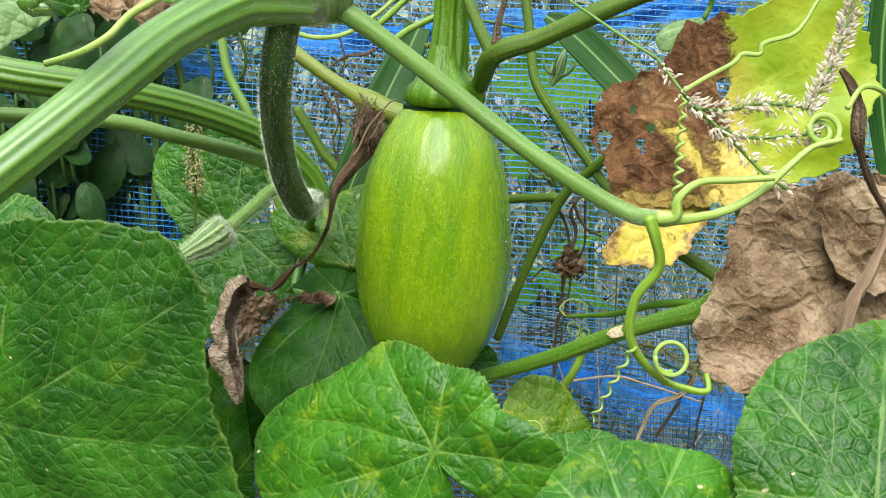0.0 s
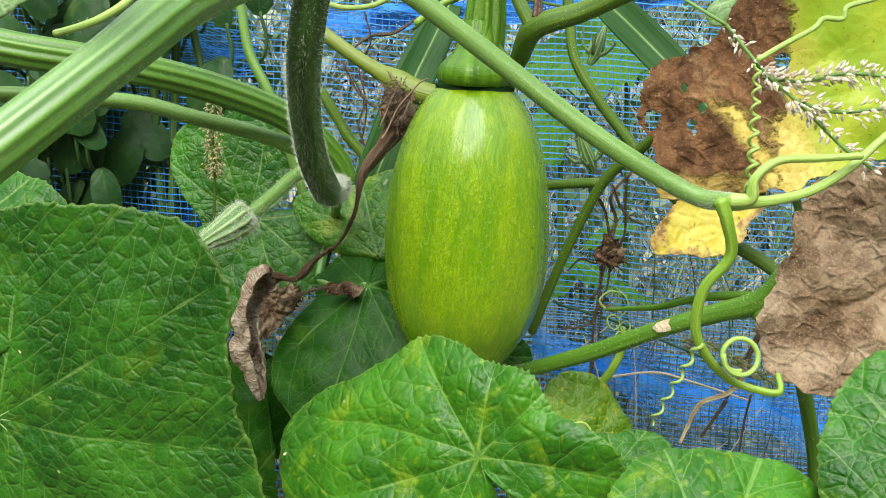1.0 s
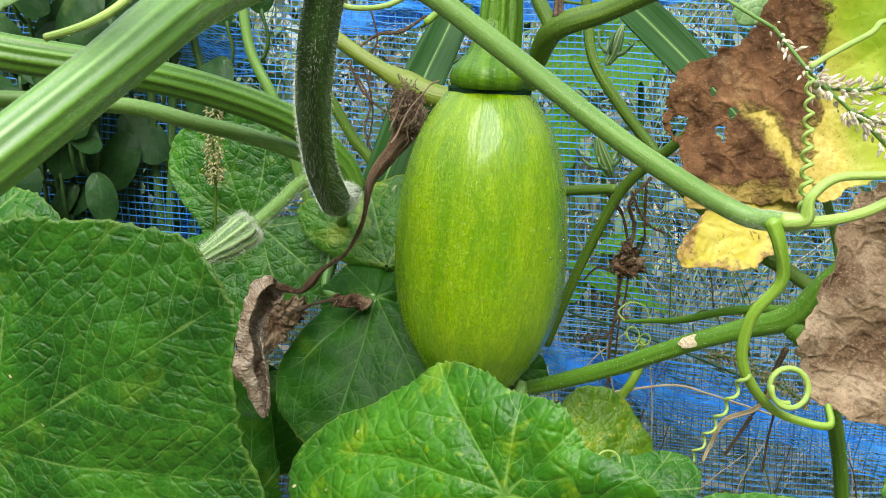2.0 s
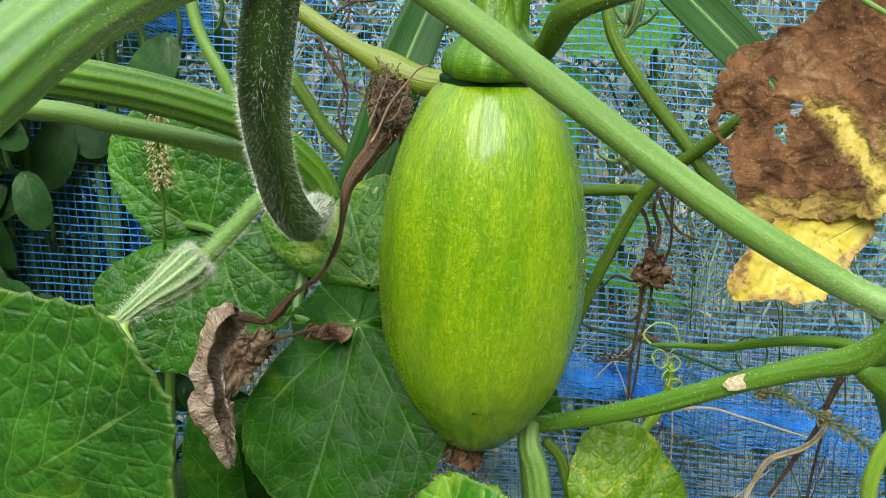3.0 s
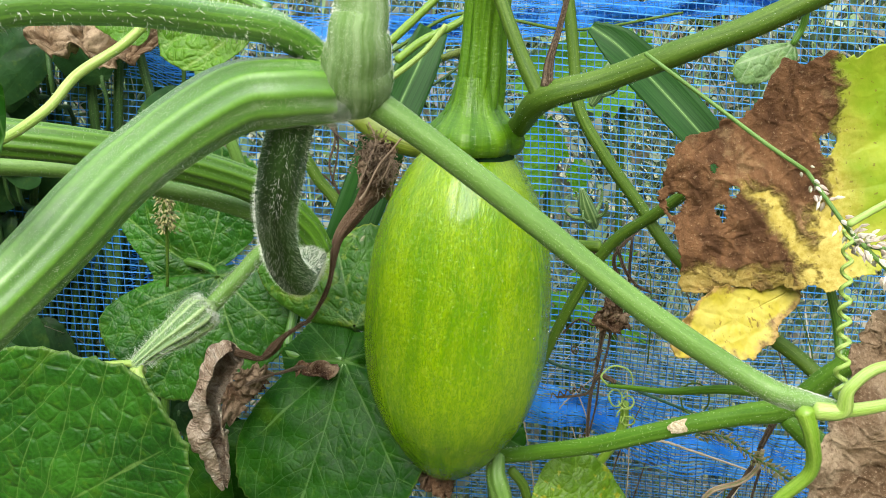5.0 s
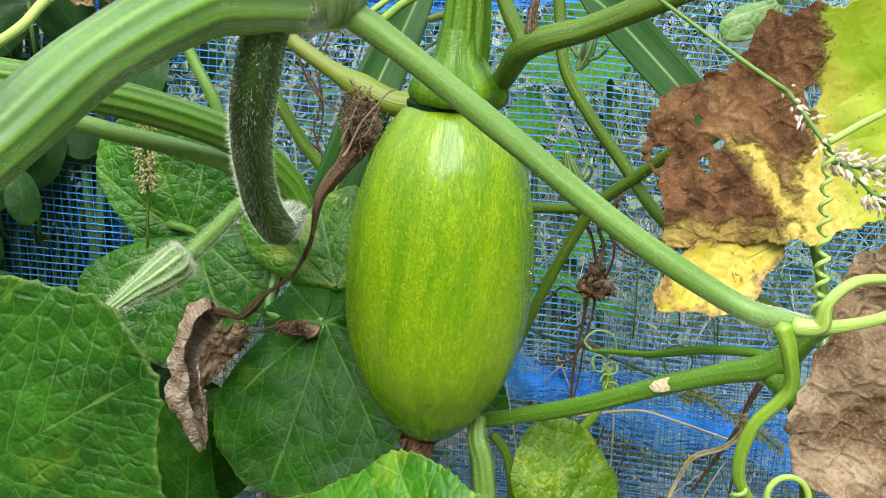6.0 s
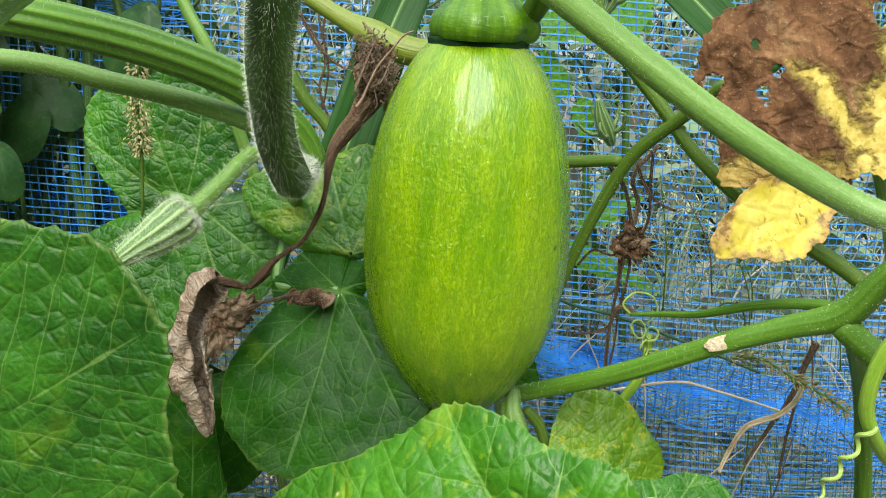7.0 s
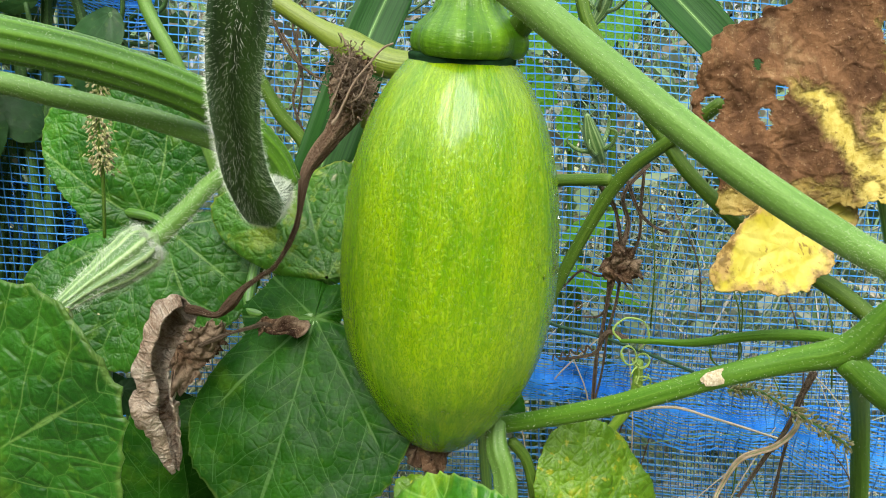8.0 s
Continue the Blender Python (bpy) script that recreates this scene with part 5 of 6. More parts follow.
# leaves of the neighbouring bush, the shade they hang in put into their dark colour
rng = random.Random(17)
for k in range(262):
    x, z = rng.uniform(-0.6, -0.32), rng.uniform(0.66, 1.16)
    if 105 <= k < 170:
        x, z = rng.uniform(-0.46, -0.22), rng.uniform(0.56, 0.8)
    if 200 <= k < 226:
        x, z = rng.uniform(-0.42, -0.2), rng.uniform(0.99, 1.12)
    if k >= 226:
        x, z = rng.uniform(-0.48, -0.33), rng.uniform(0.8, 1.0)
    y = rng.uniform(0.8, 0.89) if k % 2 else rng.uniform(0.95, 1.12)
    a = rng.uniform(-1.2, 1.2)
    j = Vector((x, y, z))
    leaf("bush_leaf", j, (math.sin(a), -0.3, -math.cos(a) if rng.random() < 0.6 else math.cos(a)), (rng.uniform(-0.5, 0.5), -0.8, rng.uniform(0.1, 0.7)), rng.uniform(0.035, 0.07), SHADED_FOLIAGE,
         "oval green bush leaf, deep shade put into its dark colour", group="bush leaves", seed=30 + k, offset=0.86, notch=0.05, lobes=0.0, teeth=0.0, width=rng.uniform(0.45, 0.75), rings=14, step=4, fold=0.15, bend=0.6, thick=0.0,
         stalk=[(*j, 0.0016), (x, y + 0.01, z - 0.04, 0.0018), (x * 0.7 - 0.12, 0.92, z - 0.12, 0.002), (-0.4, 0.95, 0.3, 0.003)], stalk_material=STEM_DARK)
for k in range(7):
    x = -0.5 + 0.045 * k
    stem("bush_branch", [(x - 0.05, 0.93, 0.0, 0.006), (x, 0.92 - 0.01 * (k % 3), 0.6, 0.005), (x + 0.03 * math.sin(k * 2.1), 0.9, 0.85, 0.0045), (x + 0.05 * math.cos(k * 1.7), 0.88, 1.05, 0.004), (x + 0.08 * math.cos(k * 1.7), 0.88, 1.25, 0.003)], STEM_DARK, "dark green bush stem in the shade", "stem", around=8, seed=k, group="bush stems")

# leaves of plants close behind the net, the full light on them put into their colour
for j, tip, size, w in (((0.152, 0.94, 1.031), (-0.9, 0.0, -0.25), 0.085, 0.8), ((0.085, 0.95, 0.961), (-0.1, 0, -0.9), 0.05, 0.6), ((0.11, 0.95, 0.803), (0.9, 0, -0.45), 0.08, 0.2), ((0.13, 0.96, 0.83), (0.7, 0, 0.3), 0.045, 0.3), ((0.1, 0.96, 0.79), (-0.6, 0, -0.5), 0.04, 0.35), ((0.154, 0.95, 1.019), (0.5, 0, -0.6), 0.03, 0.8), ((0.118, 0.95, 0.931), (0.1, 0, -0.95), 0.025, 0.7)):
    leaf("leaf_beyond_net", j, tip, (0.1, -0.9, 0.4), size, LEAF_SUN, "green leaf just beyond the net, sunlight put into its bright colour", group="leaves beyond the net", seed=int(size * 1000), offset=0.5, notch=0.1, lobes=0.12, ragged=0.25, width=w, rings=20, step=3, thick=0.0,
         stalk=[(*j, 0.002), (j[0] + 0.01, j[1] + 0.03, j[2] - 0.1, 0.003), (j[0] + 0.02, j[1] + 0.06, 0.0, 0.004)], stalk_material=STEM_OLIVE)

# ---- withered and dry leaves ----
leaf("withered_leaf", (0.1757, 0.6019, 0.938), (0.05, 0.0, 1.0), (-0.200, -0.972, 0.120), 0.0976, WITHERED,
     "yellow leaf half dead and brown with holes", shape=[(0.772, 0.0), (0.141, 0.153), (-0.116, 0.185), (-0.032, 0.02), (-0.009, 0.001), (0.001, -0.005), (-0.012, -0.047), (0.003, -0.012), (0.005, -0.009), (-0.004, -0.011), (0.005, 0.007), (0.003, -0.009), (-0.004, 0.002)], rib=0.012, half_dead=True, seed=0, notch=0.0, ragged=0.08, teeth=0.006, step=1, crumple=0.06, crumple_scale=2.6, rings=64,
     holes=((-0.67, -0.09, 0.05), (-0.36, 0.01, 0.028), (-0.42, -0.11, 0.026), (0.11, 0.3, 0.045), (-0.48, 0.13, 0.02), (-0.4, -0.16, 0.016)), waves=((3, 0.1, 0.4), (5, 0.07, 1.0), (9, 0.03, 0.5)), rib_material=VEIN_DRY,
     stalk=[(0.1757, 0.604, 0.938, 0.0018), (0.2, 0.625, 0.904, 0.0026), (0.222, 0.64, 0.852, 0.003), (0.217, 0.62, 0.809, 0.0034)])
leaf("yellow_leaf", (0.1455, 0.6075, 0.8675), (-0.9, -0.1, -0.45), (0.0, -0.979, 0.2), 0.05, YELLOW_LEAF,
     "torn bright yellow leaf end with brown specks", shape=[(0.542, 0.0), (-0.015, -0.013), (0.155, 0.015), (-0.02, 0.021), (0.072, -0.005), (0.005, 0.018), (0.035, 0.004), (-0.003, -0.005), (0.023, 0.01)], seed=3, notch=0.0, ragged=0.05, roll=-0.7, rib_material=VEIN_YELLOW, stalk=[(0.1455, 0.612, 0.8675, 0.0012), (0.152, 0.614, 0.88, 0.0014), (0.16, 0.612, 0.9, 0.0014)], stalk_material=STEM_YELLOW)
leaf("dry_leaf", *((0.233, 0.49, 0.844), (-0.702, 0.072, -0.709), (-0.201, -0.974, 0.100), 0.0988), DRY,
     "large crumpled grey-brown dead leaf", shape=[(0.644, 0.000), (0.131, 0.133), (0.046, 0.034), (0.027, 0.031), (0.023, 0.020), (0.010, 0.034), (-0.002, 0.017)], rim=0.000, seed=5, notch=0.0, ragged=0.06, crumple=0.13, crumple_scale=2.6, rings=70, waves=((3, 0.14, 0.9), (7, 0.07, 2.0), (13, 0.03, 0.6)), holes=((0.12, -0.72, 0.05),), rib_material=VEIN_DRY, ground=True)


def rolled_leaf(points, gaps, facing, label, material, seed=0):
    """A dead leaf rolled lengthwise into a crumpled sheath, open along one side. gaps: degrees left open at each point."""
    th = thing("dry_leaf", points[0], label, "leaf")
    line = spline([(*p, g) for p, g in zip(points, gaps)], 10)
    out = Vector(facing).normalized()
    v, uv, m = [], [], 41
    for i, (x, y, z, r, gap) in enumerate(line):
        tan = Vector(line[min(i + 1, len(line) - 1)][:3]) - Vector(line[max(i - 1, 0)][:3])
        s2 = tan.cross(out).normalized()
        o2 = s2.cross(tan).normalized()
        for k in range(m):
            a = math.radians(gap / 2 + (360 - gap) * k / (m - 1))
            d = o2 * math.cos(a) + s2 * math.sin(a)
            q = Vector((x, y, z)) + d * r
            lump = 0.0
            for o in range(3):
                lump += (abs(noise.noise(Vector((d.x * 1.6, d.y * 1.6, z * 70)) * (1.7 ** o) + Vector((seed, o, 0)))) - 0.25) / (1.6 ** o)
            q += d * r * (0.5 * lump) + Vector((0, 0, 0.25 * r * noise.noise(Vector((a * 1.2, z * 90, seed)))))
            v.append(tuple(q))
            uv.append((a * 0.01, i * 0.0025))
    f = [(i * m + k, i * m + k + 1, (i + 1) * m + k + 1, (i + 1) * m + k) for i in range(len(line) - 1) for k in range(m - 1)]
    b = part("blade", v, f, material, th, uvs={"leaf": uv})
    md = b.modifiers.new("thickness", "SOLIDIFY")
    md.thickness, md.offset = 0.0007, 0.0
    back = [(p[0] - out.x * p[3] * 0.9, p[1] - out.y * p[3] * 0.9, p[2], 0.0008) for p in points]
    rv, rf, ruv = tube(back, 6, 4)
    part("vein", rv, rf, VEIN_DRY, th, uvs=ruv)
    return th


rolled_leaf([(-0.153, 0.705, 0.823, 0.006), (-0.158, 0.705, 0.819, 0.0105), (-0.164, 0.705, 0.811, 0.0115), (-0.169, 0.705, 0.798, 0.0105), (-0.174, 0.705, 0.787, 0.009), (-0.173, 0.705, 0.775, 0.0095), (-0.175, 0.705, 0.764, 0.0125), (-0.171, 0.705, 0.754, 0.0095), (-0.168, 0.705, 0.741, 0.0065), (-0.166, 0.705, 0.732, 0.005), (-0.165, 0.705, 0.726, 0.0025)], (110, 120, 130, 120, 70, 55, 50, 55, 60, 60, 40), (0.75, -0.62, 0.1),
            "rolled brown dead leaf hanging from a dry stalk", DRY_PALE, 6)
leaf("dry_leaf", *((0.23, 0.478, 0.848), (-0.390, 0.312, 0.866), (-0.301, -0.932, 0.201), 0.0650), DRY,
     "pale folded lobe of a dead leaf", shape=[(0.327, 0.000), (0.315, 0.196), (0.100, 0.123), (0.027, 0.043), (0.018, 0.016), (0.017, 0.004), (0.026, 0.009), (0.019, 0.013), (0.013, 0.006)], rim=0.004, seed=15, notch=0.0, ragged=0.04, crumple=0.12, crumple_scale=2.6, rings=50, waves=((3, 0.12, 0.3), (7, 0.06, 2.0), (11, 0.03, 0.2)), rib_material=VEIN_DRY,
     stalk=[(*(0.229, 0.476, 0.849), 0.0026), (*(0.221, 0.474, 0.838), 0.003), (*(0.218, 0.474, 0.827), 0.0032), (*(0.218, 0.476, 0.812), 0.0034)], stalk_material=STEM_STRAW)
stem("dry_stalk", [(0.232, 0.46, 0.884, 0.0016), (0.23, 0.462, 0.871, 0.0022), (0.224, 0.464, 0.854, 0.0028), (0.218, 0.466, 0.842, 0.0032), (0.215, 0.468, 0.828, 0.0036), (0.215, 0.47, 0.813, 0.0038)], STEM_TAN, "rough brown withered leaf stalk", "dry stalk", ridges=5, depth=0.15, around=16, seed=77, bumpy=0.2)
leaf("dry_leaf", *((-0.143, 0.695, 0.807), (-0.398, 0.069, -0.915), (0.304, -0.931, -0.202), 0.0362), DRY_DARK,
     "inner curl of a dead leaf with small holes", shape=[(0.378, 0.000), (0.142, -0.043), (0.119, 0.013), (0.090, 0.034), (0.061, 0.036), (0.037, 0.028), (0.022, 0.016)], rim=0.000, seed=8, notch=0.0, ragged=0.25, crumple=0.22, crumple_scale=3.6, waves=((3, 0.2, 0.9), (5, 0.1, 2.0)), rib_material=VEIN_DRY, holes=((-0.2, 0.5, 0.1),))
leaf("dry_leaf", *((-0.178, 0.6, 1.025), (-0.990, -0.058, -0.131), (0.000, -0.914, 0.406), 0.0590), DRY, "small crumpled dead leaf among the shoots", shape=[(0.276, 0.000), (0.212, -0.134), (0.150, -0.006), (0.111, -0.014), (0.073, 0.013), (0.051, 0.020), (0.041, 0.021), (0.021, 0.014), (0.016, 0.022)], rim=0.000, seed=7, crumple=0.25, notch=0.0, rib_material=VEIN_DRY,
     stalk=[(*(-0.178, 0.6, 1.025), 0.002), (*(-0.162, 0.57, 1.033), 0.002), (*(-0.14, 0.53, 1.03), 0.002)], stalk_material=STEM_DRY)
stem("dry_tendril", [(-0.145, 0.69, 0.804, 0.0014), (-0.13, 0.69, 0.81, 0.001), (-0.118, 0.692, 0.813, 0.0011), (-0.11, 0.7, 0.813, 0.0018), (-0.098, 0.705, 0.811, 0.0019), (-0.087, 0.715, 0.807, 0.0012)], STEM_DRY, "shrivelled dry stalk lying on a leaf", "dry stalk", ridges=4, depth=0.25, around=10, seed=40, bumpy=0.5)
leaf("dry_leaf", *((-0.11, 0.698, 0.812), (0.992, 0.059, -0.115), (0.101, -0.909, 0.404), 0.0260), DRY_DARK, "small crumbled dead leaf lying on a green leaf", shape=[(0.226, 0.000), (0.244, -0.025), (0.149, -0.040), (0.124, -0.028), (0.082, -0.015), (0.056, -0.007), (0.049, 0.002)], rim=0.000, seed=41, notch=0.0, crumple=0.4, crumple_scale=3.0, ragged=0.15, rings=24, step=4, rib_material=VEIN_DRY)
RUSTY = [(-0.057, 0.72, 0.944, 0.0062), (-0.062, 0.715, 0.932, 0.0068), (-0.071, 0.71, 0.918, 0.0056), (-0.079, 0.708, 0.908, 0.0034), (-0.086, 0.705, 0.896, 0.0021), (-0.091, 0.7, 0.869, 0.0016), (-0.102, 0.7, 0.848, 0.0014), (-0.111, 0.7, 0.841, 0.0019), (-0.121, 0.7, 0.834, 0.0015), (-0.13, 0.7, 0.824, 0.002), (-0.137, 0.7, 0.819, 0.0016), (-0.147, 0.702, 0.821, 0.0024), (-0.154, 0.704, 0.822, 0.002)]
rusty = stem("dry_stalk", RUSTY, STEM_RUST, "withered brown twisted stalk", "dry stalk", ridges=4, depth=0.24, around=16, seed=12, bumpy=0.6, per=14)
hv, hf = spikes(RUSTY, 2600, 0.0011, 0.00011, seed=78, lean=0.9)
tagged(part("fuzz", hv, hf, DEAD, rusty, "brown flaking fibres", smooth=False), kind="stuff")
clump = thing("withered_flower", (-0.061, 0.72, 0.948), "shrivelled brown flower clump at a stem joint", "dead flower")
for k, (q, tip, size) in enumerate((((-0.055, 0.715, 0.958), (-0.3, -0.2, -0.9), 0.015), ((-0.059, 0.71, 0.953), (-0.7, -0.3, -0.6), 0.013), ((-0.062, 0.708, 0.945), (-0.4, -0.3, -0.5), 0.012))):
    v, f, uv, _ = leaf_mesh(q, tip, (0.2 - 0.1 * k, -0.9, 0.1), size, crumple=0.75, crumple_scale=3.5, rings=18, step=4, width=0.8, ragged=0.3, seed=k + 70)
    part("withered_petal", v, f, DRY_DARK, clump, "crumpled brown petal", uvs=uv)
curl_rng = np.random.RandomState(73)


def crumbs(count, centre, spread, thick):
    """Short curled shreds heaped round a centre, longest the way it hangs."""
    v, f, uv = [], [], []
    for _ in range(count):
        p = np.array(centre) + curl_rng.randn(3) * np.array(spread)
        d = curl_rng.randn(3)
        line = []
        for k in range(5):
            line.append((*p, thick * curl_rng.uniform(0.5, 1.3) * (1 - 0.12 * k)))
            d = d + curl_rng.randn(3) * 0.9
            p = p + d / np.linalg.norm(d) * 0.0012
        lv, lf, luv = tube(line, 5, 3, 0, 0.0, 0.3)
        f += [tuple(q + len(v) for q in g) for g in lf]
        v += lv
        uv += luv["tube"]
    return v, f, {"tube": uv}


for centre, spread, mat, name in (((-0.06, 0.708, 0.95), (0.0045, 0.004, 0.0085), STEM_DRY, "dark brown crumbled petal tissue"), ((-0.062, 0.704, 0.951), (0.0045, 0.003, 0.008), STEM_TAN, "tan brown crumbled petal tissue"), ((-0.053, 0.704, 0.944), (0.004, 0.003, 0.006), STEM_TAN, "tan brown crumbled petal tissue")):
    v, f, uv = crumbs(240, centre, spread, 0.00042)
    tagged(part("crumbled_tissue", v, f, mat, clump, name, uvs=uv), kind="stuff")
for k, line in enumerate(([(-0.065, 0.712, 0.975, 0.0005), (-0.06, 0.705, 0.963, 0.0006), (-0.064, 0.7, 0.951, 0.0006), (-0.071, 0.7, 0.934, 0.0009)], [(-0.036, 0.705, 0.969, 0.0006), (-0.042, 0.702, 0.966, 0.0007), (-0.049, 0.7, 0.958, 0.0007), (-0.058, 0.698, 0.947, 0.0008), (-0.066, 0.7, 0.931, 0.001), (-0.07, 0.7, 0.925, 0.0013)], [(-0.05, 0.7, 0.951, 0.0005), (-0.055, 0.698, 0.94, 0.0006), (-0.062, 0.7, 0.936, 0.0005)])):
    v, f, uv = tube(line, 6, 6)
    part("dry_filament", v, f, STEM_TAN, clump, "thin brown filament", uvs=uv)

# ---- stems behind ----
stem("yellowing_stem", [(-0.127, 0.76, 1.015, 0.006), (-0.1, 0.755, 0.995, 0.0058), (-0.077, 0.75, 0.98, 0.0066), (-0.059, 0.745, 0.97, 0.0098), (-0.04, 0.74, 0.961, 0.0092), (-0.02, 0.74, 0.958, 0.0085)], STEM_YELLOW, "yellowing vine stem with dark flecks", "vine stem", around=18, seed=13)
stem("yellow_stub", [(-0.054, 0.735, 0.961, 0.0035), (-0.052, 0.73, 0.944, 0.0032), (-0.052, 0.73, 0.923, 0.003)], STEM_YELLOW, "short yellow stalk end", "stem", around=10)
stem("forked_stem", [(0.015, 0.68, 0.96, 0.0065), (0.027, 0.65, 0.975, 0.0065), (0.035, 0.61, 0.99, 0.0074), (0.065, 0.6, 0.999, 0.0064), (0.103, 0.585, 1.014, 0.0062), (0.137, 0.575, 1.027, 0.006), (0.175, 0.565, 1.046, 0.006)], STEM_OLIVE, "olive green vine stem rising to a fork", "vine stem", around=20, hairs=400, hair=0.0012, ridges=6, depth=0.03, seed=14)
stem("fork_branch", [(0.033, 0.61, 0.991, 0.0051), (0.025, 0.615, 1.008, 0.0043), (0.017, 0.62, 1.029, 0.0039), (0.008, 0.63, 1.057, 0.0039)], STEM_OLIVE, "short olive green branch of a fork", "vine stem", around=14, seed=15)
stem("brown_shoot", [(0.036, 0.605, 0.996, 0.0035), (0.037, 0.605, 1.009, 0.0024), (0.042, 0.605, 1.027, 0.0016), (0.047, 0.605, 1.048, 0.0014)], STEM_DRY, "thin withered red-brown shoot", "dry stalk", around=8, seed=16)
stem("winding_stem", [(0.063, 0.72, 1.076, 0.0038), (0.069, 0.715, 1.022, 0.004), (0.073, 0.71, 0.985, 0.004), (0.09, 0.705, 0.954, 0.004), (0.111, 0.7, 0.925, 0.004), (0.132, 0.69, 0.894, 0.0041), (0.166, 0.675, 0.86, 0.0046), (0.2, 0.655, 0.836, 0.0049), (0.216, 0.64, 0.821, 0.005)], STEM_OLIVE, "winding green vine stem before the net", "vine stem", around=14, hairs=300, hair=0.0012, seed=17)
stem("cross_stem", [(0.047, 0.76, 0.769, 0.0037), (0.061, 0.75, 0.809, 0.0039), (0.08, 0.735, 0.856, 0.0039), (0.098, 0.715, 0.894, 0.004), (0.121, 0.69, 0.918, 0.004), (0.138, 0.67, 0.936, 0.0037)], STEM_OLIVE, "slanting green vine stem beside the fruit", "vine stem", around=14, hairs=250, hair=0.0012, seed=18)
stem("short_stem", [(0.046, 0.75, 0.889, 0.0039), (0.073, 0.735, 0.891, 0.0039), (0.092, 0.72, 0.892, 0.0037)], STEM_OLIVE, "short green vine stem at a joint", "vine stem", around=12, seed=19)
stem("creeping_vine", [(0.019, 0.715, 0.743, 0.0049), (0.043, 0.7, 0.752, 0.0054), (0.084, 0.665, 0.772, 0.0058), (0.128, 0.635, 0.795, 0.0059), (0.158, 0.62, 0.807, 0.0061), (0.181, 0.605, 0.817, 0.0077), (0.195, 0.59, 0.84, 0.0063), (0.217, 0.57, 0.868, 0.0063)], STEM, "green vine stem with a pale corky scar", "vine stem", ridges=6, depth=0.04, around=28, hairs=2500, hair=0.0012, seed=20)
stem("low_branch", [(0.18, 0.605, 0.811, 0.007), (0.191, 0.6, 0.8, 0.007), (0.207, 0.59, 0.786, 0.007)], STEM, "green vine stem leaving a hairy joint", "vine stem", around=18, hairs=250, seed=21)
stem("low_branch", [(0.19, 0.615, 0.808, 0.0055), (0.22, 0.66, 0.775, 0.0054), (0.246, 0.7, 0.74, 0.0054), (0.272, 0.74, 0.678, 0.0056), (0.285, 0.76, 0.619, 0.0056)], STEM, "green vine stem leaving a hairy joint", "vine stem", around=18, hairs=150, seed=22)
stem("low_leaf_stalk", [(0.021, 0.69, 0.755, 0.005), (0.02, 0.683, 0.743, 0.0064), (0.024, 0.68, 0.728, 0.0066), (0.027, 0.68, 0.697, 0.0066)], STEM_SOFT, "pale ridged leaf stalk under the fruit", "leaf stalk", ridges=6, depth=0.09, around=30, hairs=300, seed=23)
stem("low_shoot", [(0.033, 0.71, 0.736, 0.0036), (0.042, 0.71, 0.724, 0.0036), (0.047, 0.71, 0.704, 0.0034), (0.049, 0.71, 0.682, 0.0034)], STEM_OLIVE, "thin green shoot under the fruit", "stem", around=10, seed=24)
stem("curling_tendril", [(0.186, 0.61, 0.817, 0.0036), (0.176, 0.63, 0.817, 0.0032), (0.155, 0.65, 0.813, 0.0029), (0.132, 0.68, 0.802, 0.0024), (0.116, 0.7, 0.798, 0.0018), (0.1, 0.715, 0.795, 0.0013)], STEM, "thin green tendril stem ending in curls", "tendril", around=10, seed=25)
stem("garden_twine", [(0.069, 0.8, 0.79, 0.0012), (0.079, 0.8, 0.785, 0.0012), (0.117, 0.8, 0.774, 0.0012), (0.167, 0.8, 0.754, 0.0012), (0.222, 0.8, 0.731, 0.0012)], TWINE, "dark green garden twine", "twine", around=8, seed=26)
stem("dry_vine", [(0.124, 0.745, 0.9, 0.001), (0.108, 0.745, 0.881, 0.0013), (0.113, 0.75, 0.861, 0.0013), (0.105, 0.75, 0.835, 0.002), (0.103, 0.755, 0.816, 0.0012), (0.102, 0.76, 0.8, 0.0014), (0.1, 0.765, 0.78, 0.0011), (0.098, 0.765, 0.765, 0.0013), (0.097, 0.77, 0.72, 0.0012)], STEM_DRY, "dead grey-brown vine hanging before the net", "dry stalk", ridges=3, depth=0.3, around=9, seed=27, bumpy=0.5)
leaf("dry_leaf", (0.105, 0.745, 0.841), (0.5, 0, -0.8), (-0.2, -0.95, 0.1), 0.019, DRY_DARK, "tiny shrivelled dead leaf on a dead vine", seed=9, crumple=0.5, crumple_scale=2.4, ragged=0.35, width=0.8, rings=24, step=3)

# ---- strap leaves ----
strap("strap_leaf", [(0.085, 0.74, 1.04), (0.104, 0.735, 1.026), (0.132, 0.73, 0.998), (0.16, 0.72, 0.966), (0.179, 0.71, 0.941)], (0.008, 0.026, 0.03, 0.027, 0.02), (0, -1, 0.15), "dark green strap leaf with a pale midrib")
strap("strap_leaf", [(-0.021, 0.8, 1.042), (-0.033, 0.79, 1.014), (-0.052, 0.775, 0.972), (-0.072, 0.765, 0.918), (-0.092, 0.76, 0.869)], (0.022, 0.03, 0.034, 0.034, 0.03), (0, -1, 0.15), "dark green strap leaf with a pale midrib")

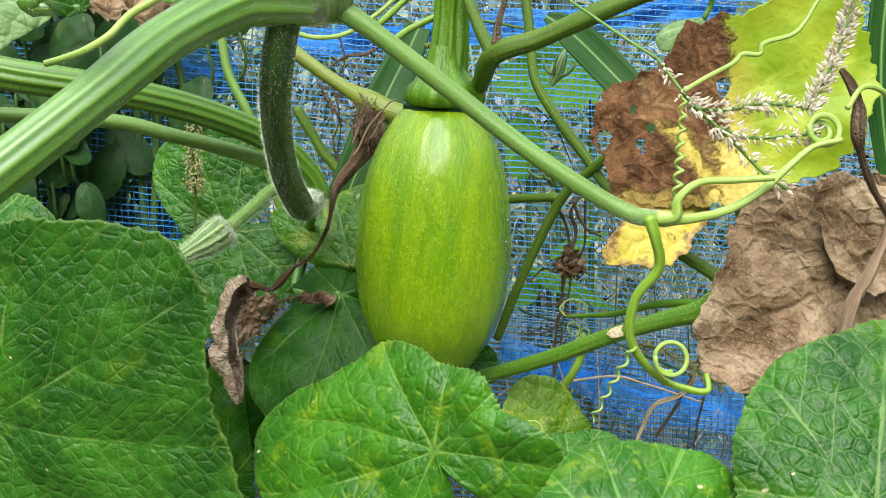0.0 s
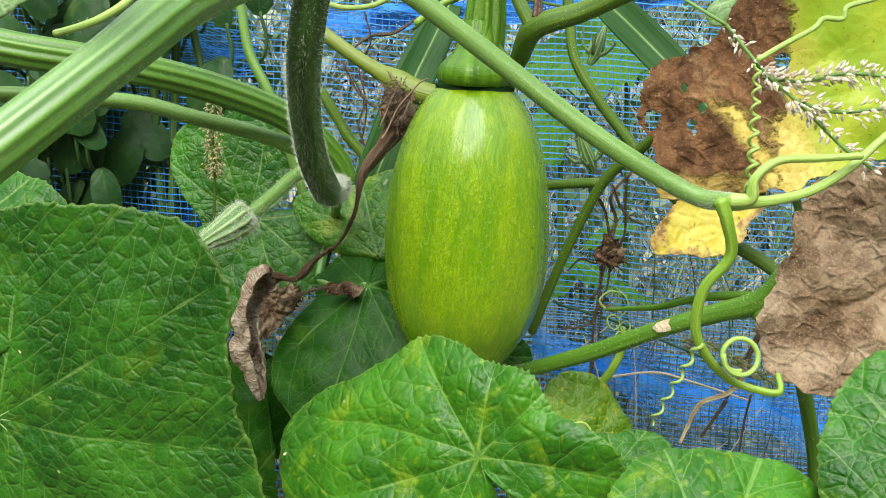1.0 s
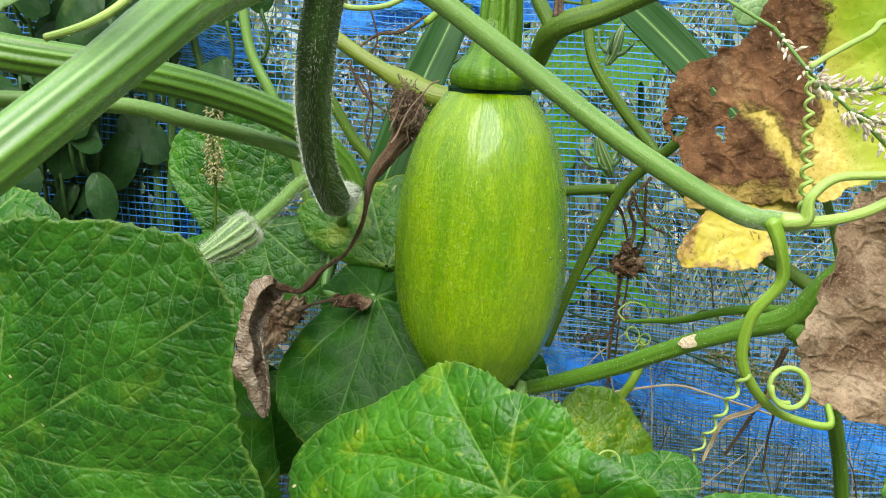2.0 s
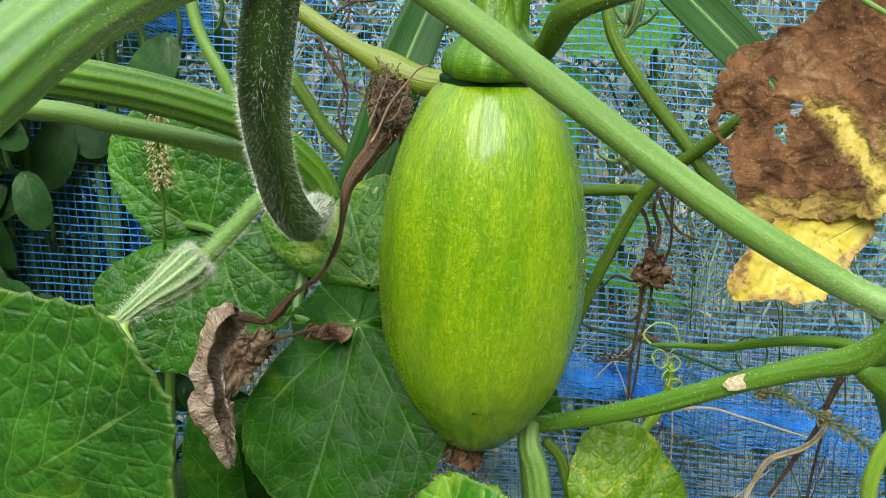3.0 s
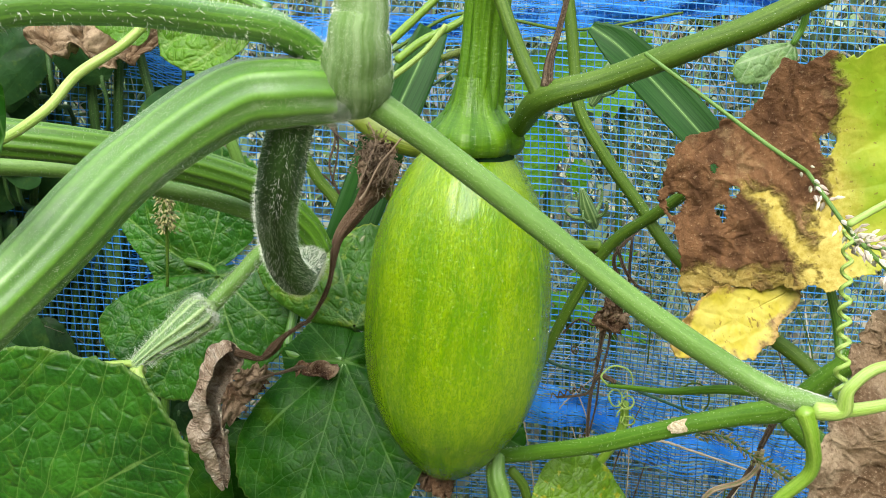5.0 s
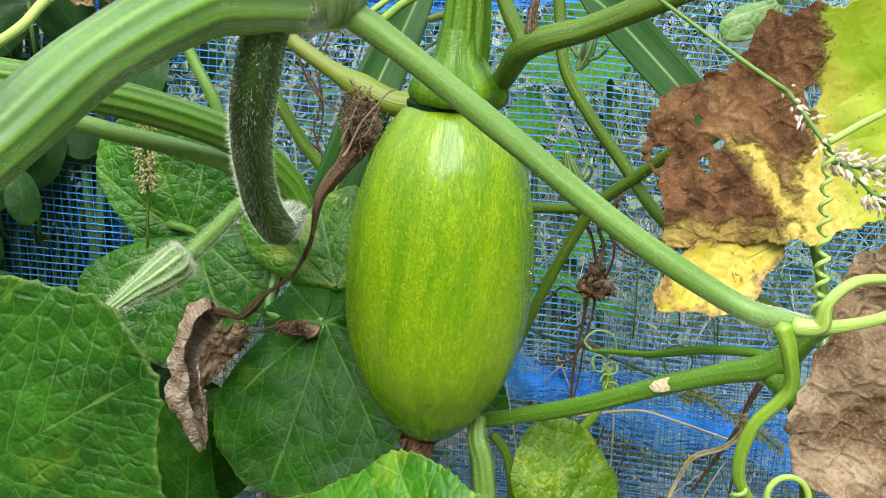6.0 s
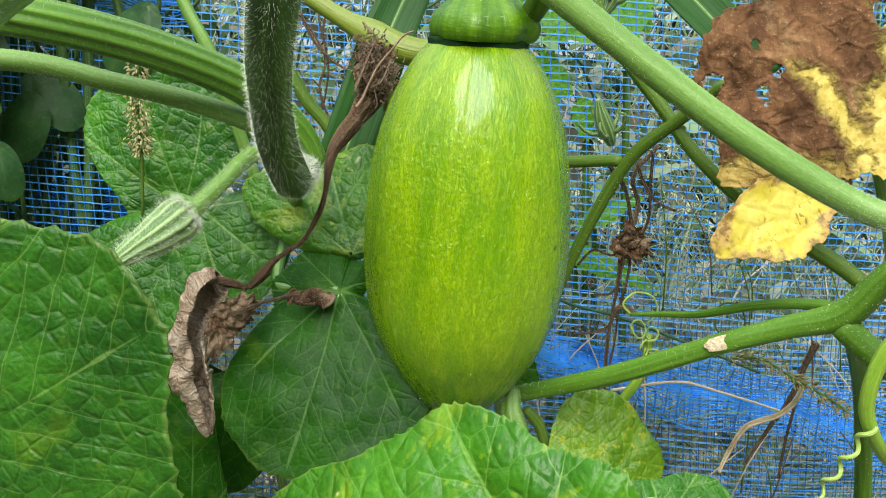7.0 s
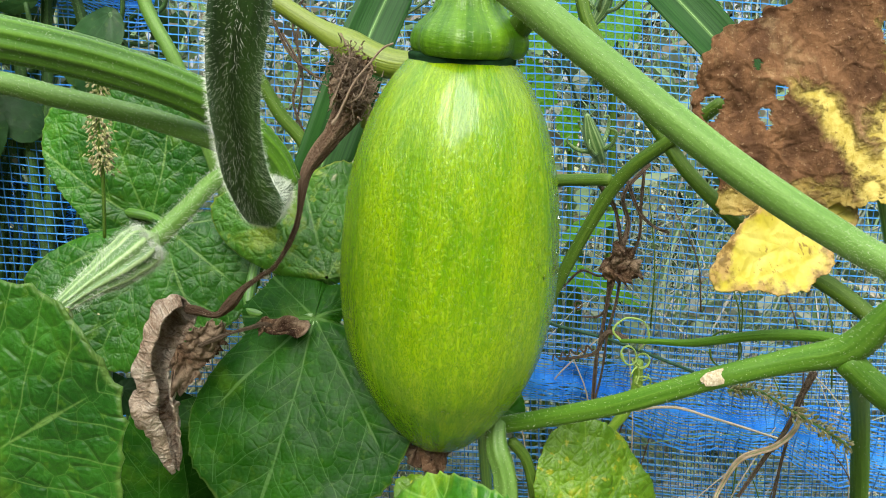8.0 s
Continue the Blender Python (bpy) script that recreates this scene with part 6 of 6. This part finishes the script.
# ---- tendrils and grass in front ----
stem("tendril", [(0.093, 0.4, 0.886, 0.0032), (0.096, 0.4, 0.877, 0.0026), (0.099, 0.405, 0.863, 0.0024), (0.09, 0.41, 0.849, 0.0023), (0.088, 0.415, 0.832, 0.0023), (0.094, 0.42, 0.819, 0.0021), (0.107, 0.43, 0.806, 0.0019), (0.12, 0.43, 0.801, 0.0018), (0.13, 0.43, 0.8, 0.0016), (0.131, 0.435, 0.807, 0.0015)], VINE_LIME, "thick pale green tendril hanging in a bend", "tendril", around=12, seed=30)
stem("tendril", ring_points((0.11, 0.42, 0.818), (0.1, -1, 0.1), 0.0085, 1.3, 0.0012, 0.007), TENDRIL, "pale green tendril curled in a ring", "tendril", around=8, per=2)
stem("tendril", coil((0.09, 0.415, 0.825), (0.073, 0.43, 0.785), 5, 0.0014, 0.0008), TENDRIL, "thin wavy pale tendril", "tendril", around=6, per=2)
stem("tendril", ring_points((0.052, 0.5, 0.76), (0.1, -1, 0.1), 0.0057, 1.1, 0.0006), TENDRIL, "tiny pale tendril curled in a ring", "tendril", around=6, per=2)
stem("tendril", coil((0.105, 0.4, 0.885), (0.113, 0.42, 0.943), 9, 0.0021, 0.00095, 0.0013), TENDRIL, "tightly coiled pale green tendril", "tendril", around=8, per=2)
stem("tendril", [(0.097, 0.4, 0.886, 0.003), (0.104, 0.397, 0.887, 0.0028), (0.105, 0.395, 0.895, 0.0021), (0.114, 0.395, 0.902, 0.0018), (0.13, 0.395, 0.903, 0.0016), (0.147, 0.395, 0.904, 0.0015)], TENDRIL, "pale green tendril in an open arch", "tendril", around=10)
stem("tendril", [(0.099, 0.402, 0.885, 0.003), (0.114, 0.402, 0.886, 0.0023), (0.13, 0.402, 0.89, 0.0021), (0.145, 0.402, 0.899, 0.0019), (0.157, 0.402, 0.91, 0.0017), (0.167, 0.402, 0.918, 0.0015), (0.179, 0.4, 0.921, 0.0013)], TENDRIL, "pale green tendril reaching up", "tendril", around=10)
stem("tendril", ring_points((0.174, 0.405, 0.927), (0.1, -1, 0.2), 0.0085, 2.2, 0.0015, 0.003), TENDRIL, "pale green tendril rolled in a spiral", "tendril", around=8, per=2)
stem("tendril", [(0.113, 0.42, 0.945, 0.0012), (0.123, 0.42, 0.951, 0.0012), (0.136, 0.42, 0.958, 0.0012), (0.14, 0.42, 0.962, 0.0012), (0.148, 0.42, 0.962, 0.0012), (0.15, 0.42, 0.967, 0.0012), (0.163, 0.42, 0.971, 0.0011), (0.169, 0.42, 0.977, 0.001), (0.173, 0.42, 0.984, 0.001), (0.178, 0.42, 0.992, 0.001)], TENDRIL, "thin zigzag pale tendril", "tendril", around=8)
stem("tendril", [(-0.145, 0.52, 1.024, 0.0022), (-0.157, 0.51, 1.009, 0.0022), (-0.173, 0.5, 0.996, 0.0022), (-0.181, 0.49, 0.983, 0.0021), (-0.189, 0.48, 0.974, 0.002), (-0.196, 0.47, 0.968, 0.0019), (-0.204, 0.46, 0.963, 0.0018)], TENDRIL, "long bright green tendril across the stalks", "tendril", around=10, hairs=120)
stem("tendril", [(0.1, 0.715, 0.795, 0.0008), (0.095, 0.715, 0.802, 0.0007), (0.103, 0.715, 0.809, 0.0006), (0.114, 0.715, 0.806, 0.0006), (0.117, 0.715, 0.796, 0.0006), (0.111, 0.715, 0.789, 0.0005)], TENDRIL, "thin pale tendril in loops", "tendril", around=6)
for centre, normal, size, turns in (((0.108, 0.72, 0.785), (0.5, -1, 0.3), 0.007, 1.2), ((0.115, 0.722, 0.781), (-0.6, -1, 0.5), 0.0055, 1.5), ((0.113, 0.718, 0.772), (0.9, -0.7, -0.2), 0.006, 1.1), ((0.117, 0.72, 0.766), (-0.2, -1, -0.8), 0.0045, 1.6)):
    stem("tendril", ring_points(centre, normal, size, turns, 0.0006, size * 0.6), TENDRIL, "thin pale tendril in loops", "tendril", around=6, per=2)


def grass_flower(lines, label, counts, seeds, stalk=0.0008, grain=0.0038, spread=0.0030, material=None):
    th = thing("grass_flower", lines[0][0], label, "grass")
    for line, count, sd in zip(lines, counts, seeds):
        v, f, uv = tube([(*p[:3], stalk) for p in line], 7, 5)
        part("stalk", v, f, STEM_SOFT, th, uvs=uv)
        if count:
            v, f = grains(line, count, grain, spread, sd)
            tagged(part("flower_head", v, f, material or SPIKELET, th, "small pinkish white spikelets", smooth=False), kind="stuff")
    return th


grass_flower([[(0.051, 0.46, 1.004), (0.075, 0.45, 0.985), (0.09, 0.44, 0.972), (0.104, 0.435, 0.962)], [(0.104, 0.435, 0.962), (0.11, 0.43, 0.952), (0.116, 0.425, 0.942)], [(0.116, 0.425, 0.942), (0.126, 0.42, 0.931), (0.137, 0.418, 0.92), (0.148, 0.415, 0.908), (0.159, 0.412, 0.899)],
              [(0.117, 0.425, 0.938), (0.132, 0.42, 0.936), (0.149, 0.418, 0.939), (0.169, 0.415, 0.937)], [(0.129, 0.42, 0.928), (0.145, 0.418, 0.923), (0.162, 0.416, 0.924), (0.175, 0.414, 0.925)],
              [(0.169, 0.415, 0.936), (0.177, 0.415, 0.95), (0.183, 0.415, 0.965), (0.188, 0.415, 0.981), (0.191, 0.415, 0.996)]],
             "arching grass stem with pinkish white flower spikes", (0, 24, 130, 190, 130, 520), (1, 2, 3, 4, 5, 6), spread=0.0034)
spike = [(-0.211, 0.76, 0.956), (-0.213, 0.76, 0.932), (-0.213, 0.76, 0.912), (-0.212, 0.76, 0.898)]
th = thing("seed_head", spike[0], "upright straw-coloured seed head on a thin stalk", "grass")
v, f, uv = tube([(*p[:3], 0.0012) for p in spike + [(-0.212, 0.76, 0.888), (-0.213, 0.76, 0.856)]], 6, 5)
part("stalk", v, f, STEM_OLIVE, th, uvs=uv)
v, f = grains(spike, 620, 0.0034, 0.0062, 9)
tagged(part("seed_spike", v, f, SEED, th, smooth=False), kind="stuff")

# ---- smaller growth, twigs and remains ----
leaf("gourd_leaf", *((0.024, 0.755, 0.75), (0.789, -0.046, -0.613), (0.102, -0.973, 0.205), 0.0295), LEAF_DEEP, "small dark leaf half hidden behind the fruit", shape=[(0.635, 0.000), (0.157, -0.096), (0.069, -0.011), (0.024, -0.010), (0.020, -0.004), (0.026, 0.013), (-0.004, -0.010)], rim=0.000, seed=51, group="gourd leaves", notch=0.0, rings=20,
     rib_material=VEIN_DIM, ground=True)
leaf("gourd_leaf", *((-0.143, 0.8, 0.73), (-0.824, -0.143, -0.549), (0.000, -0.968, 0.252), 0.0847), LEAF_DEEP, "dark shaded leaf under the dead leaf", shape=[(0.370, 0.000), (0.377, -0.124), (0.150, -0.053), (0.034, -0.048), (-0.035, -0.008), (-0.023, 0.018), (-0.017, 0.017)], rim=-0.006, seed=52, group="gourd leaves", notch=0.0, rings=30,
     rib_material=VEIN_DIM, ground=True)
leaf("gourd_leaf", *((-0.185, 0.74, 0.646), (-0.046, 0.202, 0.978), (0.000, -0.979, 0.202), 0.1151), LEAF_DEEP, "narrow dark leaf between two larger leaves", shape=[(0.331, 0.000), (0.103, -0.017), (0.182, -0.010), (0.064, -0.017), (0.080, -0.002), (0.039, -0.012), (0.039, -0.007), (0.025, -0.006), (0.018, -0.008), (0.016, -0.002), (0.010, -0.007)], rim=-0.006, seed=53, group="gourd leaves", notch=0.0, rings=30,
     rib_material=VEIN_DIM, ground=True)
leaf("gourd_leaf", *((-0.018, 0.66, 0.708), (0.486, 0.524, 0.699), (0.000, -0.800, 0.600), 0.0323), LEAF_LIME, "curled lime green leaf tip with a brown patch", shape=[(0.612, 0.000), (0.255, -0.101), (-0.064, 0.016), (-0.054, 0.026), (-0.050, 0.028), (0.003, 0.016), (0.016, 0.002)], rim=0.000, seed=54, group="gourd leaves", notch=0.0, rings=24, ragged=0.06,
     rib_material=VEIN_DIM, ground=True)
leaf("gourd_leaf", *((0.193, 0.665, 1.024), (-0.926, -0.114, -0.360), (0.000, -0.954, 0.301), 0.0407), LEAF_YOUNG, "small downy young leaf with a pale underside", shape=[(0.228, 0.000), (0.286, -0.137), (0.160, -0.119), (0.109, -0.060), (0.087, -0.033), (0.055, -0.015), (0.035, 0.009)], rim=-0.004, seed=55, group="gourd leaves", notch=0.0, rings=20, rib_material=VEIN_DIM,
     stalk=[(*(0.193, 0.665, 1.024), 0.002), (*(0.197, 0.66, 1.037), 0.0022), (*(0.19, 0.64, 1.057), 0.0024), (*(0.179, 0.6, 1.049), 0.0026), (*(0.164, 0.572, 1.04), 0.0028)])
strap("strap_leaf", [(0.297, 0.6, 1.046), (0.293, 0.6, 1.002), (0.294, 0.6, 0.957), (0.302, 0.6, 0.9)], (0.02, 0.022, 0.022, 0.016), (0, -1, 0.1), "dark green strap leaf with a pale midrib")
stem("dry_pod", [(0.191, 0.43, 0.956, 0.0015), (0.196, 0.43, 0.949, 0.003), (0.2, 0.43, 0.938, 0.004), (0.2, 0.43, 0.925, 0.003), (0.208, 0.44, 0.911, 0.0022), (0.219, 0.45, 0.897, 0.0018), (0.232, 0.46, 0.884, 0.0016)], STEM_DRY, "withered dark brown hanging flower stalk", "dry stalk", ridges=4, depth=0.15, around=10, seed=61, bumpy=0.3)
stem("tendril", [(0.19, 0.42, 0.937, 0.0014), (0.199, 0.425, 0.947, 0.0014), (0.211, 0.43, 0.946, 0.0014), (0.227, 0.44, 0.936, 0.0014)], TENDRIL, "pale green tendril bent in a bow", "tendril", around=8)
stem("tendril", [(-0.088, 0.53, 0.991, 0.0015), (-0.076, 0.53, 0.988, 0.0015), (-0.061, 0.53, 0.989, 0.0015), (-0.048, 0.53, 0.995, 0.0015), (-0.031, 0.53, 1.008, 0.0014), (-0.021, 0.53, 1.02, 0.0014)], TENDRIL, "pale yellow-green tendril in a low arch", "tendril", around=8)
stem("olive_shoot", [(-0.131, 0.8, 0.97, 0.0045), (-0.117, 0.8, 0.947, 0.0046), (-0.107, 0.8, 0.93, 0.0046), (-0.094, 0.8, 0.914, 0.0046), (-0.085, 0.8, 0.895, 0.0044)], STEM_OLIVE, "olive green shoot among twigs", "stem", around=12, seed=62, hairs=150)
stem("yellow_shoot", [(-0.047, 0.75, 1.017, 0.003), (-0.03, 0.75, 1.03, 0.003), (-0.008, 0.75, 1.041, 0.0028), (0.011, 0.75, 1.054, 0.0026)], VINE_LIME, "thin yellow-green shoot by the stalk", "stem", around=10, seed=63)
stem("yellow_shoot", [(-0.05, 0.7, 1.026, 0.0028), (-0.039, 0.7, 1.036, 0.0028), (-0.025, 0.7, 1.049, 0.0026), (-0.011, 0.7, 1.062, 0.0025)], VINE_LIME, "thin yellow-green shoot by the stalk", "stem", around=10, seed=64)
stem("yellow_shoot", [(-0.015, 0.77, 1.02, 0.0026), (-0.003, 0.77, 1.024, 0.0028), (0.013, 0.77, 1.03, 0.0028)], STEM_YELLOW, "short cut yellow shoot end", "stem", around=10, seed=65)
stem("thin_grass", [(-0.054, 0.84, 1.028, 0.0015), (-0.005, 0.84, 1.057, 0.0014), (0.041, 0.84, 1.054, 0.0013), (0.095, 0.84, 1.047, 0.0012), (0.177, 0.84, 1.061, 0.001)], STEM_OLIVE, "long thin dark grass stem by the net", "grass", around=6, seed=66)
stem("thin_grass", [(-0.031, 0.86, 0.998, 0.0012), (-0.012, 0.86, 1.009, 0.0011), (0.011, 0.86, 1.026, 0.001)], STEM_DARK, "long thin dark grass stem by the net", "grass", around=6, seed=67)

# dry twigs between the stems and before the net
rng = random.Random(5)
TWIGS = ([(-0.109, 0.84, 0.987, 0.001), (-0.097, 0.83, 0.963, 0.001), (-0.101, 0.82, 0.94, 0.0009), (-0.092, 0.82, 0.913, 0.0008)], [(-0.115, 0.83, 0.997, 0.0012), (-0.104, 0.83, 0.974, 0.0011), (-0.089, 0.82, 0.959, 0.0009), (-0.073, 0.81, 0.951, 0.0007)], [(-0.093, 0.84, 1.006, 0.0009), (-0.099, 0.84, 0.983, 0.0009), (-0.095, 0.83, 0.955, 0.0008), (-0.1, 0.83, 0.925, 0.0007)],
         [(-0.132, 0.85, 0.964, 0.0011), (-0.118, 0.84, 0.94, 0.001), (-0.103, 0.84, 0.927, 0.0008), (-0.087, 0.83, 0.909, 0.0006)], [(-0.095, 0.82, 1.039, 0.0008), (-0.09, 0.82, 1.014, 0.0008), (-0.1, 0.82, 0.993, 0.0007), (-0.095, 0.82, 0.968, 0.0006)], [(-0.049, 0.83, 1.036, 0.001), (-0.07, 0.83, 1.023, 0.0016), (-0.091, 0.83, 1.02, 0.0013), (-0.112, 0.83, 1.005, 0.0007)])
for line in TWIGS:
    stem("dry_twig", line, STEM_DRY, "thin dry brown twig", "twig", around=6, group="dry twigs", seed=rng.randint(0, 99))
for line in ([(0.089, 0.735, 0.889, 0.0014), (0.101, 0.74, 0.873, 0.0014), (0.107, 0.745, 0.851, 0.0012), (0.111, 0.75, 0.835, 0.001)], [(0.107, 0.735, 0.89, 0.0012), (0.113, 0.73, 0.873, 0.0011), (0.12, 0.725, 0.864, 0.001), (0.129, 0.72, 0.86, 0.0009)], [(0.119, 0.74, 0.897, 0.0008), (0.119, 0.745, 0.875, 0.0011), (0.12, 0.75, 0.853, 0.0009), (0.114, 0.755, 0.834, 0.001)],
             [(0.109, 0.75, 0.835, 0.0011), (0.108, 0.755, 0.812, 0.0009), (0.104, 0.76, 0.789, 0.0009), (0.102, 0.765, 0.761, 0.0008), (0.098, 0.77, 0.736, 0.0008)], [(0.077, 0.77, 0.819, 0.0007), (0.088, 0.77, 0.829, 0.0008), (0.099, 0.765, 0.826, 0.0008), (0.107, 0.76, 0.83, 0.0007)], [(0.105, 0.76, 0.808, 0.001), (0.099, 0.765, 0.799, 0.0008), (0.089, 0.77, 0.798, 0.0007)],
             [(0.111, 0.74, 0.79, 0.0013), (0.1, 0.745, 0.793, 0.0016), (0.095, 0.75, 0.78, 0.0013), (0.088, 0.755, 0.775, 0.0009), (0.072, 0.76, 0.772, 0.0008)]):
    stem("dry_tendril", line, STEM_DRY, "twisted grey-brown dead tendril", "twig", around=7, ridges=3, depth=0.2, group="dead tendrils", seed=rng.randint(0, 99), bumpy=0.2)
stem("dry_tendril", coil((0.093, 0.755, 0.781), (0.067, 0.76, 0.773), 5, 0.0018, 0.0007), STEM_DRY, "twisted grey-brown dead tendril", "twig", around=6, per=2, group="dead tendrils")
stem("dry_tendril", ring_points((0.086, 0.765, 0.807), (0.1, -1, 0.1), 0.003, 1.5, 0.0006, 0.0015), STEM_DRY, "twisted grey-brown dead tendril", "twig", around=6, per=2, group="dead tendrils")
stem("tendril", ring_points((0.147, 0.67, 0.8), (0.1, -1, 0.1), 0.010, 0.9, 0.0006), STEM_OLIVE, "thin olive tendril in a wide loop", "tendril", around=6, per=2)
stem("low_sprout", [(0.116, 0.73, 0.778, 0.003), (0.115, 0.73, 0.76, 0.0034), (0.108, 0.73, 0.745, 0.0034), (0.1, 0.735, 0.73, 0.0034), (0.095, 0.74, 0.708, 0.0034)], VINE_LIME, "short yellow-green shoot below the vine", "stem", around=12, seed=71)

# dead grass low down before the net
strap("straw_grass", [(0.155, 0.7, 0.695), (0.16, 0.7, 0.707), (0.167, 0.69, 0.728), (0.185, 0.685, 0.737), (0.194, 0.68, 0.749), (0.195, 0.675, 0.764)], (0.002, 0.0026, 0.0032, 0.003, 0.003, 0.0025), (0, -1, 0.4), "dry straw-brown grass blade bent over", "grass", STRAW, channel=0.2)
stem("dead_grass", [(0.189, 0.7, 0.728, 0.0016), (0.182, 0.7, 0.717, 0.0014), (0.171, 0.7, 0.7, 0.0012)], STEM_DRY, "dry brown grass stem", "grass", around=6, group="dry grass stems")
stem("dead_grass", [(0.209, 0.69, 0.78, 0.0024), (0.201, 0.69, 0.763, 0.002), (0.197, 0.69, 0.751, 0.0016), (0.186, 0.69, 0.732, 0.0012)], STEM_DRY, "dry brown grass stem", "grass", around=6, group="dry grass stems")
stem("dead_grass", [(0.105, 0.78, 0.726, 0.0011), (0.149, 0.77, 0.734, 0.0011), (0.177, 0.76, 0.729, 0.001), (0.224, 0.75, 0.715, 0.0009)], STEM_STRAW, "dry straw-coloured grass stem", "grass", around=6, group="dry grass stems")
stem("dead_grass", [(0.221, 0.74, 0.723, 0.0011), (0.216, 0.74, 0.7, 0.001), (0.212, 0.74, 0.673, 0.001)], STEM_DRY, "dry brown grass stem", "grass", around=6, group="dry grass stems")
grass_flower([[(0.145, 0.66, 0.78), (0.159, 0.655, 0.781), (0.176, 0.65, 0.771), (0.19, 0.645, 0.763), (0.204, 0.64, 0.754)]], "drooping straw-coloured grass seed head", (300,), (31,), grain=0.0036, spread=0.0026, material=SEED)

for k in range(26):
    x, z = rng.uniform(0.06, 0.36), rng.uniform(0.56, 0.8)
    lean, tall = rng.uniform(-0.06, 0.06), rng.uniform(0.05, 0.14)
    y = rng.uniform(0.87, 0.89)
    stem("dead_grass", [(x, y, z, 0.0007), (x + lean * 0.3, y - 0.01, z + tall * 0.5, 0.0006), (x + lean, y, z + tall, 0.0004)], (STEM_STRAW, STEM_DRY, STEM_OLIVE)[k % 3], "thin grass stem caught against the net", "grass", around=5, group="grass by the net", seed=k, per=4)


def little_flower(line, size, label):
    """A shut flower with five hooked sepals at the end of a short stalk."""
    th = thing("flower_bud", line[0], label, "flower bud")
    v, f, uv = tube(line, 16, 6, 5, 0.1)
    part("calyx", v, f, BUD, th, "pale downy green calyx", uvs=uv)
    tip, root = np.array(line[-1][:3]), np.array(line[0][:3])
    ax = (tip - root) / np.linalg.norm(tip - root)
    s1 = np.cross(ax, (0.1, 1.0, 0.2))
    s1 /= np.linalg.norm(s1)
    s2 = np.cross(ax, s1)
    for k in range(5):
        o = s1 * math.cos(k * 1.2566) + s2 * math.sin(k * 1.2566)
        pts = [(*(root + ax * size * 0.5 + o * size * 0.25), size * 0.1), (*(root + ax * size * 0.8 + o * size * 0.7), size * 0.08), (*(root + ax * size * 1.3 + o * size * 0.95), size * 0.05), (*(root + ax * size * 1.45 + o * size * 0.7), size * 0.025)]
        v, f, uv = tube(pts, 6, 4)
        part("sepal", v, f, BUD, th, uvs=uv)
    return th


little_flower([(0.094, 0.75, 0.902, 0.003), (0.09, 0.745, 0.909, 0.0055), (0.085, 0.74, 0.919, 0.005), (0.081, 0.735, 0.93, 0.0016)], 0.017, "small shut downy flower before the net")
little_flower([(0.093, 0.77, 0.988, 0.0025), (0.098, 0.77, 0.997, 0.005), (0.102, 0.77, 1.009, 0.004), (0.105, 0.77, 1.018, 0.0014)], 0.016, "small shut downy flower before the net")

# corky scar on the low vine
scar_at, scar_out = Vector((0.126, 0.629, 0.797)), Vector((0.0, -0.93, 0.36)).normalized()
sv = []
for ring in range(5):
    for k in range(18):
        g = k / 18 * 6.2832
        q = (ring + 0.3) / 4.3
        j = 1 + 0.25 * noise.noise(Vector((math.cos(g) * 2, math.sin(g) * 2, 1.0)))
        along = Vector((0.9, -0.2, 0.3)).normalized() * math.cos(g) * 0.0085 * q * j
        up = scar_out.cross(Vector((0.9, -0.2, 0.3)).normalized()) * math.sin(g) * 0.0042 * q * j
        sv.append(scar_at + along + up + scar_out * (0.0002 * (1 - q * q) - 0.0014 * q * q + 0.0005 * noise.noise(Vector((g * 3, ring, 0)))))
sf = [(r * 18 + k, r * 18 + (k + 1) % 18, (r + 1) * 18 + (k + 1) % 18, (r + 1) * 18 + k) for r in range(4) for k in range(18)] + [tuple(range(17, -1, -1))]
scar = thing("corky_scar", scar_at, "pale tan corky scar on a green vine", "scar")
part("cork", [tuple(p) for p in sv], sf, CORK, scar)

# drops of water on the fruit
rng = random.Random(9)
for k in range(70):
    a = rng.gauss(-1.55, 0.5)
    h = rng.choice((rng.uniform(0.03, 0.09), rng.uniform(0.03, 0.07), rng.uniform(0.17, 0.19), rng.uniform(0.5, 0.8)))
    if h > 0.4:
        a = rng.uniform(-2.9, -2.3)
    r = float(np.interp(h, [p[0] for p in PROFILE], [p[1] for p in PROFILE])) * RADIUS
    out = side * math.cos(a) + fwd * math.sin(a)
    if out.y > 0:
        out = side * math.cos(-a) + fwd * math.sin(-a)
    c = FOOT + AXIS * (h * LENGTH) + out * r * 1.001
    d = rng.uniform(0.0006, 0.0015)
    bm = bmesh.new()
    bmesh.ops.create_icosphere(bm, subdivisions=2, radius=d)
    vv = [tuple(c + q.co * (0.8 if abs(q.co.dot(out)) > d * 0.4 else 1.0)) for q in bm.verts]
    ff = [tuple(q.index for q in g.verts) for g in bm.faces]
    bm.free()
    part("water_drop", vv, ff, WATER, squash_body, "clear drop of water")
